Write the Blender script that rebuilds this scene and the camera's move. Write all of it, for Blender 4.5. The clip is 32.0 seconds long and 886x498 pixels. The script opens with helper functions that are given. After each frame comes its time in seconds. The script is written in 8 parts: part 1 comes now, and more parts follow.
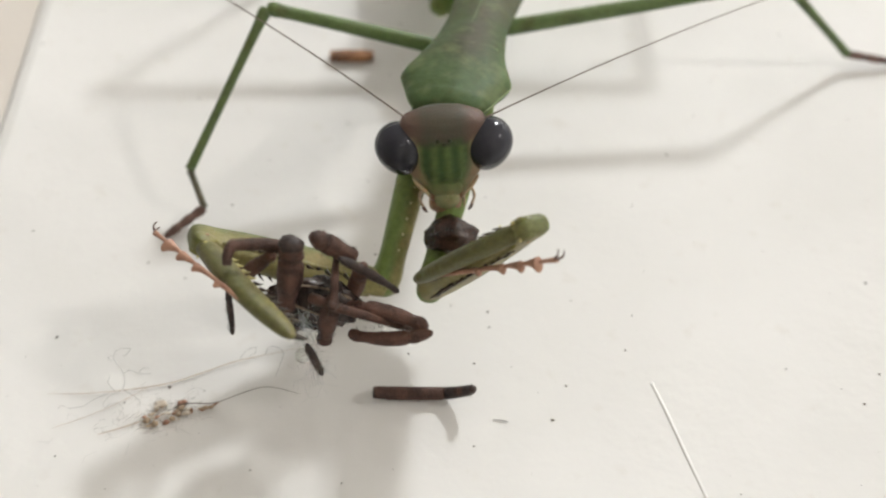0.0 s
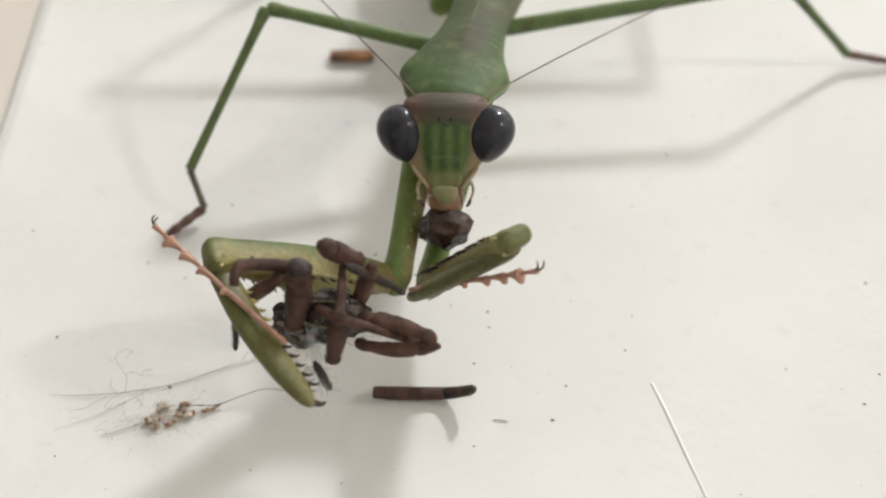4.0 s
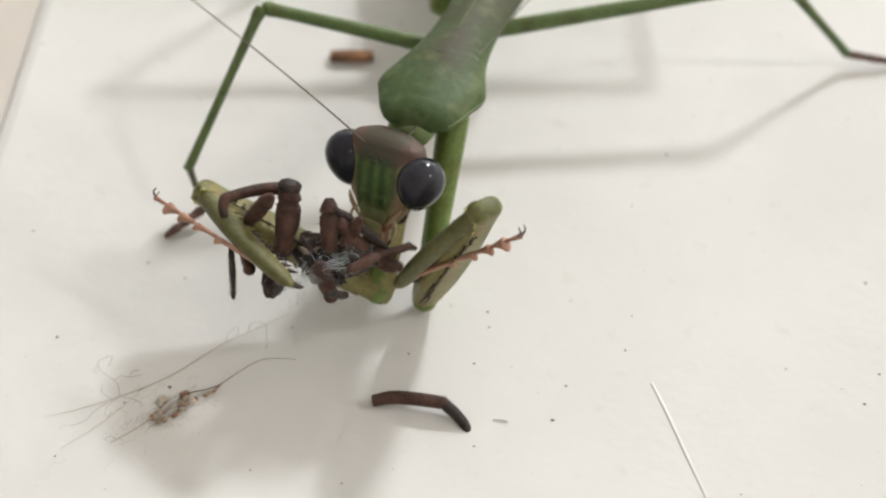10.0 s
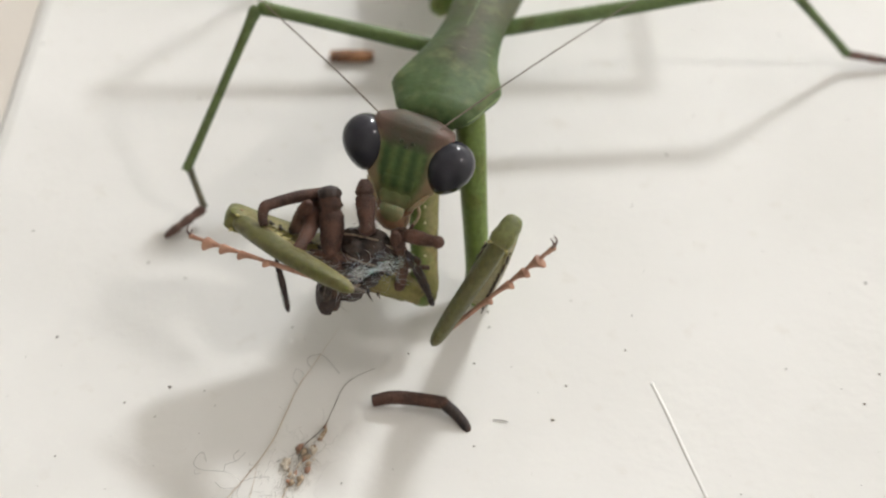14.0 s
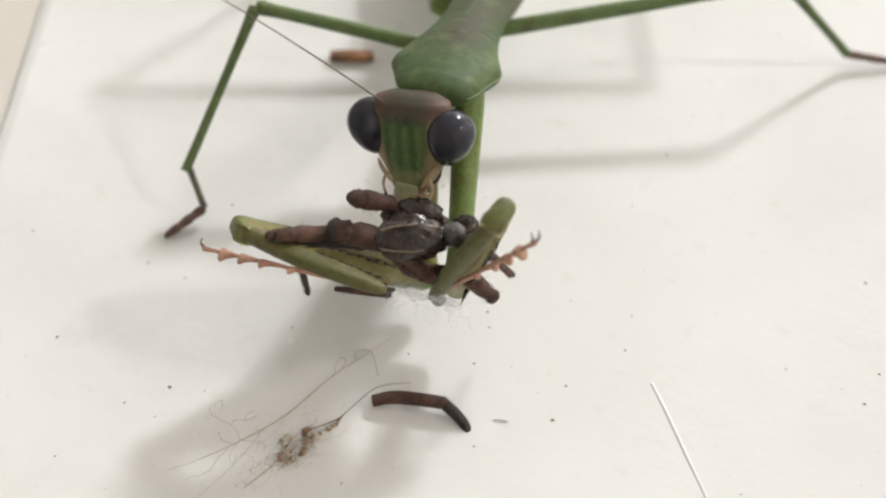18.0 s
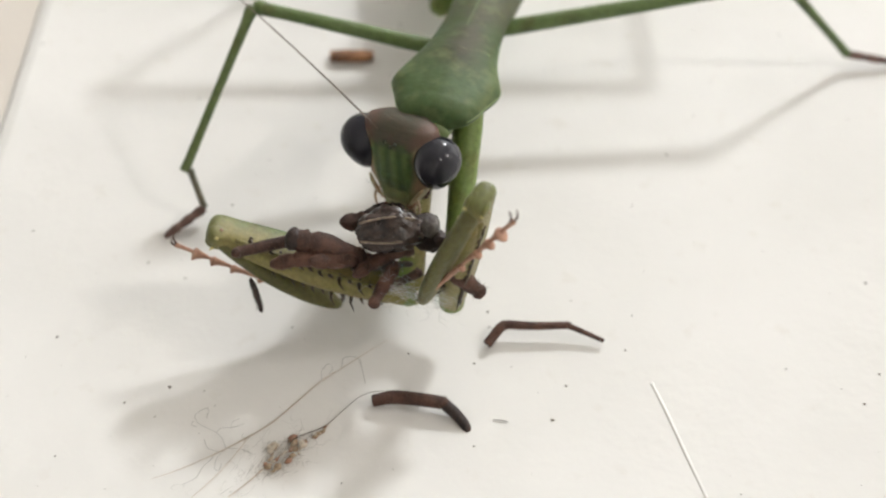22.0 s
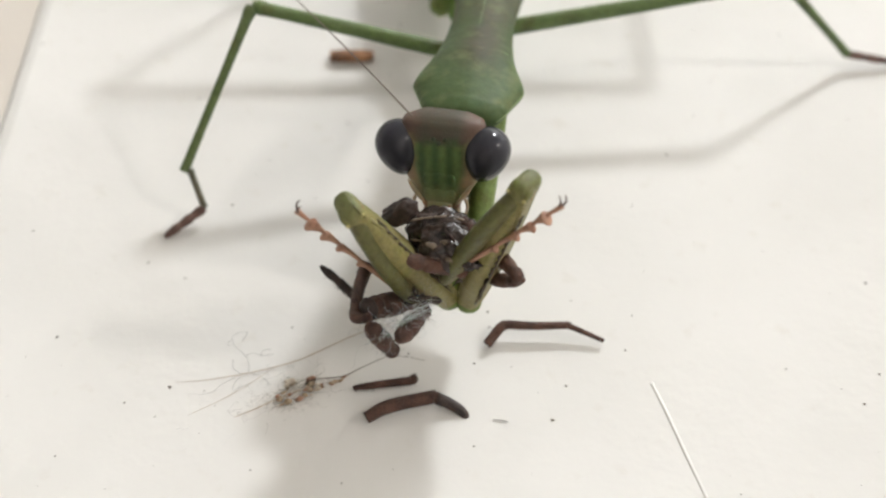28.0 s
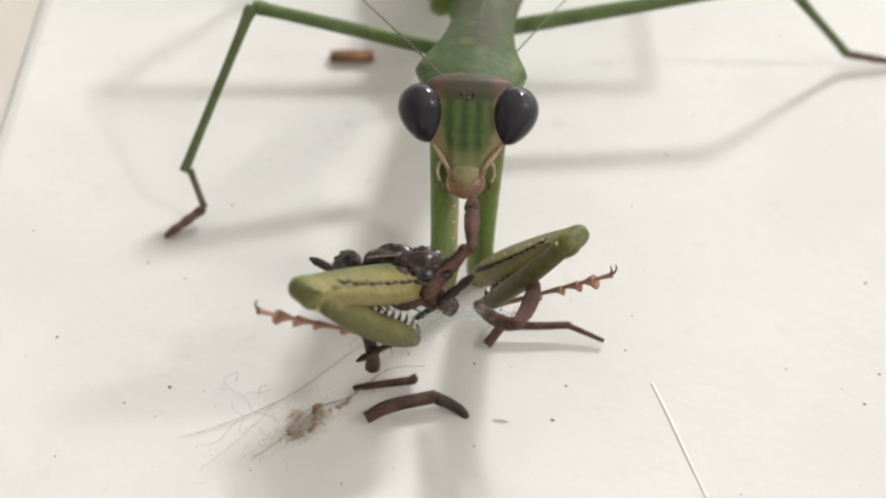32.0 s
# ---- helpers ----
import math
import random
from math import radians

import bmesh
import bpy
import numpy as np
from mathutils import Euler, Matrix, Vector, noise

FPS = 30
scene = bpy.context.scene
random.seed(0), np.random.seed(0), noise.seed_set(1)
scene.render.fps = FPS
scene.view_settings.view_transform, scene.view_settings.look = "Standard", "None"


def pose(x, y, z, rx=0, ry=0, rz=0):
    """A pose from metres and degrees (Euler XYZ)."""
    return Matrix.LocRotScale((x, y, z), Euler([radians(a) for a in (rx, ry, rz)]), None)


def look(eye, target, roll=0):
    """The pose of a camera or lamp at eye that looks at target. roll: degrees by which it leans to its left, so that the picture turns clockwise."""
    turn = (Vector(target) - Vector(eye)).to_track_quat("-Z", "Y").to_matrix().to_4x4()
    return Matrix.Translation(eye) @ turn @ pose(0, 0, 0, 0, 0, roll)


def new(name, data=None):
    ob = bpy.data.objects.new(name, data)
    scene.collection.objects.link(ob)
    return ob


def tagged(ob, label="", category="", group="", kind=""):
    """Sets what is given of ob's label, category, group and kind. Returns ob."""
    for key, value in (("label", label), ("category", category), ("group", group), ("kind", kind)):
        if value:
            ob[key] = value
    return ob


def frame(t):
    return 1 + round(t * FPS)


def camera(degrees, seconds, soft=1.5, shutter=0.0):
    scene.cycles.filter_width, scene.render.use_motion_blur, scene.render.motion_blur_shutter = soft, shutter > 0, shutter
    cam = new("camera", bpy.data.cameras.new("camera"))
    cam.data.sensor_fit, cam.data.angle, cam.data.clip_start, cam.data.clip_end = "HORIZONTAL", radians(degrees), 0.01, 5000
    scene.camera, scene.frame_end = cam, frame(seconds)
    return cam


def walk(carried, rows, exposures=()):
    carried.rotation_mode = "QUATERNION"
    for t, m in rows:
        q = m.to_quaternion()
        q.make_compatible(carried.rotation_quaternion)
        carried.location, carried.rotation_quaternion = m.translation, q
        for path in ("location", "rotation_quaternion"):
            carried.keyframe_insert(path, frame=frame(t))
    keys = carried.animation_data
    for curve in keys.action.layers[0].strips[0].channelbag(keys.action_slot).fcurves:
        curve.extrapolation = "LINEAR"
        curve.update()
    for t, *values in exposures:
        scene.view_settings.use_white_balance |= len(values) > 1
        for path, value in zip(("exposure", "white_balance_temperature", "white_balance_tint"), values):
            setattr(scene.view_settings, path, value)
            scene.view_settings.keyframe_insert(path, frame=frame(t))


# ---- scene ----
MM = 0.001
cam = camera(40, 32.0, soft=2.2)
cam.data.dof.use_dof, cam.data.dof.focus_distance, cam.data.dof.aperture_fstop = True, 0.073, 32.0
walk(cam, [(0, look((0, -0.0569, 0.0632), (0, 0, 0))), (32, look((0, -0.0569, 0.0632), (0, 0, 0)))],
     exposures=[(0, 0.065), (14, 0.05), (17, 0.125), (25, 0.15), (32, 0.15)])

# ---- light: three ceiling lamps in a pale room ----
world = bpy.data.worlds.new("room_air")
world.use_nodes = True
world.node_tree.nodes["Background"].inputs[0].default_value = (1.0, 0.95, 0.88, 1)
world.node_tree.nodes["Background"].inputs[1].default_value = 0.0
scene.world = world
CEIL = 1.55
LAMPS = [(0.98, 1.65, 57.0, 0.34, (0.95, 0.985, 1.0)), (1.70, -0.24, 13.5, 0.23, (1.0, 0.955, 0.89)), (0.73, -1.26, 3.0, 0.24, (1.0, 0.955, 0.89))]
for lx, ly, watts, size, tint in LAMPS:
    lamp = bpy.data.lights.new("ceiling_lamp_light", "AREA")
    lamp.shape, lamp.size, lamp.energy, lamp.color = "DISK", size, watts, tint
    new("ceiling_lamp_light", lamp).matrix_world = look((lx, ly, CEIL - 0.05), (lx, ly, 0))


# ---- materials ----
def nodes_of(name, rough=0.5, spec=0.5, **extra):
    m = bpy.data.materials.new(name)
    m.use_nodes = True
    nt = m.node_tree
    b = nt.nodes["Principled BSDF"]
    b.inputs["Roughness"].default_value = rough
    b.inputs["Specular IOR Level"].default_value = spec
    for key_name, value in extra.items():
        b.inputs[key_name.replace("_", " ")].default_value = value
    return m, nt, b


def link(nt, a, b):
    nt.links.new(a, b)


def coords(nt):
    tc = nt.nodes.new("ShaderNodeTexCoord")
    mp = nt.nodes.new("ShaderNodeMapping")
    mp.inputs["Scale"].default_value = (1000, 1000, 1000)
    link(nt, tc.outputs["Object"], mp.inputs["Vector"])
    return mp.outputs[0]


def noise_node(nt, vec, scale, detail=4, stretch=None):
    n = nt.nodes.new("ShaderNodeTexNoise")
    n.inputs["Scale"].default_value, n.inputs["Detail"].default_value = scale, detail
    if stretch:
        mp = nt.nodes.new("ShaderNodeMapping")
        mp.inputs["Scale"].default_value = stretch
        link(nt, vec, mp.inputs["Vector"])
        vec = mp.outputs[0]
    link(nt, vec, n.inputs["Vector"])
    return n.outputs["Fac"]


def ramp(nt, fac, stops):
    r = nt.nodes.new("ShaderNodeValToRGB")
    while len(r.color_ramp.elements) < len(stops):
        r.color_ramp.elements.new(0.5)
    for e, (p, c) in zip(r.color_ramp.elements, stops):
        e.position, e.color = p, (*c, 1)
    link(nt, fac, r.inputs[0])
    return r.outputs[0]


def mix(nt, a, b, fac, mode="MIX"):
    n = nt.nodes.new("ShaderNodeMix")
    n.data_type, n.blend_type = "RGBA", mode
    for sock, v in ((n.inputs[0], fac), (n.inputs[6], a), (n.inputs[7], b)):
        if isinstance(v, (int, float)):
            sock.default_value = v
        elif isinstance(v, tuple):
            sock.default_value = (*v, 1)
        else:
            link(nt, v, sock)
    return n.outputs[2]


def maths(nt, op, a, b=0.0, clamp=False):
    n = nt.nodes.new("ShaderNodeMath")
    n.operation, n.use_clamp = op, clamp
    for sock, v in zip(n.inputs, (a, b)):
        if isinstance(v, (int, float)):
            sock.default_value = v
        else:
            link(nt, v, sock)
    return n.outputs[0]


def span(nt, v, lo, hi):
    n = nt.nodes.new("ShaderNodeMapRange")
    n.interpolation_type = "SMOOTHSTEP"
    n.inputs["From Min"].default_value, n.inputs["From Max"].default_value = lo, hi
    link(nt, v, n.inputs["Value"])
    return n.outputs[0]


def xyz(nt, vec):
    s = nt.nodes.new("ShaderNodeSeparateXYZ")
    link(nt, vec, s.inputs[0])
    return s.outputs


def bump(nt, b, height, strength, dist=0.00005):
    n = nt.nodes.new("ShaderNodeBump")
    n.inputs["Strength"].default_value, n.inputs["Distance"].default_value = strength, dist
    link(nt, height, n.inputs["Height"])
    link(nt, n.outputs[0], b.inputs["Normal"])


def blotchy(name, dark, light, scale, rough=0.5, fine=None, strength=0.3, stretch=None, dist=0.00005, **extra):
    """Two tones at two scales, with fine relief."""
    m, nt, b = nodes_of(name, rough, **extra)
    v = coords(nt)
    big = noise_node(nt, v, scale, 5, stretch)
    small = noise_node(nt, v, fine or scale * 6, 4, stretch)
    both = maths(nt, "ADD", maths(nt, "MULTIPLY", big, 0.65), maths(nt, "MULTIPLY", small, 0.35))
    link(nt, ramp(nt, both, [(0.35, dark), (0.62, light)]), b.inputs["Base Color"])
    bump(nt, b, small, strength, dist)
    return m


def cuticle(name, outer, inner, lo, hi, axis=2, rough=0.42, tip=None, sss=0.25):
    """Insect skin whose pigment runs from one tone to another across the limb."""
    m, nt, b = nodes_of(name, rough, 0.32, Subsurface_Weight=sss, Subsurface_Scale=0.0006)
    b.inputs["Subsurface Radius"].default_value = (0.6, 1.0, 0.3)
    v = coords(nt)
    s = xyz(nt, v)
    f = span(nt, maths(nt, "ADD", s[axis], maths(nt, "MULTIPLY", maths(nt, "SUBTRACT", noise_node(nt, v, 0.8), 0.5), 1.2)), lo, hi)
    c = mix(nt, outer, inner, f)
    if tip:
        c = mix(nt, c, tip[0], span(nt, s[0], tip[1], tip[2]))
    mott = noise_node(nt, v, 3.0, 6)
    c = mix(nt, c, ramp(nt, mott, [(0.3, (0.5, 0.5, 0.45)), (0.7, (1.0, 1.0, 1.0))]), 0.65, "MULTIPLY")
    stain = noise_node(nt, v, 0.55, 5)
    c = mix(nt, c, ramp(nt, stain, [(0.55, (1.0, 1.0, 1.0)), (0.7, (0.82, 0.66, 0.55))]), 0.7, "MULTIPLY")
    link(nt, c, b.inputs["Base Color"])
    bump(nt, b, maths(nt, "ADD", noise_node(nt, v, 9.0, 5), maths(nt, "MULTIPLY", noise_node(nt, v, 1.6, 4), 2.0)), 0.5, 0.00008)
    return m



femur_skin = cuticle("femur_skin", (0.10, 0.145, 0.045), (0.255, 0.22, 0.08), -1.2, 0.2, tip=((0.13, 0.145, 0.05), 12.2, 14.0))
tibia_skin = cuticle("tibia_skin", (0.115, 0.11, 0.036), (0.225, 0.196, 0.078), -0.6, 0.5)
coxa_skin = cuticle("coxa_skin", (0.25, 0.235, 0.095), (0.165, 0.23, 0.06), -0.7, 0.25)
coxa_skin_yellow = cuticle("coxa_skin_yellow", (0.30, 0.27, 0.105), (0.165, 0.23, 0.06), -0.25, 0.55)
leg_skin = cuticle("leg_skin", (0.075, 0.125, 0.04), (0.125, 0.18, 0.06), -0.5, 0.5)
shin_skin = cuticle("shin_skin", (0.068, 0.11, 0.04), (0.115, 0.155, 0.055), -0.4, 0.4, tip=((0.13, 0.08, 0.04), 12.5, 15.5))


def pronotum_material():
    """Green shield with a brownish middle and pale flanks."""
    m, nt, b = nodes_of("pronotum_skin", 0.5, 0.12, Subsurface_Weight=0.2, Subsurface_Scale=0.0006)
    v = coords(nt)
    s = xyz(nt, v)
    wob = maths(nt, "MULTIPLY", maths(nt, "SUBTRACT", noise_node(nt, v, 0.35), 0.5), 2.2)
    ay = maths(nt, "ADD", maths(nt, "ABSOLUTE", maths(nt, "SUBTRACT", s[1], 0.5)), wob)
    c = mix(nt, (0.07, 0.064, 0.042), (0.064, 0.092, 0.038), span(nt, ay, -0.2, 2.0))
    c = mix(nt, c, (0.11, 0.15, 0.055), span(nt, maths(nt, "ABSOLUTE", s[1]), 2.1, 3.3))
    c = mix(nt, c, (0.072, 0.108, 0.044), span(nt, s[0], 14.0, 18.0))
    c = mix(nt, c, (0.082, 0.078, 0.05), maths(nt, "MULTIPLY", span(nt, s[0], 11.0, 3.0), 0.7))
    c = mix(nt, c, ramp(nt, noise_node(nt, v, 2.2, 6), [(0.3, (0.6, 0.6, 0.58)), (0.7, (1, 1, 1))]), 0.6, "MULTIPLY")
    c = mix(nt, c, (0.15, 0.175, 0.085), maths(nt, "MULTIPLY", ramp(nt, noise_node(nt, v, 0.55, 5), [(0.52, (0, 0, 0)), (0.7, (1, 1, 1))]), 0.55))
    link(nt, c, b.inputs["Base Color"])
    bump(nt, b, maths(nt, "ADD", maths(nt, "MULTIPLY", noise_node(nt, v, 4.0, 3), 0.35), maths(nt, "MULTIPLY", noise_node(nt, v, 0.6, 3), 2.5)), 0.3, 0.00012)
    return m


pronotum_skin = pronotum_material()
abdomen_skin = cuticle("abdomen_skin", (0.12, 0.24, 0.05), (0.20, 0.32, 0.09), -1.0, 1.5)
neck_skin = blotchy("neck_skin", (0.12, 0.19, 0.07), (0.18, 0.23, 0.09), 1.2, 0.5)
tarsus_skin = blotchy("tarsus_skin", (0.26, 0.12, 0.075), (0.42, 0.235, 0.155), 1.5, 0.45)
tarsus_base_skin = blotchy("tarsus_base_skin", (0.05, 0.055, 0.03), (0.10, 0.085, 0.05), 0.8, 0.45)
foot_skin = blotchy("foot_skin", (0.05, 0.022, 0.018), (0.125, 0.06, 0.042), 1.5, 0.5)
spine_dark = blotchy("spine_dark", (0.012, 0.010, 0.007), (0.05, 0.03, 0.015), 3.0, 0.3)
spine_pale = blotchy("spine_pale", (0.36, 0.32, 0.10), (0.5, 0.44, 0.18), 3.0, 0.35)
dot_cream = blotchy("dot_cream", (0.55, 0.50, 0.25), (0.68, 0.62, 0.38), 3.0, 0.4)
antenna_skin = blotchy("antenna_skin", (0.085, 0.06, 0.045), (0.15, 0.11, 0.08), 1.0, 0.5)
palp_skin = blotchy("palp_skin", (0.3, 0.2, 0.12), (0.52, 0.4, 0.27), 2.0, 0.4)
cheek_skin = blotchy("cheek_skin", (0.3, 0.23, 0.13), (0.44, 0.35, 0.21), 1.6, 0.4, Subsurface_Weight=0.3, Subsurface_Scale=0.0006)
lip_skin = blotchy("lip_skin", (0.17, 0.085, 0.045), (0.34, 0.2, 0.12), 1.2, 0.28, Subsurface_Weight=0.3, Subsurface_Scale=0.0006)
jaw_skin = blotchy("jaw_skin", (0.06, 0.02, 0.012), (0.15, 0.055, 0.03), 1.6, 0.3)
labrum_skin = blotchy("labrum_skin", (0.2, 0.215, 0.09), (0.34, 0.31, 0.17), 1.2, 0.25, Subsurface_Weight=0.3, Subsurface_Scale=0.0006)
ocellus_glass = blotchy("ocellus_glass", (0.02, 0.03, 0.015), (0.05, 0.06, 0.03), 3.0, 0.12)
spider_skin = blotchy("spider_skin", (0.018, 0.010, 0.008), (0.104, 0.052, 0.038), 0.9, 0.52, 9.0, 0.9, dist=0.00014, spec=0.25)
spider_mottle = blotchy("spider_mottle", (0.012, 0.009, 0.010), (0.058, 0.037, 0.030), 1.1, 0.24, 5.0, 0.4, dist=0.0001, spec=0.45)
spider_dark = blotchy("spider_dark", (0.012, 0.008, 0.008), (0.046, 0.027, 0.022), 1.4, 0.5, 6.0, 0.6, dist=0.0001, spec=0.35)
spider_red = blotchy("spider_red", (0.028, 0.014, 0.010), (0.142, 0.07, 0.05), 0.9, 0.5, 9.0, 0.9, dist=0.00014, spec=0.25)
spider_pale = blotchy("spider_pale", (0.10, 0.07, 0.05), (0.32, 0.24, 0.17), 3.5, 0.6, 12.0, 1.0, dist=0.0001)
meat = blotchy("meat", (0.010, 0.006, 0.006), (0.06, 0.028, 0.02), 0.6, 0.22, 5.0, 0.5, dist=0.0001)
sac_skin = blotchy("sac_skin", (0.05, 0.042, 0.042), (0.11, 0.095, 0.09), 1.6, 0.1, 6.0, 0.6, dist=0.00012)
silk = blotchy("silk", (0.8, 0.79, 0.77), (0.9, 0.89, 0.88), 4.0, 0.5, Alpha=0.5, Subsurface_Weight=0.5, Subsurface_Scale=0.0006)
wisp = blotchy("wisp", (0.42, 0.4, 0.38), (0.58, 0.56, 0.53), 2.0, 0.6, Alpha=0.2)
husk = blotchy("husk", (0.07, 0.035, 0.022), (0.42, 0.2, 0.09), 0.55, 0.7)
crumb_pale = blotchy("crumb_pale", (0.46, 0.37, 0.27), (0.68, 0.62, 0.54), 2.0, 0.75)
fuzz = blotchy("fuzz", (0.5, 0.42, 0.33), (0.7, 0.63, 0.53), 2.0, 0.6, Alpha=0.3)
straw = blotchy("straw", (0.3, 0.2, 0.12), (0.52, 0.42, 0.31), 1.5, 0.7)
hair_dark = blotchy("hair_dark", (0.03, 0.025, 0.02), (0.12, 0.09, 0.06), 2.0, 0.6)
speck_dirt = blotchy("speck_dirt", (0.06, 0.05, 0.045), (0.22, 0.19, 0.16), 2.0, 0.8)


def eye_material():
    m, nt, b = nodes_of("eye_black", 0.1, 0.27)
    v = coords(nt)
    link(nt, ramp(nt, noise_node(nt, v, 0.5, 3), [(0.3, (0.02, 0.02, 0.026)), (0.75, (0.034, 0.033, 0.042))]), b.inputs["Base Color"])
    vor = nt.nodes.new("ShaderNodeTexVoronoi")
    vor.inputs["Scale"].default_value = 22
    link(nt, v, vor.inputs["Vector"])
    bump(nt, b, vor.outputs["Distance"], 0.05, 0.00001)
    return m


def face_material():
    """Green frons with darker grooves, cream cheeks, rust-brown crown."""
    m, nt, b = nodes_of("face_skin", 0.48, 0.2, Subsurface_Weight=0.2, Subsurface_Scale=0.0005)
    v = coords(nt)
    s = xyz(nt, v)
    ax = maths(nt, "ABSOLUTE", s[0])
    w = maths(nt, "ADD", ax, maths(nt, "MULTIPLY", maths(nt, "SUBTRACT", noise_node(nt, v, 1.6), 0.5), 0.35))
    groove = nt.nodes.new("ShaderNodeTexWave")
    groove.bands_direction = "X"
    groove.inputs["Scale"].default_value, groove.inputs["Distortion"].default_value = 0.36, 0.25
    groove.inputs["Phase Offset"].default_value = 1.6
    link(nt, v, groove.inputs["Vector"])
    ribs = maths(nt, "MULTIPLY", groove.outputs["Fac"], span(nt, s[2], 1.05, 0.75))
    green = mix(nt, (0.06, 0.1, 0.034), (0.115, 0.165, 0.06), ribs)
    green = mix(nt, green, ramp(nt, noise_node(nt, v, 2.5, 5), [(0.3, (0.6, 0.6, 0.55)), (0.7, (1, 1, 1))]), 0.6, "MULTIPLY")
    cheek = mix(nt, (0.34, 0.27, 0.15), (0.30, 0.21, 0.13), ramp(nt, noise_node(nt, v, 1.3, 5), [(0.35, (0, 0, 0)), (0.65, (1, 1, 1))]))
    c = mix(nt, green, cheek, span(nt, maths(nt, "SUBTRACT", w, maths(nt, "MULTIPLY", span(nt, s[2], -3.0, -0.5), 0.55)), 0.7, 1.4))
    c = mix(nt, c, mix(nt, (0.30, 0.27, 0.14), (0.2, 0.215, 0.09), noise_node(nt, v, 1.8, 4)), maths(nt, "MULTIPLY", span(nt, s[2], -1.5, -3.2), 0.8))
    zz = maths(nt, "ADD", s[2], maths(nt, "MULTIPLY", maths(nt, "SUBTRACT", noise_node(nt, v, 1.3), 0.5), 1.1))
    crown = mix(nt, mix(nt, (0.066, 0.066, 0.045), (0.085, 0.064, 0.05), noise_node(nt, v, 1.3, 4)), (0.115, 0.072, 0.056), span(nt, ax, 0.9, 2.1))
    c = mix(nt, c, crown, span(nt, zz, 0.7, 1.5))
    link(nt, c, b.inputs["Base Color"])
    bump(nt, b, maths(nt, "ADD", ribs, noise_node(nt, v, 7.0, 4)), 0.4, 0.00008)
    return m


def paint_material():
    m, nt, b = nodes_of("white_paint", 0.68, 0.04)
    v = coords(nt)
    big = noise_node(nt, v, 0.05, 5)
    small = noise_node(nt, v, 1.2, 5)
    c = ramp(nt, big, [(0.3, (0.66, 0.645, 0.62)), (0.7, (0.72, 0.705, 0.685))])
    c = mix(nt, c, ramp(nt, noise_node(nt, v, 0.45, 6), [(0.62, (1, 1, 1)), (0.78, (0.86, 0.83, 0.78))]), 0.5, "MULTIPLY")
    link(nt, c, b.inputs["Base Color"])
    bump(nt, b, maths(nt, "ADD", maths(nt, "MULTIPLY", small, 0.5), maths(nt, "MULTIPLY", noise_node(nt, v, 0.35, 3), 2.0)), 0.26, 0.00013)
    return m


def wall_material(name, tone, scale):
    m, nt, b = nodes_of(name, 0.8)
    v = coords(nt)
    d = tuple(x * 0.93 for x in tone)
    link(nt, ramp(nt, noise_node(nt, v, scale, 5), [(0.3, d), (0.7, tone)]), b.inputs["Base Color"])
    bump(nt, b, noise_node(nt, v, scale * 20, 3), 0.2, 0.0005)
    return m


eye_black = eye_material()
face_skin = face_material()
white_paint = paint_material()
wall_paint = wall_material("wall_paint", (0.86, 0.845, 0.82), 0.004)
floor_beige = wall_material("floor_beige", (0.56, 0.51, 0.455), 0.006)
lamp_metal, _nt, _b = nodes_of("lamp_metal", 0.35, Metallic=0.8)
lamp_glow, _nt, _b = nodes_of("lamp_glow", 0.5)
_b.inputs["Emission Color"].default_value = (0.972, 0.99, 0.975, 1)
_b.inputs["Emission Strength"].default_value = 4.0


# ---- mesh helpers, in millimetres ----
def part(name, bm, material, parent=None, label="", smooth=True, scale=MM):
    bmesh.ops.recalc_face_normals(bm, faces=bm.faces[:])
    bmesh.ops.scale(bm, vec=(scale, scale, scale), verts=bm.verts[:])
    me = bpy.data.meshes.new(name)
    bm.to_mesh(me)
    bm.free()
    me.materials.append(material)
    if smooth:
        me.polygons.foreach_set("use_smooth", [True] * len(me.polygons))
    ob = new(name, me)
    ob.parent = parent
    if label:
        ob["label"] = label
    return ob


def again(ob, parent, m=None, label=""):
    o = new(ob.name.split(".")[0], ob.data)
    o.parent = parent
    if m is not None:
        o.matrix_basis = m
    if label or "label" in ob:
        o["label"] = label or ob["label"]
    return o


def skin_rings(bm, rings):
    vs = [[bm.verts.new(p) for p in ring] for ring in rings]
    n = len(vs[0])
    for a, b in zip(vs, vs[1:]):
        for i in range(n):
            bm.faces.new((a[i], a[(i + 1) % n], b[(i + 1) % n], b[i]))
    bm.faces.new(vs[0][::-1])
    bm.faces.new(vs[-1])


def loft(sections, n=20, power=2.0, bm=None, keel=0.0, wob=0.0, seed=0):
    """A limb along x; sections (x, y, z, half width in y, half width in z)."""
    bm = bm or bmesh.new()
    rnd = random.Random(seed)
    rings = []
    for x, y, z, ry, rz in sections:
        ring = []
        for i in range(n):
            a = 2 * math.pi * i / n
            c, s = math.cos(a), math.sin(a)
            c, s = math.copysign(abs(c) ** (2 / power), c), math.copysign(abs(s) ** (2 / power), s)
            k = 1 + rnd.uniform(-wob, wob)
            ring.append((x, y + ry * c * k, z + rz * s * k + keel * rz * max(0, 1 - abs(c) * 4)))
        rings.append(ring)
    skin_rings(bm, rings)
    return bm


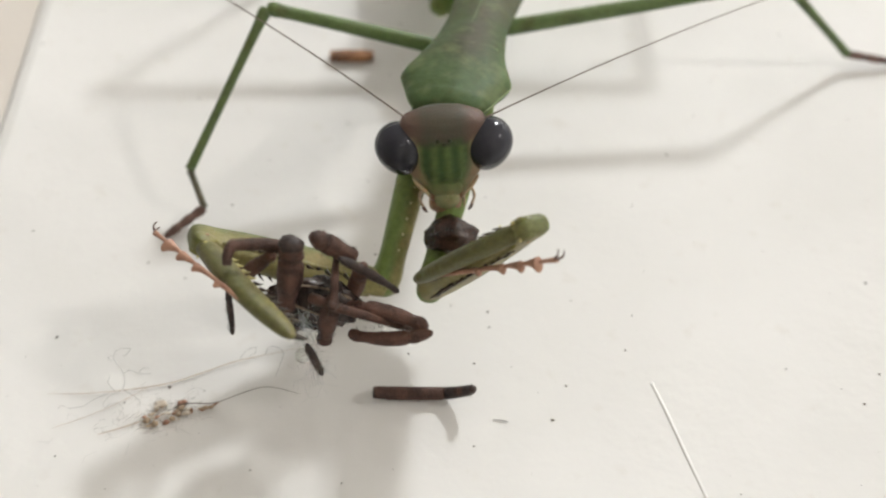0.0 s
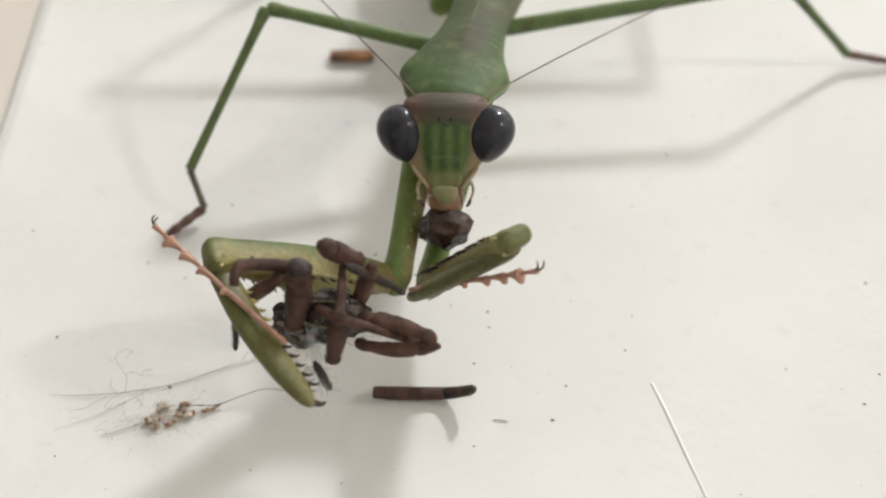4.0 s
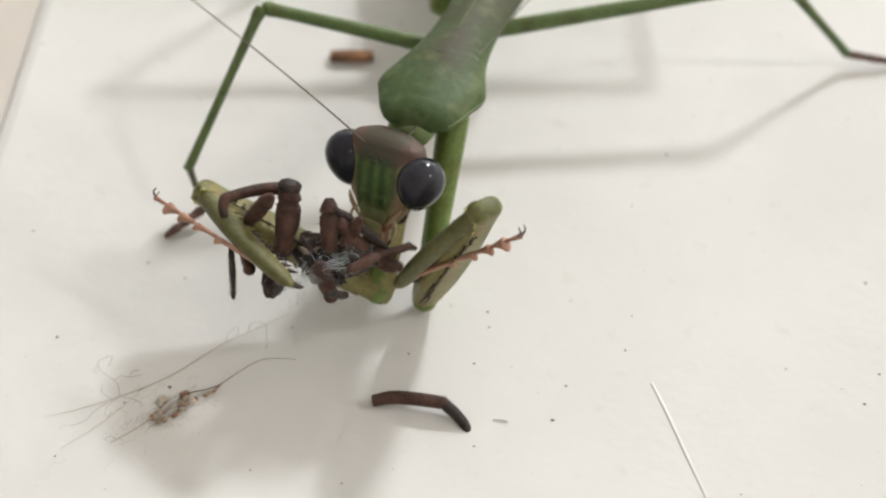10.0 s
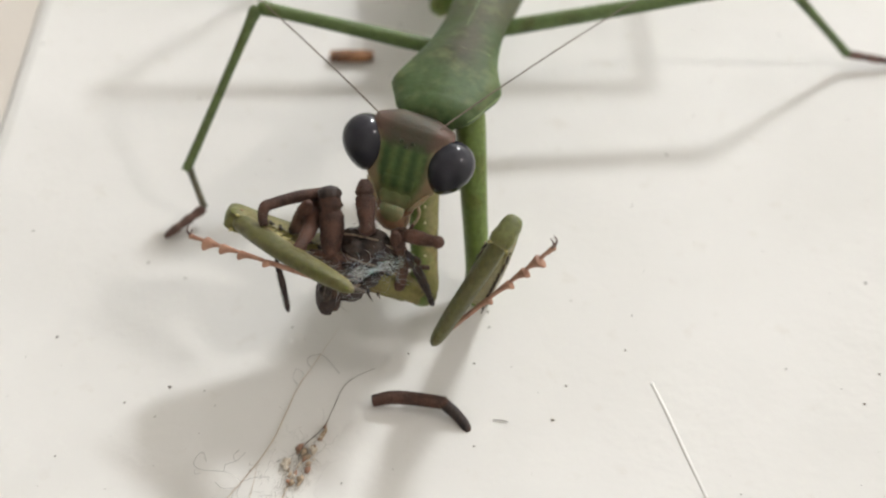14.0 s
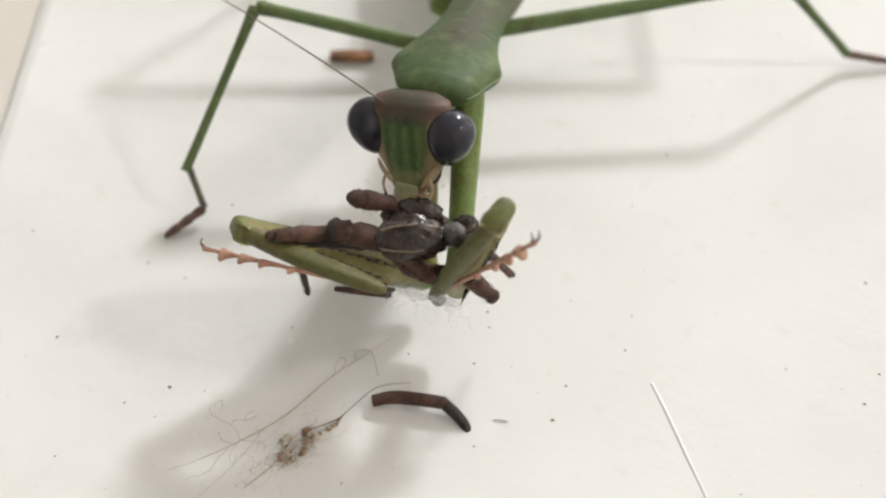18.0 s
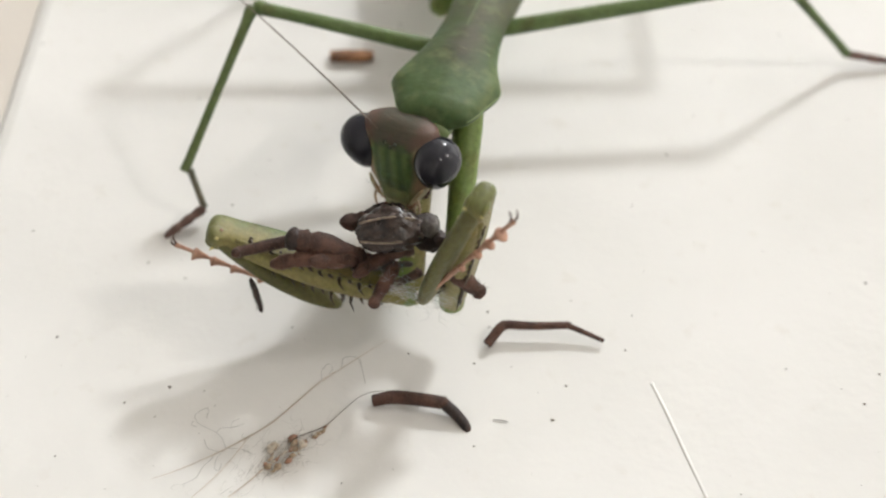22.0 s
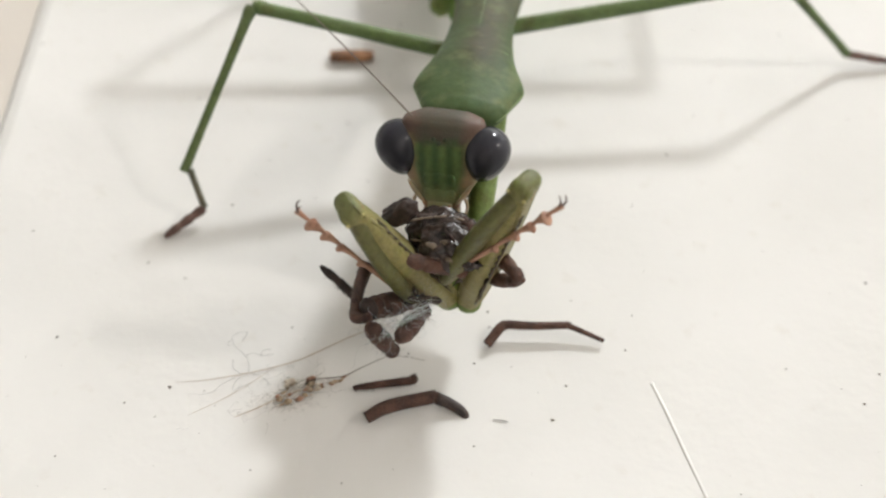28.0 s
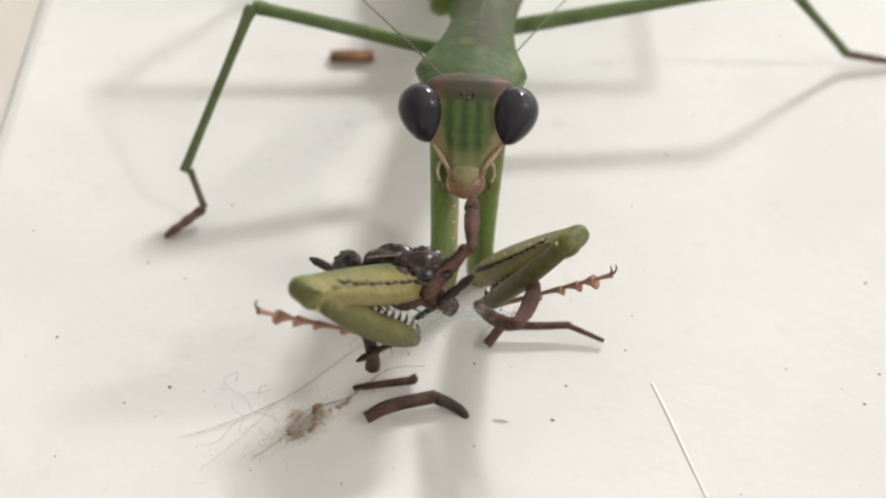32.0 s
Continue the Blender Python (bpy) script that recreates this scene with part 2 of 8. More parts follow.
def fine_sections(sections, steps=4):
    """Smoothly interpolated sections (Catmull-Rom)."""
    out = []
    s = [sections[0], *sections, sections[-1]]
    for i in range(1, len(s) - 2):
        p0, p1, p2, p3 = (np.array(q, float) for q in s[i - 1:i + 3])
        for k in range(steps):
            t = k / steps
            q = 0.5 * (2 * p1 + (p2 - p0) * t + (2 * p0 - 5 * p1 + 4 * p2 - p3) * t * t + (3 * p1 - p0 - 3 * p2 + p3) * t ** 3)
            q[3:] = np.maximum(q[3:], 0.01)
            out.append(tuple(q))
    out.append(tuple(sections[-1]))
    return out


def tube(points, radii, n=8, bm=None):
    """A round rod along a path."""
    bm = bm or bmesh.new()
    pts = [Vector(p) for p in points]
    if not hasattr(radii, "__len__"):
        radii = [radii] * len(pts)
    rings = []
    up = Vector((0.13, 0.31, 0.94))
    for i, p in enumerate(pts):
        d = (pts[min(i + 1, len(pts) - 1)] - pts[max(i - 1, 0)]).normalized()
        u = (up - up.dot(d) * d).normalized()
        w = d.cross(u)
        up = u
        rings.append([p + (u * math.cos(2 * math.pi * k / n) + w * math.sin(2 * math.pi * k / n)) * radii[i] for k in range(n)])
    skin_rings(bm, rings)
    return bm


def bent(points, steps=6):
    """A smooth path through a few points."""
    p = [np.array(q, float) for q in points]
    p = [2 * p[0] - p[1], *p, 2 * p[-1] - p[-2]]
    out = []
    for i in range(1, len(p) - 2):
        for k in range(steps):
            t = k / steps
            out.append(tuple(0.5 * (2 * p[i] + (p[i + 1] - p[i - 1]) * t + (2 * p[i - 1] - 5 * p[i] + 4 * p[i + 1] - p[i + 2]) * t * t
                                    + (3 * p[i] - p[i - 1] - 3 * p[i + 1] + p[i + 2]) * t ** 3)))
    out.append(tuple(p[-2]))
    return out


def spike(base, tip, r, bend=0.15, n=7):
    b, t = Vector(base), Vector(tip)
    mid = b.lerp(t, 0.55) + Vector((bend * (t - b).length, 0, 0))
    return tube([b, b.lerp(mid, 0.5), mid, t], [r, r * 0.8, r * 0.5, r * 0.08], n)


def ball(centre, radii, u=20, v=14, turn=None, bm=None):
    bm = bm or bmesh.new()
    m = Matrix.Translation(centre) @ (turn or Matrix.Identity(4)) @ Matrix.Diagonal((*radii, 1))
    bmesh.ops.create_uvsphere(bm, u_segments=u, v_segments=v, radius=1, matrix=m)
    return bm


def lump(centre, radii, amount=0.25, freq=0.8, seed=0, sub=3, bm=None):
    """An uneven clod."""
    b2 = bmesh.new()
    bmesh.ops.create_icosphere(b2, subdivisions=sub, radius=1)
    off = Vector((seed * 7.3, seed * 3.1, seed * 5.7))
    for v in b2.verts:
        d = v.co.normalized()
        k = 1 + amount * noise.noise(d * freq * 2 + off) + amount * 0.5 * noise.noise(d * freq * 5 + off)
        v.co = Vector((d.x * radii[0], d.y * radii[1], d.z * radii[2])) * k + Vector(centre)
    if bm is None:
        return b2
    me = bpy.data.meshes.new("tmp")
    b2.to_mesh(me)
    b2.free()
    bm.from_mesh(me)
    bpy.data.meshes.remove(me)
    return bm


def block(lo, hi):
    bm = bmesh.new()
    c = [(a + b) / 2 for a, b in zip(lo, hi)]
    s = [b - a for a, b in zip(lo, hi)]
    bmesh.ops.create_cube(bm, size=1, matrix=Matrix.Translation(c) @ Matrix.Diagonal((*s, 1)))
    return bm


def rounded(lo, hi, r, seg=3):
    bm = block(lo, hi)
    bmesh.ops.bevel(bm, geom=bm.edges[:], offset=r, segments=seg, affect="EDGES", profile=0.5)
    return bm


def empty(name, x, y, z, **tags):
    o = new(name)
    o.empty_display_size = 0.005
    o.location = (x * MM, y * MM, z * MM)
    return tagged(o, **tags)


def key(ob, rows):
    """Rows of seconds, millimetres and degrees."""
    walk(ob, [(t, pose(x * MM, y * MM, z * MM, a, b, c)) for t, x, y, z, a, b, c in rows])


moving = {}

# ---- the room: floor, walls, ceiling, table ----
FLOOR = -0.75
for nm, lo, hi, mt in (("floor", (-1.9, -1.9, FLOOR - 0.1), (2.1, 2.1, FLOOR), floor_beige),
                       ("ceiling", (-1.9, -1.9, CEIL), (2.1, 2.1, CEIL + 0.1), wall_paint),
                       ("wall_north", (-1.9, 2.1, FLOOR), (2.1, 2.2, CEIL), wall_paint),
                       ("wall_south", (-1.9, -2.0, FLOOR), (2.1, -1.9, CEIL), wall_paint),
                       ("wall_east", (2.1, -1.9, FLOOR), (2.2, 2.1, CEIL), wall_paint),
                       ("wall_west", (-2.0, -1.9, FLOOR), (-1.9, 2.1, CEIL), wall_paint)):
    tagged(part(nm, block(lo, hi), mt, smooth=False, scale=1.0), "plain matt painted room surface round the table", nm.split("_")[0], kind="structure")

for lx, ly, watts, size, tint in LAMPS:
    fixture = empty("ceiling_light", lx * 1000, ly * 1000, CEIL * 1000, label="small round ceiling downlight with frosted disc", category="light", group="ceiling lights")
    bm = bmesh.new()
    bmesh.ops.create_cone(bm, cap_ends=True, segments=32, radius1=size / 2 + 0.02, radius2=size / 2 + 0.03, depth=0.03, matrix=Matrix.Translation((0, 0, -0.015)))
    part("housing", bm, lamp_metal, fixture, smooth=False, scale=1.0)
    bm = bmesh.new()
    bmesh.ops.create_cone(bm, cap_ends=True, segments=32, radius1=size / 2, radius2=size / 2, depth=0.008, matrix=Matrix.Translation((0, 0, -0.036)))
    part("diffuser", bm, lamp_glow, fixture, "glowing frosted disc", smooth=False, scale=1.0)

# the board: its long edge runs aslant
table = empty("side_table", 0, 0, FLOOR * 1000, label="white painted wooden table with a worn satin top", category="table")
EDGE = Matrix.Translation((-0.03504, 0.02872, -FLOOR)) @ Matrix.Rotation(radians(1.3), 4, "Z")
top = part("tabletop", rounded((0, -330, -22), (620, 420, 0), 1.6), white_paint, table, smooth=False)
top.matrix_basis = EDGE
bm0 = rounded((-22, -22, 0), (22, 22, (-FLOOR * 1000) - 22), 3)
leg0 = part("table_leg", bm0, white_paint, table, smooth=False)
for k, (x, y) in enumerate(((40, -290), (580, -290), (40, 380), (580, 380))):
    p = EDGE @ Vector((x * MM, y * MM, 0))
    o = leg0 if k == 0 else again(leg0, table)
    o.matrix_basis = Matrix.Translation((p.x, p.y, 0)) @ EDGE.to_3x3().to_4x4()

# ---- the mantis ----
BX, BY = 2.0, 20.0
mantis = empty("praying_mantis", BX, BY, 0, label="large green praying mantis eating a spider on a white tabletop", category="mantis")

# pronotum: pivot at its rear, neck in front
sec = fine_sections([(-7, 0, -0.2, 1.6, 1.3), (-5, 0, 0, 2.5, 1.7), (0, 0, 0, 2.55, 1.6), (5, 0, 0, 2.25, 1.45), (9, 0, 0.05, 2.3, 1.4), (12, 0, 0.1, 2.55, 1.5),
                     (14.0, 0, 0.1, 2.9, 1.55), (15.4, 0, 0.05, 3.28, 1.45), (16.3, 0, 0, 3.5, 1.37), (16.9, 0, -0.03, 3.52, 1.33), (17.6, 0, -0.06, 3.3, 1.26), (18.6, 0, -0.12, 2.92, 1.15), (19.2, 0, -0.19, 2.72, 1.06), (19.7, 0, -0.25, 2.5, 1.0), (20.3, 0, -0.35, 2.1, 0.75), (20.5, 0, -0.4, 1.5, 0.45)])
pro = part("prothorax", loft(sec, 40, 2.0, keel=0.05), pronotum_skin, mantis, "green saddle-shaped pronotum with a faint keel")
moving["prothorax"] = pro
part("neck", loft(fine_sections([(17.6, 0, -1.0, 1.4, 0.8), (19.2, 0, -1.2, 1.25, 0.75), (20.6, 0, -1.3, 1.0, 0.7)]), 20), neck_skin, pro)
for s in (-1, 1):
    pts = bent([(x, s * (w - 0.05), z) for x, w, z in ((10, 2.36, 0.05), (12, 2.55, 0.1), (14, 2.9, 0.1), (15.4, 3.28, 0.05), (16.3, 3.5, 0), (16.9, 3.52, -0.03), (17.6, 3.3, -0.06), (18.6, 2.92, -0.12), (19.2, 2.72, -0.19), (19.7, 2.5, -0.25), (20.3, 2.1, -0.35))])
    part("rim", tube(pts, 0.08, 8), neck_skin, pro)
part("median_line", tube(bent([(2, 0, 1.64), (7, 0, 1.47), (11, 0, 1.55), (13.2, 0, 1.65)]), 0.045, 8), leg_skin, pro)
part("groove", tube(bent([(13.3, -2.2, 1.0), (13.7, -1.1, 1.42), (13.9, 0, 1.62), (13.7, 1.1, 1.42), (13.3, 2.2, 1.0)]), 0.09, 8), neck_skin, pro)

# hind body, wings and abdomen behind the pronotum
part("thorax", loft(fine_sections([(-6, 0, 0, 1.5, 1.5), (-3, 0, 0, 2.2, 2.2), (4, 0, 0, 2.6, 2.4), (10, 0, 0, 2.6, 2.2)]), 24), abdomen_skin, mantis).matrix_basis = pose(0, 0.006, 0.0056, 0, -6, 90)
part("abdomen", loft(fine_sections([(6, 0, 0, 2.4, 2.2), (15, 0, 0, 3.6, 2.8), (28, 0, -0.5, 3.9, 2.7), (38, 0, -1, 2.6, 1.8), (43, 0, -1.2, 0.7, 0.6)]), 24), abdomen_skin, mantis).matrix_basis = pose(0, 0.003, 0.0060, 0, 0, 90)
for s in (-1, 1):
    w = part("forewing", loft(fine_sections([(2, 0, 0, 0.8, 0.2), (8, s * 0.6, 0.2, 2.0, 0.3), (22, s * 0.8, 0.4, 2.4, 0.3), (36, s * 0.4, 0.0, 1.9, 0.25), (44, 0, -0.4, 0.6, 0.12)]), 20), leg_skin, mantis)
    w.matrix_basis = pose(0, 0.003, 0.0092 + (0.0003 if s > 0 else 0), 0, 1.5, 90)


def limb(name, a, b, sections, material, label="", n=16):
    """A static limb from a to b (millimetres); sections scaled along its length."""
    a, b = Vector(a), Vector(b)
    L = (b - a).length
    ob = part(name, loft(fine_sections([(x * L, y, z, ry, rz) for x, y, z, ry, rz in sections]), n), material, mantis, label)
    d = (b - a).normalized()
    up = Vector((0, 0, 1))
    yv = up.cross(d).normalized()
    m = Matrix((d, yv, d.cross(yv))).transposed().to_4x4()
    ob.matrix_basis = Matrix.Translation((a - Vector((BX, BY, 0))) * MM) @ m
    return ob


FEM = [(0, 0, 0, 0.5, 0.55), (0.05, 0, 0, 0.58, 0.64), (0.3, 0, 0, 0.55, 0.63), (0.6, 0, 0, 0.48, 0.55), (0.9, 0, 0, 0.44, 0.5), (0.97, 0, 0, 0.5, 0.56), (1.0, 0, 0, 0.3, 0.35)]
TIB = [(0, 0, 0, 0.34, 0.38), (0.04, 0, 0, 0.46, 0.5), (0.12, 0, 0, 0.36, 0.4), (0.5, 0, 0, 0.31, 0.34), (0.93, 0, 0, 0.33, 0.36), (1.0, 0, 0, 0.36, 0.38)]
BAS = [(0, 0, 0, 0.28, 0.3), (0.2, 0, 0, 0.24, 0.26), (0.85, 0, 0, 0.24, 0.26), (1.0, 0, 0, 0.3, 0.32)]
TAR = [(0, 0, 0, 0.26, 0.28), (0.12, 0, 0, 0.36, 0.34), (0.3, 0, 0, 0.28, 0.3), (0.42, 0, 0, 0.36, 0.34), (0.6, 0, 0, 0.27, 0.28), (0.72, 0, 0, 0.34, 0.32), (0.92, 0, 0, 0.24, 0.26), (1.0, 0, 0, 0.12, 0.14)]
# walking legs: the middle pair stands in view, the hind pair behind
K1, A1, B1 = (-12.27, 12.23, 11.5), (-17.84, 4.68, 3.2), (-16.89, 2.94, 1.1)
moving["mid_femur"] = limb("femur", (3.51, 12.16, 7.0), K1, FEM, leg_skin)
moving["mid_tibia"] = limb("tibia", K1, A1, TIB, shin_skin)
limb("tarsus_base", A1, B1, BAS, tarsus_base_skin)
limb("tarsus", B1, (-19.49, 0.8, 0.35), TAR, foot_skin, "dark brown foot")
K2, A2 = (25.60, 19.10, 8.8), (32.36, 19.96, 1.2)
limb("femur", (3.6, 15.5, 7.0), K2, FEM, leg_skin)
limb("tibia", K2, A2, TIB, shin_skin)
limb("tarsus", A2, (37.5, 19.6, 0.35), TAR, foot_skin, "dark brown foot")
for s in (-1, 1):
    hip, knee, ankle = ((-0.2, 24.0, 6.5), (-18.9, 30.5, 13.0), (-9.0, 37.0, 1.2)) if s < 0 else ((4.2, 24.0, 6.5), (24.6, 31.3, 13.0), (17.5, 46.0, 1.2))
    limb("femur", hip, knee, FEM, leg_skin)
    limb("tibia", knee, ankle, TIB, shin_skin)
    limb("tarsus", ankle, (ankle[0] + s * 1.5, ankle[1] + 5.0, 0.4), TAR, foot_skin, "dark brown foot")
    limb("coxa", (2 + s * 0.8, 22.5, 6.6), (2 + s * 2.6, 20.0, 5.2), [(0, 0, 0, 0.9, 1.0), (0.3, 0, 0, 1.15, 1.2), (0.8, 0, 0, 0.95, 0.9), (1, 0, 0, 0.5, 0.5)], coxa_skin)

# head: face towards -y, crown up
HEADSEC = [(2.48, 0.5, 0.7, 0.35), (2.38, 0.45, 1.6, 0.8), (2.05, 0.28, 2.5, 1.1), (1.4, 0.12, 2.8, 1.22), (0.4, 0.0, 2.55, 1.2), (-0.6, 0.0, 2.3, 1.2), (-1.3, 0.0, 2.34, 1.15),
           (-1.75, 0.0, 2.28, 1.1), (-2.3, 0.0, 1.92, 1.02), (-2.8, -0.05, 1.58, 0.95), (-3.2, -0.1, 1.32, 0.85), (-3.55, -0.15, 1.02, 0.7), (-3.75, -0.2, 0.65, 0.4)]


def head_mesh():
    bm = bmesh.new()
    rings = []
    n = 40
    for z, y, wx, wy in HEADSEC:
        ring = []
        for i in range(n):
            a = 2 * math.pi * i / n
            c, s = math.cos(a), math.sin(a)
            c, s = math.copysign(abs(c) ** 0.85, c), math.copysign(abs(s) ** 0.85, s)
            px = wx * c
            front = s < 0
            ridge = 0.07 * math.exp(-((abs(px) - 0.42) / 0.16) ** 2) + 0.05 * math.exp(-((abs(px) - 1.0) / 0.14) ** 2)
            ridge *= 1.0 if (front and -3.2 < z < 1.1) else 0.0
            ring.append((px, y + wy * s - ridge, z))
        rings.append(ring)
    skin_rings(bm, rings)
    bmesh.ops.subdivide_edges(bm, edges=[e for e in bm.edges if abs(e.verts[0].co.z - e.verts[1].co.z) > 0.25], cuts=2, use_grid_fill=True)
    return bm


head = part("head", head_mesh(), face_skin, mantis, "triangular green face with cream cheeks and a rust-brown crown")
moving["head"] = head
for s in (-1, 1):
    bm = bmesh.new()
    bmesh.ops.create_uvsphere(bm, u_segments=40, v_segments=26, radius=1)
    for v in bm.verts:
        x, y, z = v.co
        taper = 1.0 + 0.2 * z - 0.06 * z * z
        v.co = (x * 1.44 * taper, y * 1.54 * taper, z * 1.82)
    bmesh.ops.transform(bm, matrix=Matrix.Translation((s * 2.73, -0.12, 0.02)) @ Matrix.Rotation(radians(s * 13), 4, "Y"), verts=bm.verts[:])
    part("eye", bm, eye_black, head, "bulging glossy black compound eye")
for x, z in ((-0.36, 1.28), (0.36, 1.28), (0.0, 1.0)):
    part("ocellus", ball((x, -1.16, z), (0.13, 0.1, 0.13), 12, 8), ocellus_glass, head)


def zloft(sections, n=24, power=2.0):
    bm = bmesh.new()
    rings = []
    for z, y, wx, wy in sections:
        ring = []
        for k in range(n):
            a = 2 * math.pi * k / n
            c, s = math.cos(a), math.sin(a)
            ring.append((wx * math.copysign(abs(c) ** (2 / power), c), y + wy * math.copysign(abs(s) ** (2 / power), s), z))
        rings.append(ring)
    skin_rings(bm, rings)
    return bm


part("frons_shield", zloft([(-0.85, -1.02, 0.75, 0.1), (-1.1, -1.08, 0.95, 0.16), (-1.4, -1.08, 1.02, 0.19), (-1.75, -1.02, 0.98, 0.12), (-2.05, -0.94, 0.9, 0.06), (-2.15, -0.9, 0.7, 0.03)], 28, 3.0), face_skin, head)
part("clypeus", zloft([(-2.0, -0.9, 0.6, 0.06), (-2.15, -0.92, 0.95, 0.14), (-2.5, -0.95, 1.02, 0.22), (-2.95, -0.95, 0.95, 0.22), (-3.15, -0.92, 0.8, 0.12)], 28, 2.6), face_skin, head)
part("labrum", zloft([(-2.9, -0.92, 0.5, 0.1), (-3.0, -0.95, 0.66, 0.2), (-3.25, -0.98, 0.8, 0.27), (-3.6, -0.98, 0.8, 0.29), (-3.9, -0.95, 0.66, 0.27), (-4.15, -0.9, 0.46, 0.2), (-4.3, -0.86, 0.28, 0.15), (-4.35, -0.85, 0.1, 0.05)], 32, 2.0), labrum_skin, head, "pale green rounded upper lip")
for s in (-1, 1):
    part("mandible", tube(bent([(s * 0.98, -0.35, -2.7), (s * 0.92, -0.5, -3.3), (s * 0.6, -0.55, -3.75), (s * 0.15, -0.55, -3.95)]), [0.3, 0.3, 0.3, 0.32, 0.33, 0.33, 0.33, 0.33, 0.3, 0.3, 0.26, 0.24, 0.2, 0.2, 0.16, 0.14, 0.1, 0.08, 0.05], 10), lip_skin, head, "reddish brown jaw")
    pts = bent([(s * 1.25, -0.55, -2.6), (s * 1.62, -0.75, -2.95), (s * 1.72, -0.85, -3.45), (s * 1.55, -0.95, -3.95)])
    palp = part("maxillary_palp", tube(pts, [0.13, 0.13, 0.12, 0.12, 0.1, 0.1, 0.11, 0.11, 0.1, 0.09, 0.1, 0.1, 0.09, 0.09, 0.08, 0.08, 0.09, 0.09, 0.08], 8), palp_skin, head, "thin pale feeler beside the mouth")
    part("palp_tip", tube(bent([(s * 1.55, -0.95, -3.95), (s * 1.47, -0.98, -4.2), (s * 1.3, -0.98, -4.45)], 4), [0.09, 0.1, 0.11, 0.11, 0.11, 0.1, 0.09, 0.07, 0.03], 8), foot_skin, palp, "dark tip")
    pts = bent([(s * 0.75, -0.2, -3.4), (s * 1.05, -0.45, -3.8), (s * 1.08, -0.6, -4.25), (s * 0.92, -0.65, -4.6)])
    part("labial_palp", tube(pts, [0.11] * 6 + [0.09] * 6 + [0.085] * 5 + [0.06, 0.03], 8), palp_skin, head)
    part("cheek_fold", tube(bent([(s * 2.05, -0.78, -1.75), (s * 1.72, -0.92, -2.25), (s * 1.3, -0.95, -2.8), (s * 0.98, -0.92, -3.25)]), [0.04, 0.07, 0.1, 0.12, 0.13, 0.14, 0.15, 0.15, 0.15, 0.15, 0.15, 0.14, 0.13, 0.12, 0.11, 0.1, 0.08, 0.06, 0.03], 8), cheek_skin, head, "cream fold along the cheek")
part("labium", lump((0.05, -0.45, -4.3), (1.12, 0.6, 0.74), 0.16, sub=3), lip_skin, head, "soft orange-brown lower lip")

# antennae: long thin whips
for nm, s in (("antenna_l", -1), ("antenna_r", 1)):
    pts = bent([(0, 0, 0), (6, 0, 0.35), (14, 0, 0.5), (24, 0, 0.2), (34, 0, -1.0)], 8)
    moving[nm] = part("antenna", tube(pts, [0.06 - 0.03 * i / (len(pts) - 1) for i in range(len(pts))], 6), antenna_skin, mantis, "hair-thin brown antenna")

# raptorial forelegs: coxa, femur, tibia, tarsus; each runs along x, inner edge towards +z
COX = fine_sections([(-0.6, 0, 0, 0.75, 0.85), (0.3, 0, 0, 0.98, 1.15), (3, 0, 0, 0.94, 1.1), (7, 0, 0, 0.82, 0.96), (10.0, 0, 0, 0.78, 0.88), (11.2, 0, 0.05, 0.88, 0.98), (11.9, 0, 0.05, 0.82, 0.9), (12.4, 0, 0, 0.5, 0.55)])
FMR = fine_sections([(-0.7, 0, 0, 0.45, 0.5), (0.2, 0, 0, 0.72, 0.82), (1.6, 0, -0.05, 0.82, 1.05), (4, 0, 0.0, 0.86, 1.48), (7, 0, 0.08, 0.84, 1.58), (10, 0, 0.06, 0.76, 1.36), (11.8, 0, -0.02, 0.66, 1.12), (12.4, 0, 0.0, 0.66, 1.12), (12.8, 0, 0.03, 0.66, 1.12), (13.15, 0, 0.05, 0.63, 1.05), (13.38, 0, 0.06, 0.55, 0.9), (13.52, 0, 0.05, 0.42, 0.66), (13.58, 0, 0.04, 0.26, 0.4), (13.6, 0, 0.0, 0.1, 0.15)])
TBA = fine_sections([(-0.3, 0, 0, 0.35, 0.4), (0.1, 0, 0.05, 0.46, 0.55), (1.0, 0, 0.02, 0.56, 0.82), (4.0, 0, -0.24, 0.57, 0.95), (7.0, 0, -0.14, 0.54, 0.88), (8.8, 0, 0.05, 0.46, 0.68), (9.6, 0, 0.1, 0.34, 0.45), (10.0, 0, 0.15, 0.15, 0.2)])
COX = [(x * 1.033, *r) for x, *r in COX]

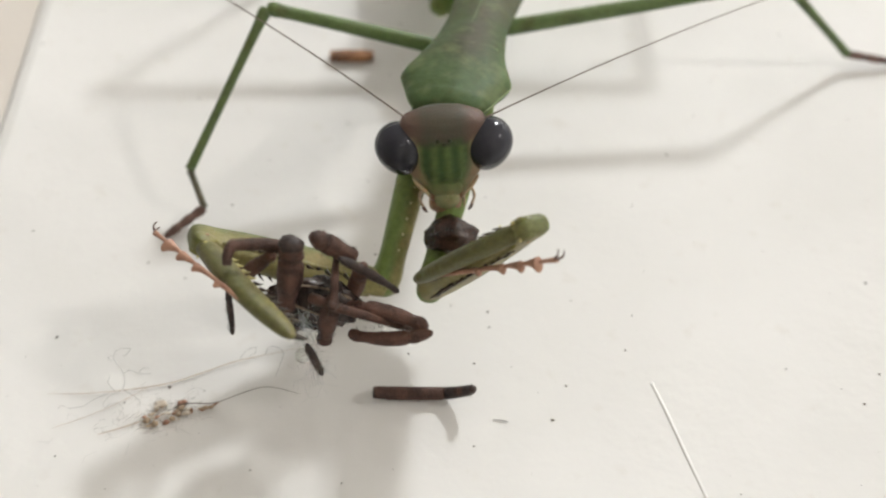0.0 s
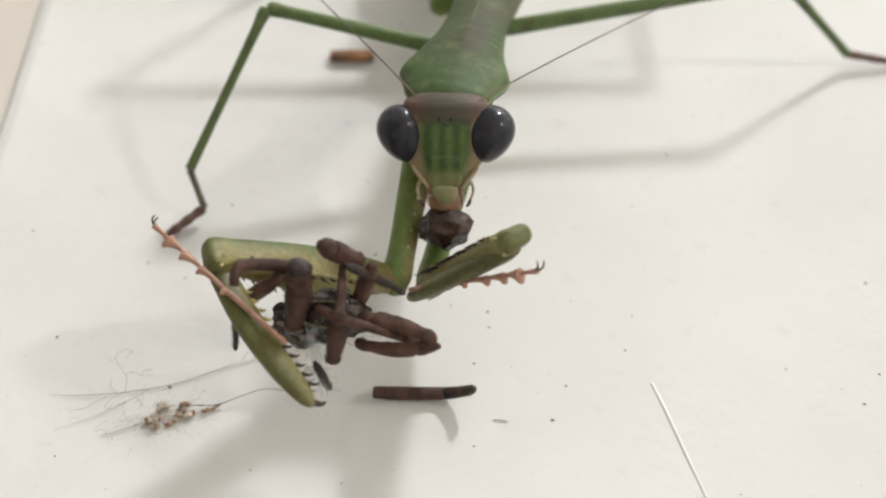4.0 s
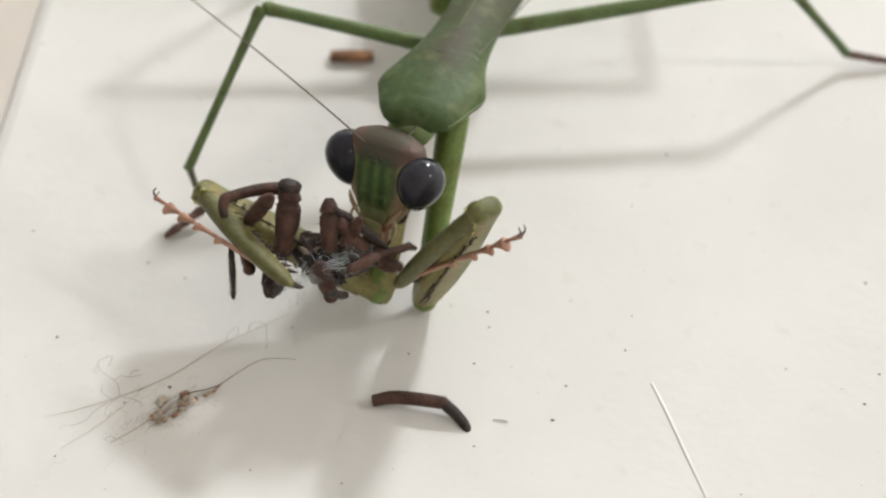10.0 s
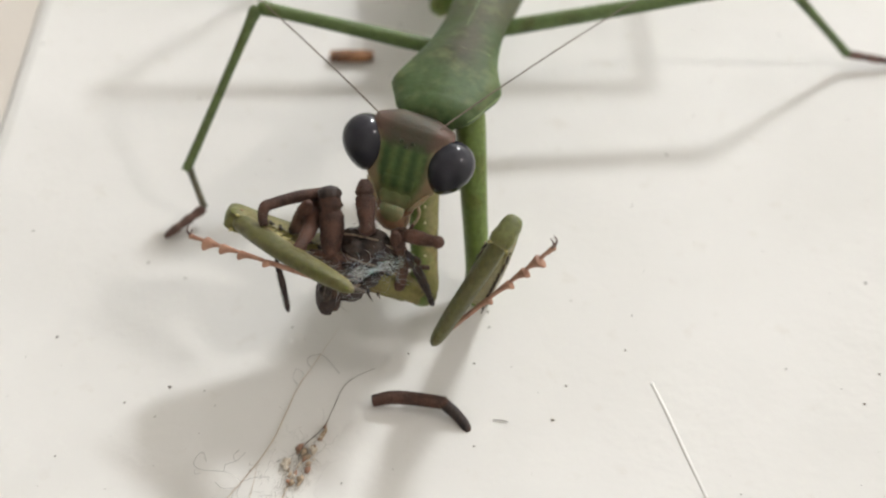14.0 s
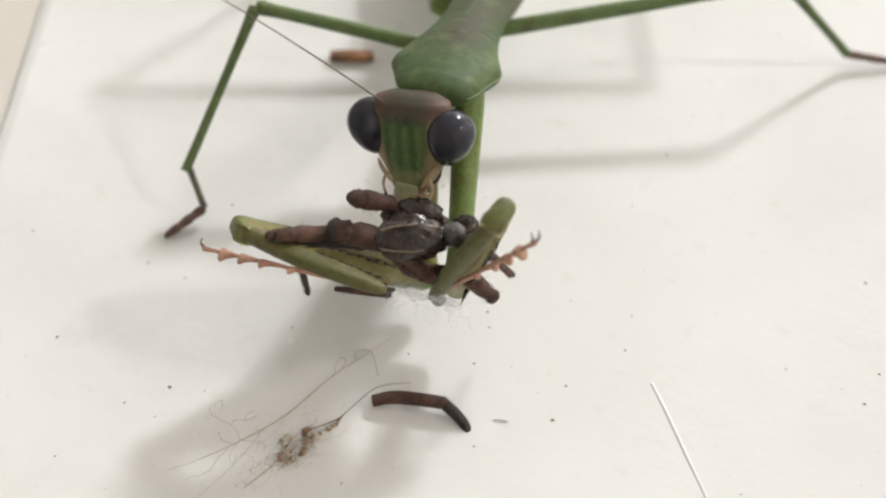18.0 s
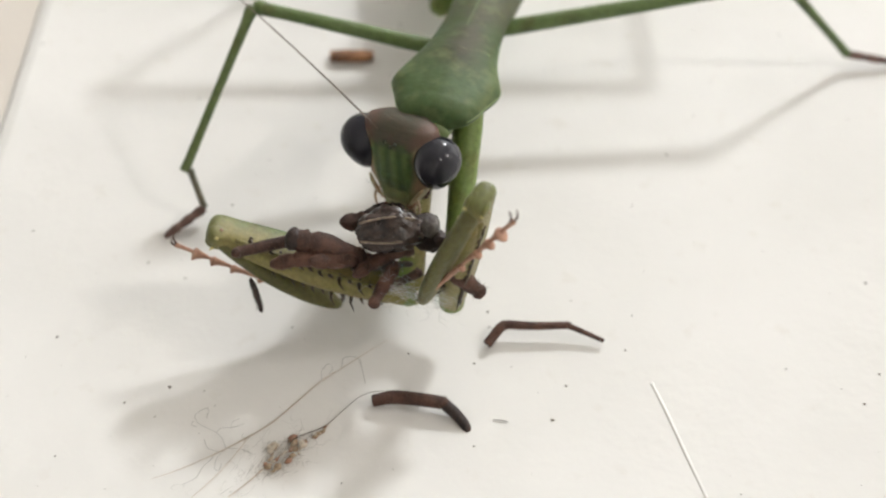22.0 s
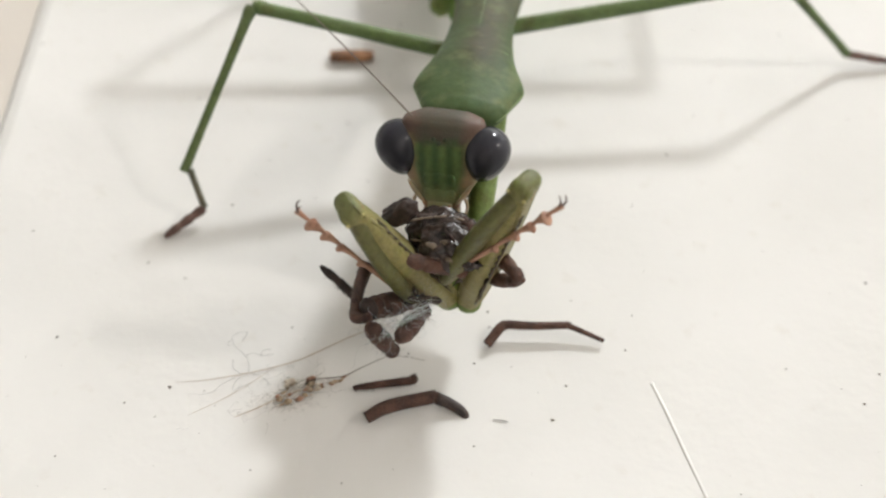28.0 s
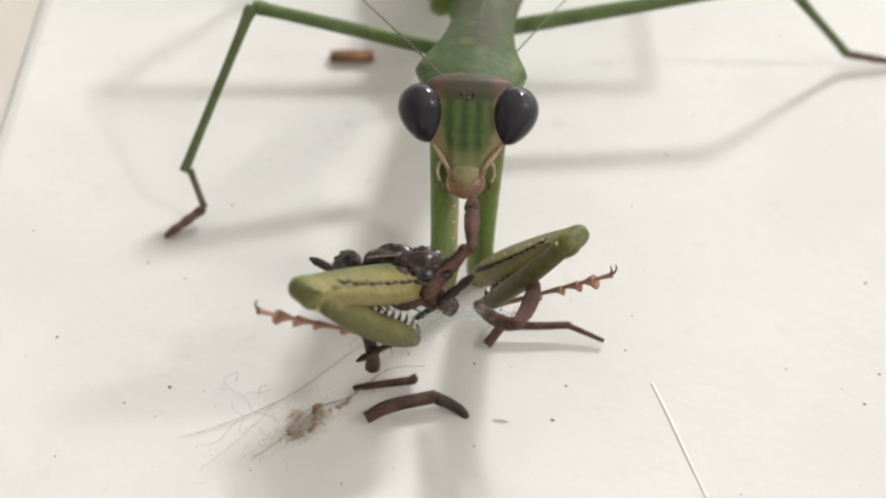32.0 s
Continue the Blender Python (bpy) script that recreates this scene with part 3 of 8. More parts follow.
for sd in "lr":
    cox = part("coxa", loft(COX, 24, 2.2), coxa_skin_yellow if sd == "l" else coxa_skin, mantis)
    moving["coxa_" + sd] = cox
    for k in range(9):
        for row in (-1, 1):
            gy, gz = (0.8, 0.1) if sd == "l" else (0.48, -0.74)
            part("granule", ball((1.6 + k * 1.05, row * gy * (1.1 - 0.022 * k), gz * (1.1 - 0.022 * k)), (0.1, 0.09, 0.1), 8, 6), dot_cream, cox)
    part("trochanter", lump((12.4, 0, 0.1), (0.85, 0.82, 0.92), 0.06, sub=3), coxa_skin, cox)
    fem = part("femur", loft(FMR, 32, 2.7), femur_skin, mantis, "thick green grasping thigh with dark-tipped spines")
    moving["femur_" + sd] = fem
    rnd = random.Random(5)
    for row in (-1, 1):
        for k in range(13):
            x = 3.0 + k * 0.66
            z0 = 1.32 - 0.022 * (x - 6) ** 2 + 0.1
            h = 0.42 if k % 2 else 0.24
            if k in (1, 3):
                h = 0.95
            part("spine", spike((x, row * 0.66, z0 - 0.3), (x - 0.25 - 0.2 * h, row * 0.9, z0 - 0.15 + h), 0.16), spine_dark, fem, "dark pointed spine")
            part("spine_base", ball((x, row * (0.72 + 0.03 * (k % 2)), z0 - 0.5), (0.11, 0.08, 0.11), 8, 6), spine_dark, fem)
    for k in range(6):
        part("granule", ball((2.5 + k * 1.7, 0.86, 0.45 + rnd.uniform(-0.2, 0.2)), (0.1, 0.06, 0.1), 8, 6), dot_cream, fem)
    for row in (-1, 1):
        part("thigh_ridge", tube(bent([(1.2, row * 0.6, 0.65), (4, row * 0.7, 1.0), (8, row * 0.7, 1.0), (11.8, row * 0.5, 0.75)]), 0.16, 8), tibia_skin, fem)
    for row in (-1, 1):
        part("knee_lobe", lump((12.8, row * 0.48, 0.55), (0.75, 0.24, 0.56), 0.12, sub=3), femur_skin, fem)
        part("knee_spot", ball((12.8, row * 0.72, 0.5), (0.12, 0.05, 0.1), 8, 6), lip_skin, fem)
    for row in (-1, 1):
        part("spine", spike((12.9, row * 0.5, 1.05), (13.05, row * 0.6, 1.28), 0.12), spine_pale, fem)
    for k in range(7):
        part("tubercle", ball((2.2 + k * 1.45, rnd.uniform(-0.25, 0.25), -1.06 - 0.42 * math.sin(math.pi * (2.2 + k * 1.45) / 13.5) ** 2), (0.1, 0.09, 0.09), 8, 6), spine_pale, fem)
    tib = part("tibia", loft(TBA, 20, 2.1), tibia_skin, mantis, "yellow-green saw-edged shin")
    moving["tibia_" + sd] = tib
    for row in (-1, 1):
        for k in range(11):
            x = 2.2 + k * 0.66
            h = 0.3 + 0.035 * k
            part("tooth", spike((x, row * 0.3, 0.55), (x + 0.25, row * 0.42, 0.66 + h), 0.15), spine_dark if k > 3 else spine_pale, tib)
    part("claw", tube(bent([(9.3, 0, 0.15), (9.8, 0, 0.35), (10.1, 0, 0.8), (10.05, 0, 1.2)]), [0.26, 0.26, 0.25, 0.25, 0.24, 0.23, 0.22, 0.2, 0.19, 0.18, 0.16, 0.15, 0.13, 0.12, 0.1, 0.09, 0.07, 0.05, 0.03], 8), spine_dark, tib, "dark hooked claw")
    tar_sec = [(0.2, 0, 0, 0.15, 0.15)]
    for x0, x1, r in ((0.2, 5.0, 0.27), (5.0, 6.85, 0.32), (6.85, 8.2, 0.36), (8.2, 9.45, 0.46)):
        tar_sec += [(x1 - 0.75, 0, 0, 0.16, 0.16), (x1 - 0.3, 0, -0.06, r * 0.66, r * 0.7), (x1 - 0.04, 0, -0.14, r * 0.86, r), (x1 + 0.07, 0, -0.1, r * 0.5, r * 0.6), (x1 + 0.16, 0, 0, 0.12, 0.12)]
    tar_sec += [(10.3, 0, 0, 0.14, 0.14), (10.7, 0, 0, 0.18, 0.18)]
    tar = part("tarsus", loft(fine_sections(tar_sec), 12), tarsus_skin, mantis, "jointed pinkish brown foot")
    moving["tarsus_" + sd] = tar
    for s in (-1, 1):
        part("claw", tube(bent([(10.6, s * 0.08, 0), (10.95, s * 0.22, 0.2), (11.0, s * 0.26, 0.55)]), [0.09, 0.085, 0.08, 0.075, 0.07, 0.065, 0.06, 0.055, 0.05, 0.045, 0.04, 0.03, 0.02], 6), foot_skin, tar)

# ---- the spider, mostly eaten ----
SX, SY = -6.0, -6.0
spider = empty("spider", SX, SY, 0, label="half-eaten brown hairy spider held in the mantis forelegs", category="spider")


def bristles(owner, L, r, count, seed):
    rnd = random.Random(seed)
    bm = bmesh.new()
    for _ in range(count):
        x = rnd.uniform(0.1, 0.95) * L
        a = rnd.uniform(0, 2 * math.pi)
        h = rnd.uniform(0.05, 0.12) if rnd.random() < 0.985 else rnd.uniform(0.3, 0.6)
        b = (x, r * 0.85 * math.cos(a), r * 0.85 * math.sin(a))
        t = (x + h * 0.6, (r + h) * math.cos(a), (r + h) * math.sin(a))
        tube([b, Vector(b).lerp(Vector(t), 0.5), t], [0.014, 0.01, 0.004], 4, bm)
    tagged(part("bristles", bm, hair_dark, owner), kind="stuff")


def leg_piece(tag, L, r, material, parent, seed, bow=0.0, name="leg_segment", taper=0.85, label=""):
    sec = [(-0.25, 0, 0, r * 0.4, r * 0.4), (0.04 * L, 0.15 * bow, 0, r * 0.85, r * 0.85), (0.16 * L, 0.5 * bow, 0, r * 1.05, r * 1.0), (0.24 * L, 0.7 * bow, 0, r * 0.88, r * 0.86),
           (0.32 * L, 0.85 * bow, 0, r * 1.08, r), (0.6 * L, 0.9 * bow, 0, r, r * 0.95), (0.86 * L, 0.45 * bow, 0, r * taper * 0.92, r * taper * 0.92),
           (0.92 * L, 0.28 * bow, 0, r * taper * 1.06, r * taper), (L, 0, 0, r * taper * 0.95, r * taper * 0.9), (L + 0.18, 0, 0, r * taper * 0.4, r * taper * 0.4)]
    ob = part(name, loft(fine_sections(sec), 16, wob=0.07, seed=seed), material, parent, label)
    moving[tag] = ob
    bristles(ob, L, r, 170, seed)
    return ob


def leg_joined(tag, pts, radii, material, parent, seed, name="leg_segment", label=""):
    path = bent(pts, 6)
    rr = np.interp(np.linspace(0, len(radii) - 1, len(path)), range(len(radii)), radii)
    ob = part(name, tube(path, list(rr), 14), material, parent, label)
    moving[tag] = ob
    rnd = random.Random(seed)
    bm = bmesh.new()
    for _ in range(180):
        i = rnd.randrange(1, len(path) - 1)
        p, r = Vector(path[i]), rr[i]
        d = Vector((rnd.uniform(-0.3, 0.6), rnd.uniform(-1, 1), rnd.uniform(-1, 1))).normalized()
        tube([p + d * r * 0.8, p + d * (r + 0.05), p + d * (r + rnd.uniform(0.07, 0.15))], [0.022, 0.016, 0.006], 4, bm)
    tagged(part("bristles", bm, hair_dark, ob), kind="stuff")
    return ob


leg_joined("sp_arch", [(0, 0, 0), (0.15, 0.55, 0), (0.5, 0.98, 0.05), (0.9, 1.02, 0.05), (2.6, 0.75, 0.05), (4.0, 0.3, 0), (4.6, 0, 0)], [0.26, 0.3, 0.36, 0.34, 0.37, 0.42, 0.45], spider_skin, spider, 1)
leg_piece("sp_arch_base", 4.4, 0.7, spider_skin, spider, 2, 0.1, "leg_segment", 0.8)
part("joint", lump((0.05, 0, 0), (0.5, 0.74, 0.7), 0.15, 0.9, 3, 3), spider_dark, moving["sp_arch_base"], "dark knee joint")
leg_piece("sp_foot", 3.0, 0.19, spider_dark, spider, 3, 0.05, "leg_tip", 0.8)
leg_piece("sp_stub", 3.0, 0.56, spider_skin, spider, 4, 0.0, "leg_segment", 0.9)
# a dark leg; from 17.6 to 20 s it stands in for shade under sp_arch
leg_piece("sp_dark", 4.6, 0.27, spider_dark, spider, 5, 0.1, "leg_segment", 0.7)
leg_piece("sp_loop_out", 4.9, 0.47, spider_red, spider, 6, 0.3)
leg_piece("sp_loop_in", 4.7, 0.42, spider_red, spider, 7, 0.3)
leg_piece("sp_down", 3.2, 0.52, spider_skin, spider, 8)
leg_piece("sp_toe", 1.9, 0.24, spider_dark, spider, 9, 0.0, "leg_tip")
leg_piece("sp_thigh", 4.0, 0.47, spider_red, spider, 10)
moving["sp_claw"] = part("jaw", lump((1.1, 0, 0), (1.3, 0.72, 0.62), 0.28, 0.9, 8, 4), spider_dark, spider, "glossy black broken jaw")
leg_piece("sp_twig", 3.4, 0.42, spider_red, spider, 12)

cara = part("carapace", lump((1.6, 0, 0), (2.0, 1.4, 1.08), 0.2, 0.9, 3, 5), spider_mottle, spider, "dark hairy back with a pale stripe")
moving["sp_carapace"] = cara
for off in (-0.55, 0.55):
    part("stripe", tube(bent([(-0.2, off, 0.7), (0.8, off * 1.3, 0.93), (1.9, off * 1.4, 0.93), (3.1, off * 1.0, 0.6)]), [0.05 + 0.04 * ((k * 7) % 5) / 4 for k in range(19)], 8), spider_pale, cara)
for k in range(8):
    part("eye", ball((3.1 + 0.25 * (k % 2), (k // 2 - 1.5) * 0.4, 0.4 + 0.2 * (k % 2)), (0.08, 0.08, 0.08), 8, 6), eye_black, cara)
bristles(cara, 3.2, 1.15, 90, 21)
abd = part("abdomen", lump((1.8, 0, 0), (1.9, 1.4, 1.1), 0.24, 1.1, 9, 5), spider_mottle, spider, "torn dark mottled abdomen")
moving["sp_abdomen"] = abd
for k in range(4):
    rnd = random.Random(40 + k)
    part("patch", lump((0.6 + k * 0.42, rnd.uniform(-0.8, 0.8), 1.02), (0.34, 0.14, 0.05), 0.6, 1.4, seed=k, sub=3), spider_pale, abd)
for k in range(3):
    rnd = random.Random(60 + k)
    part("torn_flake", lump((rnd.uniform(0, 3.4), rnd.uniform(-1.2, 1.2), rnd.uniform(-0.4, 0.9)), (0.6, 0.26, 0.14), 0.5, 1.2, k, 3), spider_mottle, abd)
bristles(abd, 3.6, 1.1, 60, 22)

def fibres(owner, cx, radii, count, seed, material):
    """Frayed slivers standing off a torn surface."""
    rnd = random.Random(seed)
    bm = bmesh.new()
    for _ in range(count):
        d = Vector((rnd.gauss(0, 1), rnd.gauss(0, 1), rnd.gauss(0.4, 1))).normalized()
        p = Vector((cx + d.x * radii[0], d.y * radii[1], d.z * radii[2]))
        t = d.cross(Vector((rnd.gauss(0.6, 0.5), rnd.gauss(0, 1), rnd.gauss(0, 1)))).normalized()
        L, r = rnd.uniform(0.25, 0.75), rnd.uniform(0.05, 0.12)
        tube([p - t * L * 0.5, p + d * 0.06, p + t * L * 0.5 + d * rnd.uniform(0.0, 0.25)], [r * 0.6, r, r * 0.15], 6, bm)
    tagged(part("torn_fringe", bm, material, owner), kind="stuff")


fibres(cara, 1.6, (1.85, 1.3, 0.98), 6, 301, spider_mottle)
fibres(abd, 1.8, (1.8, 1.3, 1.0), 26, 303, spider_mottle)
fibres(abd, 1.8, (1.8, 1.3, 1.0), 9, 304, spider_pale)
fibres(abd, 1.8, (1.85, 1.35, 1.05), 14, 305, spider_skin)

rnd = random.Random(91)
bm = bmesh.new()
for k in range(80):
    p = Vector((rnd.uniform(-0.3, 4.3), rnd.gauss(0, 0.42), rnd.gauss(0, 0.4)))
    d = Vector((rnd.gauss(0.2, 1), rnd.gauss(0, 1), rnd.gauss(0, 0.8))).normalized()
    pts = [p]
    for j in range(6):
        d = (d + Vector((rnd.gauss(0, 0.5), rnd.gauss(0, 0.5), rnd.gauss(0, 0.5)))).normalized()
        p = p + d * 0.26
        pts.append(p)
    tube(bent(pts, 3), rnd.uniform(0.005, 0.009), 4, bm)
for k in range(5):
    tube(bent([(0.2 * k, 0, 0), (1.4, 0.3 - 0.2 * k, 0.2), (2.8, 0.1 * k - 0.2, -0.1), (4.3, 0.15 * k - 0.3, 0)], 5), 0.013, 5, bm)
for k in range(40):
    p = Vector((rnd.uniform(0.2, 3.8), rnd.gauss(0, 0.2), rnd.gauss(0, 0.2)))
    d = Vector((1, rnd.gauss(0, 0.35), rnd.gauss(0, 0.35))).normalized() * rnd.uniform(0.4, 1.3)
    tube([p - d * 0.5, p + Vector((0, rnd.gauss(0, 0.05), rnd.gauss(0, 0.05))), p + d * 0.5], rnd.uniform(0.008, 0.02), 4, bm)
moving["sp_silk"] = tagged(part("silk_tuft", bm, silk, spider, "torn white silk threads"), kind="stuff")
moving["sp_sac"] = part("gut_sac", lump((0.6, 0, 0), (0.85, 0.8, 0.7), 0.14, 0.9, 6, 3), sac_skin, spider, "wet dark glistening sac")

drop_glass, _nt, _b = nodes_of("drop_glass", 0.06, 0.5, Transmission_Weight=0.85, IOR=1.33)
_b.inputs["Base Color"].default_value = (0.86, 0.87, 0.84, 1)
moving["sp_drop"] = part("droplet", lump((0.25, 0, 0), (0.46, 0.44, 0.46), 0.06, 0.6, 4, 3), drop_glass, spider, "clear round drop of fluid")

# leg pieces bitten off, lying on the tabletop
for tag, lbl in (("leg_one", "brown spider leg bitten off, lying bent on the white tabletop"),):
    o = leg_joined(tag, [(0, 0, 0), (1.4, 0, 0.42), (3.9, 0, 0.5), (4.6, 0, 0.36), (5.9, 0, -0.7), (6.15, 0, -1.25)], [0.38, 0.44, 0.42, 0.36, 0.3, 0.22], spider_skin, None, 31, "loose_spider_limb", "")
    part("hair", tube(bent([(6.1, 0, -1.2), (6.3, 0.05, -1.9), (6.2, 0.1, -2.8)]), 0.014, 5), hair_dark, o)
    part("leg_tip", tube(bent([(4.55, 0, 0.37), (5.3, 0, -0.12), (5.9, 0, -0.7), (6.17, 0, -1.27)], 5), [0.385, 0.38, 0.375, 0.37, 0.36, 0.355, 0.35, 0.345, 0.34, 0.335, 0.33, 0.31, 0.29, 0.27, 0.25, 0.2], 14), spider_dark, o, "blackened tip")
    tagged(o, lbl, "spider leg", "loose spider legs")
o = leg_joined("sp_fallen", [(0, 0, 0), (0.45, 0, 0.55), (0.95, 0, 1.1), (1.4, 0, 1.25), (3.2, 0, 1.12), (5.1, 0, 1.1), (5.5, 0, 1.0), (7.6, 0, 0)], [0.32, 0.32, 0.33, 0.3, 0.27, 0.24, 0.2, 0.14], spider_red, None, 32, "loose_spider_limb", "")
tagged(o, "thin reddish brown spider leg that drops to the tabletop", "spider leg", "loose spider legs")
o = leg_joined("sp_scrap", [(0, 0, 0), (1.3, 0, 0.05), (2.8, 0, 0.1), (3.7, 0, 0.12), (3.9, 0, 0.4)], [0.16, 0.23, 0.26, 0.28, 0.25], spider_skin, None, 33, "loose_spider_limb", "")
tagged(o, "short brown spider leg tip that drops to the tabletop", "spider leg", "loose spider legs")
morsel = part("food_morsel", lump((0, 0, 0), (1.65, 1.05, 1.4), 0.24, 0.9, 5, 4), meat)
tagged(morsel, "moist dark brown lump of spider flesh at the mantis mouth", "food")
moving["morsel"] = morsel

# ---- silk and debris dragged along the tabletop ----
debris = empty("silk_debris", 0, 0, 0, label="wispy silk threads with a clump of straw-coloured crumbs on the white tabletop", category="debris")
moving["debris"] = debris
rnd = random.Random(77)


def lying(pts, lift=0.0):
    """Points along the tabletop in the tilted space of the debris."""
    return [(x, y, -0.42 - 0.068 * x + lift) for x, y in pts]


for x, y, r, skin in ((0.35, 0.62, 0.21, tarsus_skin), (0.2, 0.3, 0.2, straw), (0.72, -0.1, 0.15, husk), (-0.95, 0.92, 0.22, crumb_pale), (-1.25, 0.75, 0.15, crumb_pale), (-0.45, -0.35, 0.14, straw),
                      (-2.0, 0.0, 0.15, straw), (-1.55, -0.4, 0.17, straw), (1.45, -0.2, 0.13, tarsus_skin), (2.0, -0.25, 0.09, straw), (0.0, -0.1, 0.15, straw), (-0.85, -0.5, 0.14, tarsus_skin)):
    part("crumb", lump((x, y, -0.32 - 0.068 * x), (r * rnd.uniform(0.95, 1.5), r, r * 0.85), 0.9, 1.5, int(40 + x * 9), 3), skin, debris)
for k in range(26):
    r = rnd.uniform(0.05, 0.12)
    x = rnd.uniform(-2.1, 0.5) if k % 3 else rnd.uniform(0.4, 2.6)
    y = rnd.gauss(0.05 if x < 0.4 else -0.2, 0.3 if x < 0.4 else 0.1)
    part("crumb", lump((x, y, -0.36 - 0.068 * x + rnd.uniform(0, 0.2)), (r * rnd.uniform(1.2, 2.6), r, r * 0.7), 1.1, 1.7, k, 2), (crumb_pale, straw, crumb_pale, straw, tarsus_skin)[k % 5], debris)
bm = bmesh.new()
for k in range(240):
    p = Vector((rnd.gauss(-0.8, 0.95), rnd.gauss(0.05, 0.38), -0.3))
    if k % 4 == 0:
        p = Vector((rnd.gauss(-1.5, 2.6), rnd.gauss(0.7, 1.1), -0.3))
    a, pts = rnd.uniform(0, 6.3), []
    for q in range(7):
        low = -0.44 - 0.068 * p.x
        p.z = max(low, min(low + 0.35, p.z + rnd.gauss(0, 0.08)))
        pts.append(p.copy())
        a += rnd.gauss(0, 0.8)
        p = p + Vector((0.22 * math.cos(a), 0.15 * math.sin(a), 0))
    tube(bent(pts, 3), rnd.uniform(0.004, 0.010), 4, bm)
tagged(part("silk_fuzz", bm, fuzz, debris, "pale cobweb fuzz"), kind="stuff")
hair = bent([(-0.2, 0.35, -0.2), (0.6, 0.4, -0.2), (2.2, -0.05, -0.35), (3.7, 0.0, -0.3), (5.3, 0.08, -0.35), (6.4, -0.25, -0.6), (7.5, -0.95, -0.85)])
part("hair", tube(hair, list(np.linspace(0.036, 0.014, len(hair))), 5), hair_dark, debris, "long dark curved hair")
for pts, a, b in (([(-7.6, 3.95), (-5.8, 3.35), (-3.1, 2.75), (-0.2, 2.42), (2.0, 2.6), (4.2, 2.85), (6.5, 2.75), (9.6, 2.6)], 0.008, 0.03),
                  ([(-5.0, -0.1), (-3.6, -0.05), (-2.2, 0.1), (-0.5, 0.2)], 0.016, 0.03),
                  ([(-7.6, 1.2), (-5.2, 1.5), (-3.4, 1.9), (-1.6, 2.5)], 0.01, 0.016)):
    path = bent(lying(pts, 0.06), 8)
    n = len(path) - 1
    part("silk_strand", tube(path, [a + (b - a) * math.sin(math.pi * k / n) for k in range(n + 1)], 5), straw, debris, "long curved tan strand")
for pts in ([(-3.1, 2.76), (-2.85, 3.6), (-2.9, 4.2), (-3.3, 5.4), (-3.1, 6.05), (-2.5, 6.1), (-2.2, 5.9), (-2.7, 5.4)], [(-2.9, 4.1), (-2.4, 4.2), (-1.9, 3.75), (-1.2, 3.55)], [(-2.0, 3.75), (-1.7, 4.1), (-1.2, 4.0)],
            [(-3.5, 5.3), (-3.7, 5.6), (-3.4, 5.75)], [(-3.2, 2.75), (-3.9, 2.6), (-4.4, 2.1), (-4.3, 1.8), (-3.9, 2.1)], [(-3.0, 2.7), (-2.6, 2.3), (-2.3, 1.8), (-2.2, 1.45), (-2.4, 1.4)], [(-3.6, 2.9), (-3.9, 3.6), (-3.7, 4.2)],
            [(-4.0, 2.8), (-5.0, 2.6), (-5.6, 2.3), (-6.4, 2.4)], [(4.4, 2.9), (4.9, 3.5), (5.6, 3.6), (5.4, 3.1), (5.0, 3.0)], [(6.0, 2.8), (6.4, 3.3), (6.9, 3.2), (7.2, 2.6), (6.7, 1.6), (6.3, 0.9)]):
    part("silk_curl", tube(bent(lying(pts, 0.03), 6), rnd.uniform(0.016, 0.026), 5), wisp, debris)

# ---- marks on the tabletop ----
rnd = random.Random(11)
bm = bmesh.new()
for _ in range(190):
    x, y = rnd.uniform(-33, 40), rnd.uniform(-24, 30)
    r = 0.025 + 0.08 * rnd.random() ** 4
    lump((x, y, 0.01), (r * rnd.uniform(0.8, 1.5), r, r * 0.35), 0.3, 1.0, rnd.randrange(99), 1, bm)
tagged(part("specks", bm, speck_dirt), "fine dark specks of dirt on the white tabletop", "dirt", kind="stuff")
for x, y, r in ((-25.3, -7.8, 0.13), (-17.3, -11.8, 0.17), (1.9, -16.2, 0.09), (6.8, -14.3, 0.14), (26.4, -13.1, 0.13), (27.9, -10.8, 0.12), (16.8, 9.5, 0.15), (-23.5, -16.9, 0.09), (7.8, -11.7, 0.11), (-20.4, -1.3, 0.12), (-9.2, 4.9, 0.07), (22.0, -10.4, 0.08), (-29.0, 1.7, 0.1), (12.6, -6.0, 0.07)):
    tagged(part("crumb", lump((x, y, 0.04), (r * 0.75, r * 0.6, r * 0.35), 0.3, 1.0, int(x * 3), 2), speck_dirt), "dark crumb on the white tabletop", "crumb", "crumbs on the tabletop")
ridge = part("paint_ridge", tube(bent([(13.25, -11.45, -0.1), (13.9, -13.6, -0.08), (14.8, -17.0, -0.08), (15.9, -21.0, -0.1)]), 0.15, 12), white_paint)
tagged(ridge, "thin raised ridge in the white paint", "paint ridge", kind="structure")
tagged(part("hair", tube(bent([(3.1, -14.31, 0.06), (3.5, -14.33, 0.1), (4.0, -14.45, 0.06)]), 0.028, 5), hair_dark), "short dark hair lying on the tabletop", "hair")
bm = loft(fine_sections([(-1.8, 0.05, 0.4, 0.2, 0.2), (-1.7, 0.05, 0.42, 0.42, 0.34), (-0.9, 0, 0.45, 0.5, 0.38), (0.2, -0.05, 0.5, 0.46, 0.42), (1.1, 0, 0.45, 0.5, 0.38), (1.65, 0.05, 0.42, 0.4, 0.34), (1.75, 0.05, 0.4, 0.2, 0.2)]), 20, 3.0, wob=0.08, seed=4)
bmesh.ops.translate(bm, vec=(-7.35, 20.6, 0.02), verts=bm.verts[:])
frag = part("dry_fragment", bm, husk)
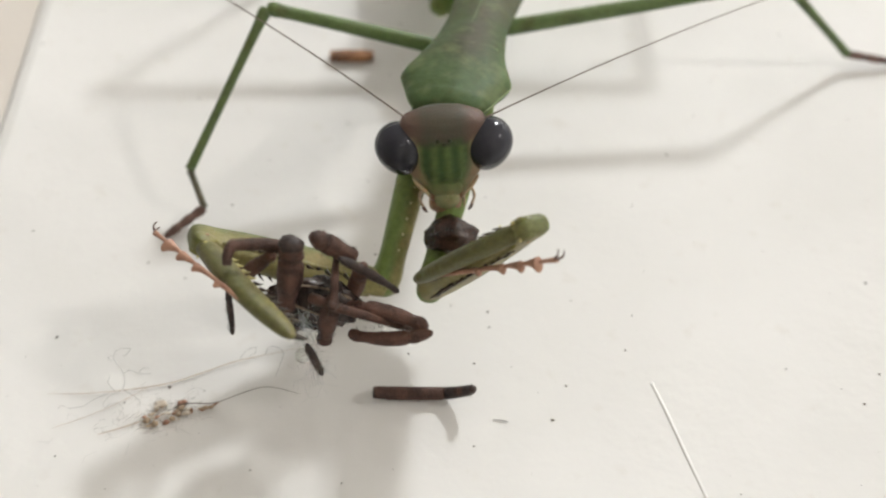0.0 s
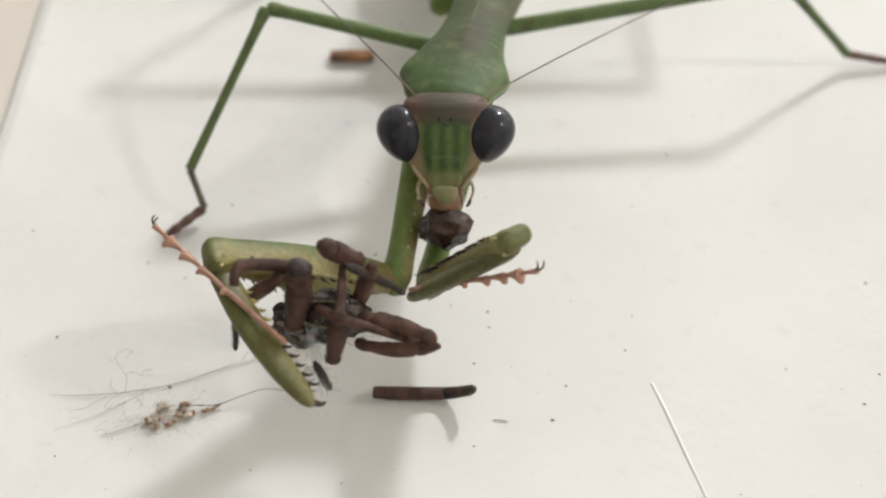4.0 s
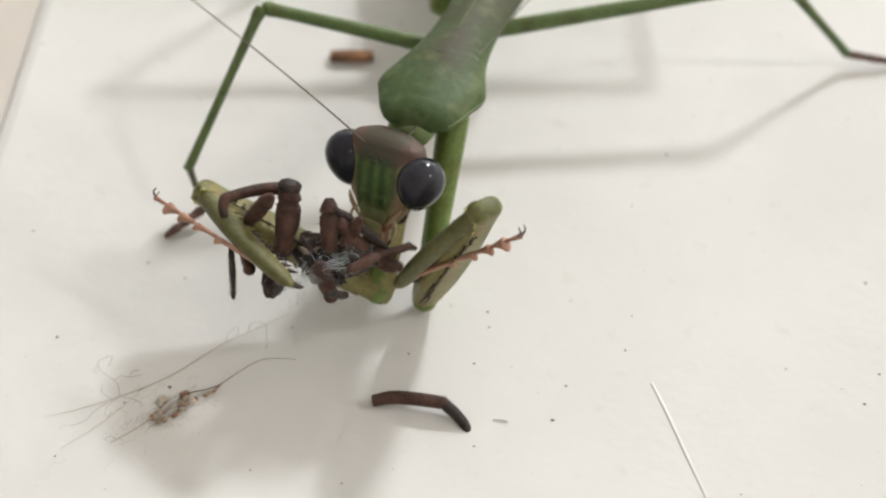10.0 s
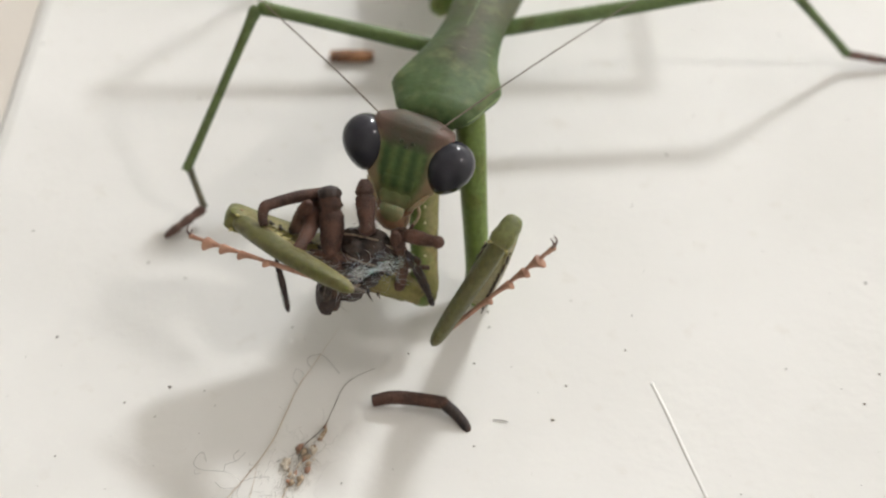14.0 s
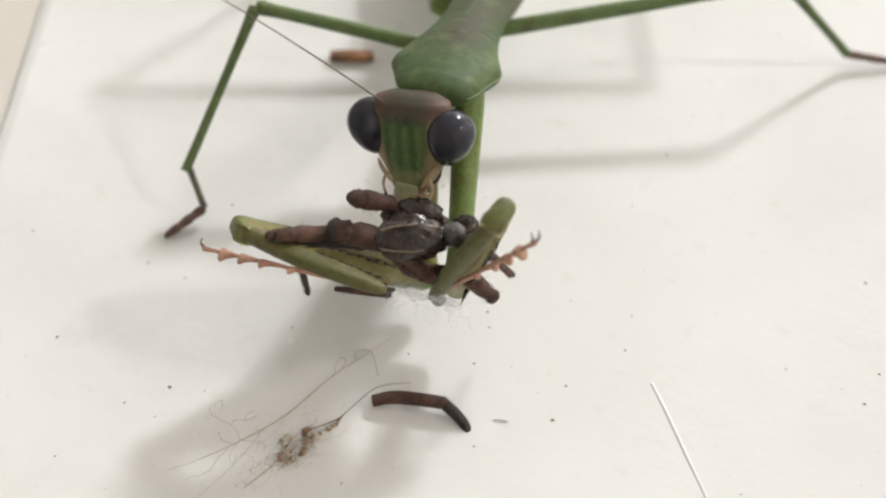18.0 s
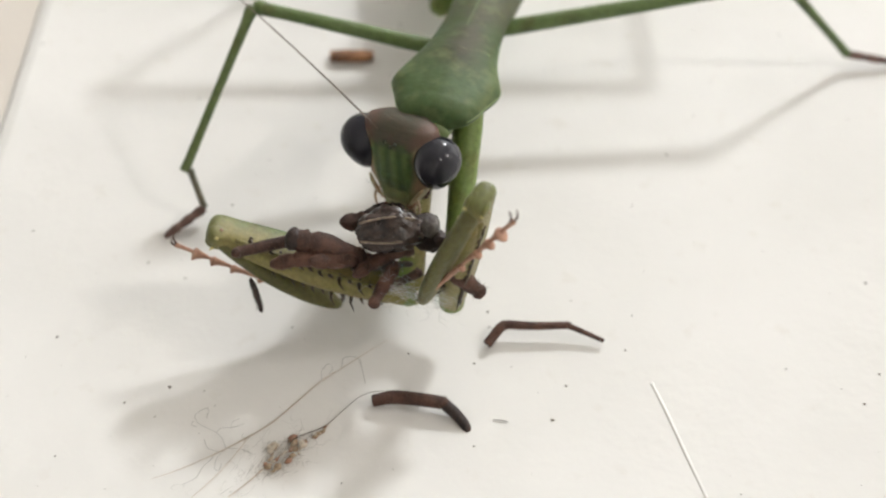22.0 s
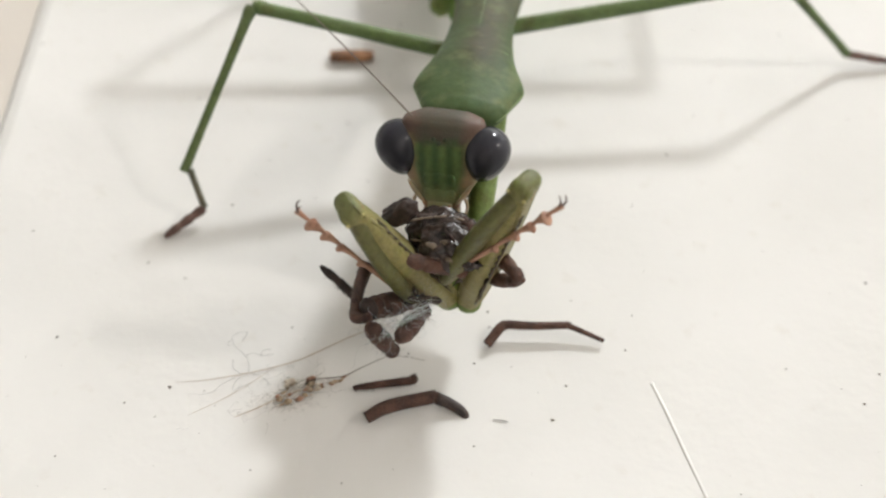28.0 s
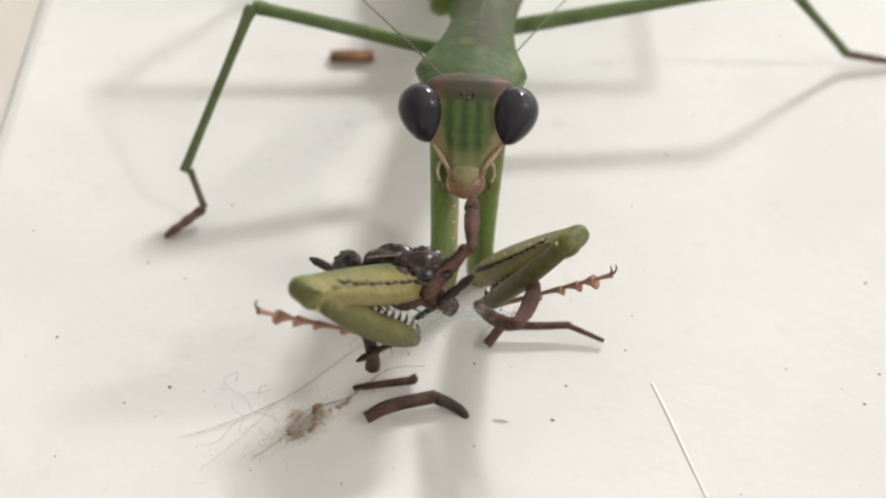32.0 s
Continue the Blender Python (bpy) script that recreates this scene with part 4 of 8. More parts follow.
tagged(frag, "dry brown husk fragment lying on the tabletop", "fragment")


def motions():
    key(moving["prothorax"], [
        (0, 1.57, -1.27, 8, 0, -16.2, -99.9), (1, 1.57, -1.27, 8, 0, -15.8, -100), (2, 1.57, -1.27, 8, 0, -16.4, -99.9), (3, 1.57, -1.27, 8, 0, -16.7, -100.3),
        (6, 1.57, -1.27, 8, 0, -18.1, -100.2), (7, 1.57, -1.27, 8, 0, -18.4, -100.4), (8, 1.57, -1.27, 8, 0, -18.5, -100.4), (9, 1.57, -1.27, 8, 0, -18.4, -100.4),
        (9.5, 1.57, -1.27, 8, 0, -18.4, -100.4), (9.8, 1.57, -1.27, 8, 0, -18.4, -100.4), (10, 1.57, -1.27, 8, 0, -13.3, -105.4), (11, 1.57, -1.27, 8, 0, -14.3, -104.1),
        (12, 1.57, -1.27, 8, 0, -14.6, -102.3), (13, 1.57, -1.27, 8, 0, -14.8, -101.7), (14, 1.57, -1.27, 8, -0, -14.5, -102), (16.5, 1.57, -1.27, 8, 0, -16.3, -103),
        (17, 1.57, -1.27, 8, 0, -16.2, -103), (17.3, 1.57, -1.27, 8, 0, -16.2, -103), (17.6, 1.57, -1.27, 8, 0, -18.9, -102.3), (18, 1.57, -1.27, 8, 0, -18.9, -102.3),
        (19, 1.57, -1.27, 8, -0, -19.5, -102.3), (20, 1.57, -1.27, 8, 0, -20.7, -102), (21, 1.57, -1.27, 8, 0, -18.3, -102), (22, 1.57, -1.27, 8, 0, -14.5, -102.1),
        (23, 1.57, -1.27, 8, -0, -14.9, -102), (23.6, 1.57, -1.27, 8, -0, -14.9, -102), (24, 1.57, -1.27, 8, 0, -15.1, -101.6), (24.5, 1.57, -1.27, 8, 0, -17.5, -100.3),
        (25, 1.57, -1.27, 8, 0, -16.3, -102.9), (25.5, 1.57, -1.27, 8, -0, -18.1, -101), (27.5, 1.57, -1.27, 8, 0, -15, -97.2), (28, 1.57, -1.27, 8, 0, -14.8, -96.9),
        (29, 1.57, -1.27, 8, 0, -15.7, -96.4), (30, 1.57, -1.27, 8, 0, -15.6, -96.2), (31, 1.57, -1.27, 8, 0, -17.3, -96.8), (32, 1.57, -1.27, 8, 0, -18.5, -96.5),

    ])
    key(moving["head"], [
        (0, -1.94, -21.94, 11.63, -5, -2.6, 2.3), (0.5, -1.84, -22.03, 12.33, -19.3, 1.7, 2.5), (1, -1.41, -22.04, 12.14, -19.5, -0.5, 4.3),
        (1.5, -1.54, -21.93, 11.96, -23, 11.2, 2.8), (2, -1.62, -22.09, 12.82, -28.3, 1, 1.1), (2.5, -1.21, -21.66, 11.24, 0.8, 30.7, 9.2), (3, -1.61, -21.6, 12.42, -19.6, 3.3, -2.2),
        (3.5, -1.77, -21.64, 12.17, -23.3, -1.2, -1.9), (5.5, -1.99, -21.27, 13.51, -29, 2.8, 1.4), (6, -1.84, -21.5, 13.68, -30.1, 2.2, 1.8),
        (6.5, -2.01, -21.38, 13.87, -31, 3, 2.1), (7, -1.91, -21.51, 13.84, -32, 2.6, 2.1), (7.5, -2.01, -21.34, 13.96, -31.7, 3, 2.1), (8, -1.93, -21.61, 14.03, -33.1, 3, 1),
        (8.5, -2.02, -21.33, 13.95, -32, 2, 1), (9, -1.89, -21.67, 13.98, -34.3, 1.5, -0.3), (9.5, -1.9, -21.71, 13.93, -32.1, 3.6, 0.6), (9.7, -2.05, -21.42, 13.46, -30.8, -7, -11.1),
        (9.8, -2.29, -22.34, 13.09, -28.6, -8.4, -13.4), (9.9, -3.93, -23.06, 10.64, -2, -1.7, -16.6), (10, -5.62, -22.49, 10.06, -18.6, -5.4, -34),
        (10.5, -3.86, -22.54, 11.01, -27.9, -8.1, -34.7), (11, -5.37, -22.3, 10.72, -20.4, -33, -32.1), (11.5, -4.42, -22.08, 12.01, -28.7, -3, -23.6),
        (12, -3.2, -22.79, 11.24, -20.8, 8.2, -7), (12.5, -2.55, -22.06, 10.77, -9.5, 8.6, -4), (13, -2.7, -22.78, 11.43, -25.6, 3.9, -4.7),
        (13.5, -3.47, -22.18, 10.86, -16.3, 10.2, -14.7), (14, -4.17, -22.25, 11.17, -22.3, 6.9, -18.5), (14.5, -4.43, -21.07, 11.17, -8, 1.9, -13.8),
        (16.5, -5, -20.44, 11.56, -0.5, 24, 6), (17, -2.89, -22.14, 12.3, -31.4, 20.3, -3), (17.2, -4.57, -21.16, 11.61, -24.6, 30.2, 13), (17.5, -1.97, -21.25, 12.32, -19.9, -12.3, -2),
        (18, -3.93, -21.47, 12.41, -17.3, -10.4, -24.9), (18.2, -3.69, -21.85, 12.82, -14.2, -9.8, -29.3), (18.5, -3.7, -21.55, 13.43, -19.7, 2.4, -16.5),
        (19, -3.05, -21.85, 12.69, -12.8, 8.2, -3.7), (19.5, -4.51, -21.21, 12.77, -16.6, -6.9, -25.6), (20, -3.61, -21.55, 14.11, -31.8, 7.5, -12.6),
        (20.5, -2.96, -21.65, 13.31, -22, -6.4, -16.1), (21, -4.02, -20.94, 12.13, -9.9, -5.7, -26.8), (21.5, -2.67, -21.22, 13.83, -24.1, -6.5, -21.2),
        (22, -4.6, -21.28, 10.52, -7.4, -7.3, -32.3), (22.5, -3.92, -21.36, 11.79, -16, -2.8, -19.8), (23, -2.91, -22.41, 11.72, -29.7, 3.7, -7.1),
        (23.5, -2.8, -21.61, 11.65, -10.7, 12.3, -4.4), (23.8, -3.26, -21.66, 12.85, -23.8, 4.4, -0.4), (24, -1.85, -22.15, 10.84, -13.1, 15.5, -3.3),
        (24.2, -1.6, -22.25, 10.97, -9, 9.2, 6.1), (24.5, -2.42, -22.23, 12.91, -29.6, -2.4, -1.7), (25, -3.96, -22, 12.17, -28.1, -6.3, -8.1),
        (25.3, -3.88, -22.5, 12.28, -24.2, -2.8, -9.5), (25.5, -2.17, -21.95, 13.42, -39.6, 2.6, -2.9), (27.5, 0.4, -21.71, 10.56, -3.6, 22.5, 22.4),
        (28, -2, -22.05, 11.36, -17.3, -3.9, -11.7), (28.5, -1.83, -22.46, 12.99, -29.2, -5.5, -24.9), (29, -3.09, -21.89, 11, -24, -41.5, -44.5),
        (29.5, -3.05, -22.4, 11.63, -11.6, -33.9, -41), (30, -0.39, -22.32, 12.85, -33.2, 0.2, 1.7), (30.5, -0.61, -22.06, 13.15, -29.7, 6.3, 6.8),
        (31, 0.19, -22.56, 12, -26, 17.8, 16.4), (31.5, -1.26, -22.57, 12.92, -33.5, 16.4, 3.3), (32, -0.48, -21.52, 13.85, -38.5, -0.1, -3),

    ])
    key(moving["mid_femur"], [
        (0, 1.51, -7.84, 7, 0, -15.9, 179.7), (9.5, 1.35, -7.81, 7, 0, -15.9, 179.7), (10, 1.15, -7.77, 7, 0, -15.9, 179.7), (16.5, 0.79, -7.7, 7, 0, -15.9, 179.7),
        (20, 0.63, -7.67, 7, 0, -15.9, 179.7), (25.5, 0.47, -7.64, 7, 0, -15.9, 179.7), (32, 0.47, -7.64, 7, 0, -15.9, 179.7),
    ])
    key(moving["mid_tibia"], [
        (0, -14.27, -7.77, 11.5, 0, 41.5, -126.4), (9.5, -14.43, -7.74, 11.5, 0, 41.6, -125.8), (10, -14.63, -7.7, 11.5, 0, 41.7, -125), (16.5, -14.99, -7.63, 11.5, 0, 42, -123.5),
        (20, -15.15, -7.6, 11.5, 0, 42.1, -122.9), (25.5, -15.31, -7.57, 11.5, 0, 42.2, -122.2), (32, -15.31, -7.57, 11.5, 0, 42.2, -122.2),

    ])
    key(moving["antenna_l"], [
        (0, -3.1, -22.62, 13.49, 0, 0.5, 136.4), (0.5, -2.87, -22.22, 14.37, 0, 3.3, 129.2), (1, -2.51, -22.26, 14.14, 0, 3.7, 117.6), (1.5, -2.22, -21.97, 14.15, -0, 3.6, 121.3),
        (2, -2.69, -21.94, 14.85, 0, 4.7, 122.8), (2.5, -1.08, -22.48, 13.39, 0, 0.5, 125.6), (3, -2.59, -21.7, 14.49, 0, 4.2, 123), (3.5, -2.92, -21.6, 14.16, 0, 3.7, 121.9),
        (5.5, -3, -21.1, 15.56, 0, 7.9, 124.6), (6, -2.87, -21.3, 15.73, 0, 7.9, 125.2), (6.5, -3.02, -21.15, 15.92, 0, 8.8, 124.5), (7, -2.93, -21.24, 15.88, 0, 8.6, 124),
        (7.5, -3.02, -21.08, 16.01, 0, 9.3, 123.3), (8, -2.93, -21.29, 16.07, 0, 9.1, 122.7), (8.5, -3.05, -21.05, 15.98, -0, 9.4, 122.2), (9, -2.94, -21.29, 15.99, 0, 9, 121.9),
        (9.5, -2.87, -21.42, 15.98, 0, 8.6, 122.7), (9.7, -3.31, -20.91, 15.31, -0, 6.8, 132.7), (9.8, -3.59, -21.84, 14.92, 0, 4.2, 134.9),
        (9.9, -5.25, -23.44, 12.49, 0, -2.2, 130.8), (10, -6.77, -21.91, 11.96, 0, -1.2, 132.9), (10.5, -4.89, -21.63, 12.85, 0, 0.5, 142.3),
        (11, -7.14, -21.32, 11.81, 0, -0.6, 141.9), (11.5, -5.45, -21.43, 13.96, 0, 2.8, 136.9), (12, -4.01, -22.79, 13.39, 0, 0.1, 124.5), (12.5, -3.38, -22.49, 12.87, 0, -0.5, 125.1),
        (13, -3.65, -22.62, 13.51, -0, 0.6, 123.6), (13.5, -4.24, -22.23, 13.02, -0, 0.2, 125.2), (14, -4.99, -22.01, 13.31, -0, 1.1, 126.9),
        (14.5, -5.56, -21.34, 13.15, -0, 1.8, 123.4), (16.5, -5.16, -21.24, 13.71, 0, 3.5, 113.6), (17, -3.22, -21.85, 14.55, 0, 12.9, 104),
        (17.2, -4.51, -21.1, 13.91, 0, 13.1, 106.8), (17.5, -3.48, -21.32, 14.05, 0, 12.9, 118.2), (18, -5.33, -21.05, 14.18, -0, 3.9, 135.1),
        (18.2, -5.09, -21.43, 14.59, 0, 4.3, 133.4), (18.5, -4.71, -21.39, 15.49, 0, 6.5, 131.9), (19, -3.88, -22.16, 14.81, 0, 4, 125.9), (19.5, -5.81, -20.85, 14.63, 0, 11.2, 109.2),
        (20, -4.35, -21.08, 16.23, 0, 8.6, 108.6), (20.5, -4.24, -21.33, 15.19, 0, 11.5, 111.1), (21, -5.38, -20.78, 13.98, 0, 4.9, 116.4), (21.5, -3.89, -20.72, 15.7, 0, 8.3, 131.3),
        (22, -6.03, -21.04, 12.31, 0, 0.5, 127.9), (22.5, -5.13, -21.19, 13.73, 0, 3.2, 125.6), (23, -3.84, -22.07, 13.79, 0, 2, 122.1), (23.5, -3.49, -22, 13.81, 0, 11.1, 106.7),
        (23.8, -4.21, -21.64, 14.94, 0, 12.4, 99), (24, -2.4, -22.48, 13.05, 0, 6.8, 99.5), (24.2, -2.31, -22.83, 13.07, 0, 8.2, 107), (24.5, -3.6, -21.98, 14.86, 0, 4.6, 123.5),
        (25, -5.24, -21.65, 14.04, 0, 2.1, 147.8), (25.3, -5.05, -22.28, 14.24, -0, 2.5, 129.2), (25.5, -3.15, -21.34, 15.41, -0, 7.6, 116.8),
        (27.5, 0.39, -22.45, 12.73, -0, 6.3, 98), (28, -3.25, -22.01, 13.29, 0, 1, 124.7), (28.5, -2.91, -21.73, 14.88, 0, 5.4, 127.2), (29, -4.62, -20.36, 11.78, 0, 1.5, 119.7),
        (29.5, -4.84, -21.39, 12.65, 0, 0.3, 113), (30, -1.49, -22.01, 14.84, 0, 13.4, 113.6), (30.5, -1.5, -21.94, 15.26, 0, 12.9, 107.7), (31, -0.25, -22.59, 14.25, -0, 8.6, 104.3),
        (31.5, -1.77, -22.25, 15.13, -0, 13.4, 105.2), (32, -1.55, -20.94, 15.8, 0, 9.4, 119.5),
    ])
    key(moving["antenna_r"], [
        (0, -0.91, -22.53, 13.59, 0, 0.6, 32.2), (0.5, -0.68, -22.12, 14.3, 0, 2.2, 36.6), (1, -0.32, -22.1, 14.16, 0, 2.3, 44.4),
        (1.5, -0.07, -21.87, 13.72, 0, 1.9, 45.4), (2, -0.49, -21.9, 14.81, 0, 3.8, 43.6), (2.5, 0.79, -22.18, 12.26, 0, -1, 44.9),
        (3, -0.4, -21.78, 14.36, 0, 2.7, 36.3), (3.5, -0.72, -21.67, 14.21, 0, 2.6, 37.6), (5.5, -0.8, -21.04, 15.46, 0, 6.6, 44.1),
        (6, -0.68, -21.23, 15.64, 0, 7, 47.3), (6.5, -0.82, -21.07, 15.8, 0, 7.6, 46.5), (7, -0.73, -21.16, 15.78, 0, 7.4, 46.9), (7.5, -0.82, -21, 15.89, 0, 7.9, 46.1),
        (8, -0.74, -21.25, 15.96, 0, 7.6, 46.5), (8.5, -0.85, -21.01, 15.91, 0, 7.9, 45.8), (9, -0.74, -21.3, 15.93, 0, 7.5, 46.4),
        (9.5, -0.67, -21.39, 15.84, 0, 7.2, 47), (9.7, -1.16, -21.33, 15.58, 0, 14.6, 59.7), (9.8, -1.47, -22.34, 15.24, 0, 11.9, 62.3),
        (9.9, -3.14, -24.06, 12.55, 0, 4.6, 63.4), (10, -4.96, -23.13, 12.17, 0, 4.1, 61.4), (10.5, -3.1, -22.87, 13.16, 0, 6, 64.6), (11, -5.57, -22.3, 13, 0, 6, 59.1),
        (11.5, -3.43, -22.31, 14.07, 0, 1.5, 34.5), (12, -1.85, -23.05, 13.08, 0, 2.6, 24.8), (12.5, -1.21, -22.64, 12.54, 0, 0.9, 27.7),
        (13, -1.47, -22.8, 13.36, 0, 0.3, 29.2), (13.5, -2.15, -22.78, 12.64, 0, -0.8, 35.7), (14, -2.91, -22.71, 13.04, 0, -0.4, 43),
        (14.5, -3.42, -21.86, 13.07, 0, 0.2, 42), (16.5, -3.22, -18.64, 10.66, 2.79, 7.74, 72.69), (17, -1.16, -21.95, 13.79, 0, 4.4, 20.3),
        (17.2, -2.66, -20.67, 12.8, 0, 3.7, 22.6), (17.5, -1.33, -21.39, 14.52, 0, 4.7, 30.4), (18, -3.43, -19.55, 12.45, 3.56, 13.18, 72.78),
        (18.2, -3.25, -20.08, 12.83, 3.83, 14.13, 73.99), (18.5, -2.63, -19.59, 13.28, 4.65, 16.27, 75.78), (19, -1.7, -19.9, 12.35, -0.03, 2.27, 54.75),
        (19.5, -3.92, -19.37, 12.77, 3.11, 14.04, 70.76), (20, -2.23, -19.1, 13.85, 4.54, 18.55, 76.76), (20.5, -2.15, -19.51, 13.31, 4.34, 16.5, 77.44),
        (21, -3.48, -19.36, 12.05, 3.07, 12.03, 72.3), (21.5, -1.84, -19.05, 13.87, 5.7, 19.88, 78.25), (22, -4.28, -19.84, 10.4, 1.6, 6.54, 70.03),
        (22.5, -3.11, -19.55, 11.69, 2.9, 11.6, 73.88), (23, -1.65, -19.97, 11.48, -0.01, 0.45, 57.3), (23.5, -1.35, -22.16, 13.34, 0, 0.9, 53),
        (23.8, -2.01, -21.65, 14.77, 0, 4.3, 46), (24, -0.29, -22.6, 12.46, 0, -1.3, 52), (24.2, -0.07, -20.25, 10.53, 3.45, 6.84, 85.54),
        (24.5, -1.37, -19.62, 12.82, 4.72, 15.28, 80.03), (25, -3.13, -19.56, 12.14, 2.79, 12.82, 74.04), (25.3, -2.93, -20.25, 12.2, 3.19, 12.25, 75.16),
        (25.5, -0.9, -19.01, 13.2, 5.93, 17.25, 81.69), (27.5, 2.27, -21.67, 11.89, 0, -1.1, 49.1), (28, -1.06, -20.08, 11.27, 2.91, 9.95, 80.61),
        (28.5, -0.87, -20.24, 12.95, 0.32, 15.78, 81.35), (29, -3.44, -21.51, 13.24, 0, 2.1, 94.5), (29.5, -3.46, -22.59, 13.88, 0, 1.5, 65),
        (30, 0.71, -21.95, 14.83, 0, 4.4, 53.8), (30.5, 0.67, -21.68, 15.02, 0, 4.5, 43.5), (31, 1.76, -22, 13.58, 0, 1.3, 40.3),
        (31.5, 0.33, -22.13, 14.51, 0, 3.1, 47.5), (32, 0.76, -18.59, 13.71, -0.08, 8.48, 61.59),
    ])
    key(moving["coxa_l"], [
        (0, -2.72, -16.86, 11, 46.15, 40.49, -108.67), (1, -2.74, -16.87, 10.9, 44.19, 40.67, -108.53), (2, -2.71, -16.85, 11.08, 42.73, 41.03, -106.96),
        (3, -2.82, -16.81, 11.14, 43.44, 40.34, -105.89), (6, -2.77, -16.73, 11.55, 46.86, 18.85, -95.84), (7, -2.83, -16.7, 11.62, 47.47, 18.97, -94.73),
        (8, -2.83, -16.69, 11.66, 47.65, 18.99, -94.17), (9, -2.83, -16.7, 11.62, 47.57, 18.83, -93.74), (9.5, -2.83, -16.7, 11.62, 47.57, 18.83, -93.74),
        (9.8, -2.83, -16.7, 11.62, 47.57, 18.83, -93.74), (10, -4.24, -16.5, 10.19, 69.16, 34.75, -99.95), (11, -3.87, -16.59, 10.48, 69.75, 36.72, -100.58),
        (12, -3.38, -16.75, 10.54, 67.31, 37.37, -104.67), (13, -3.22, -16.78, 10.63, 70.56, 37.77, -100.11), (14, -3.3, -16.77, 10.54, 77.39, 36.63, -89.42),
        (16.5, -3.56, -16.6, 11.03, 75.56, 33.29, -89.45), (17, -3.56, -16.6, 11.01, 77.23, 44.1, -83.25), (17.3, -3.56, -16.6, 11.01, 77.23, 44.1, -83.25),
        (17.6, -3.33, -16.51, 11.77, 59.9, 46.96, -89.43), (18, -3.33, -16.51, 11.77, 59.9, 46.96, -89.43), (19, -3.33, -16.47, 11.93, 77.71, 43.26, -91.29),
        (20, -3.22, -16.41, 12.27, 79.17, 44.76, -89.34), (21, -3.26, -16.57, 11.6, 72.69, 43.02, -98.19), (22, -3.34, -16.76, 10.53, 74.67, 39.23, -94.84),
        (23, -3.31, -16.75, 10.65, 77.16, 48.8, -92.08), (23.6, -3.31, -16.75, 10.65, 77.16, 48.8, -92.08), (24, -3.2, -16.78, 10.69, 74.54, 46.5, -90.92),
        (24.5, -2.82, -16.75, 11.38, 38.94, 25.93, -85.96), (25, -3.53, -16.61, 11.04, 43.45, 19.88, -86.18), (25.5, -2.99, -16.67, 11.54, 78.09, 66.78, -57),
        (27.5, -2, -17.1, 10.67, 32.23, 37.47, -86.71), (28, -1.91, -17.13, 10.6, 31.66, 37.01, -88.28), (29, -1.75, -17.12, 10.87, 37.03, 37.58, -90.26),
        (30, -1.72, -17.13, 10.83, 39.04, 33.61, -89.47), (31, -1.85, -17.01, 11.31, 41.03, 38.2, -88.64), (32, -1.77, -16.95, 11.65, 36.98, 24.61, -91),
    ])
    key(moving["coxa_r"], [
        (0, 0.33, -17.39, 11, -36.54, 36.59, -108.96), (1, 0.31, -17.41, 10.9, -31.14, 36.5, -109.01), (2, 0.35, -17.38, 11.08, -25.65, 36.81, -108.99),
        (3, 0.23, -17.36, 11.14, -31.4, 36.52, -110.07), (6, 0.28, -17.28, 11.55, -42.9, 64.36, -114.41), (7, 0.22, -17.26, 11.62, -41.02, 65.76, -112.49),
        (8, 0.22, -17.25, 11.66, -40.39, 67.1, -112.46), (9, 0.22, -17.26, 11.62, -42.07, 67.92, -112.84), (9.5, 0.22, -17.26, 11.62, -42.07, 67.92, -112.84),
        (9.8, 0.22, -17.26, 11.62, -42.07, 67.92, -112.84), (10, -1.25, -17.32, 10.19, -25.37, 48.55, -104.03), (11, -0.87, -17.34, 10.48, -26.17, 50.65, -100.04),
        (12, -0.35, -17.41, 10.54, -22.66, 53.9, -97.24), (13, -0.18, -17.41, 10.63, -21.63, 54.45, -94.93), (14, -0.27, -17.42, 10.54, -6.79, 54.6, -84.65),
        (16.5, -0.54, -17.3, 11.03, 2.9, 34.09, -78.41), (17, -0.54, -17.3, 11.01, 4.18, 34.07, -78.1), (17.3, -0.54, -17.3, 11.01, 4.18, 34.07, -78.1),
        (17.6, -0.3, -17.17, 11.77, -10.55, 37.42, -94.72), (18, -0.3, -17.17, 11.77, -10.55, 37.42, -94.72), (19, -0.31, -17.13, 11.93, -4.76, 37.9, -90.23),
        (20, -0.18, -17.05, 12.27, -2.99, 37.72, -86.9), (21, -0.22, -17.22, 11.6, -10.79, 37.15, -99.08), (22, -0.31, -17.41, 10.53, -9.58, 36.67, -96.66),
        (23, -0.27, -17.4, 10.65, -20.6, 41.36, -97.91), (23.6, -0.27, -17.4, 10.65, -20.6, 41.36, -97.91), (24, -0.16, -17.4, 10.69, -30.47, 38.29, -97.39),
        (24.5, 0.23, -17.31, 11.38, -14.58, 54.12, -83.02), (25, -0.51, -17.3, 11.04, -1.97, 57.06, -70.31), (25.5, 0.06, -17.26, 11.54, -0.42, 62.62, -71.65),
        (27.5, 1.07, -17.49, 10.67, -17.72, 37.1, -97.45), (28, 1.17, -17.5, 10.6, -16.8, 37.15, -98.97), (29, 1.33, -17.46, 10.87, -19.73, 43.94, -102.76),
        (30, 1.36, -17.47, 10.83, -32.47, 53.88, -105.69), (31, 1.22, -17.38, 11.31, -21.85, 37.09, -97.87), (32, 1.31, -17.3, 11.65, -33.86, 63.09, -98.91),
    ])
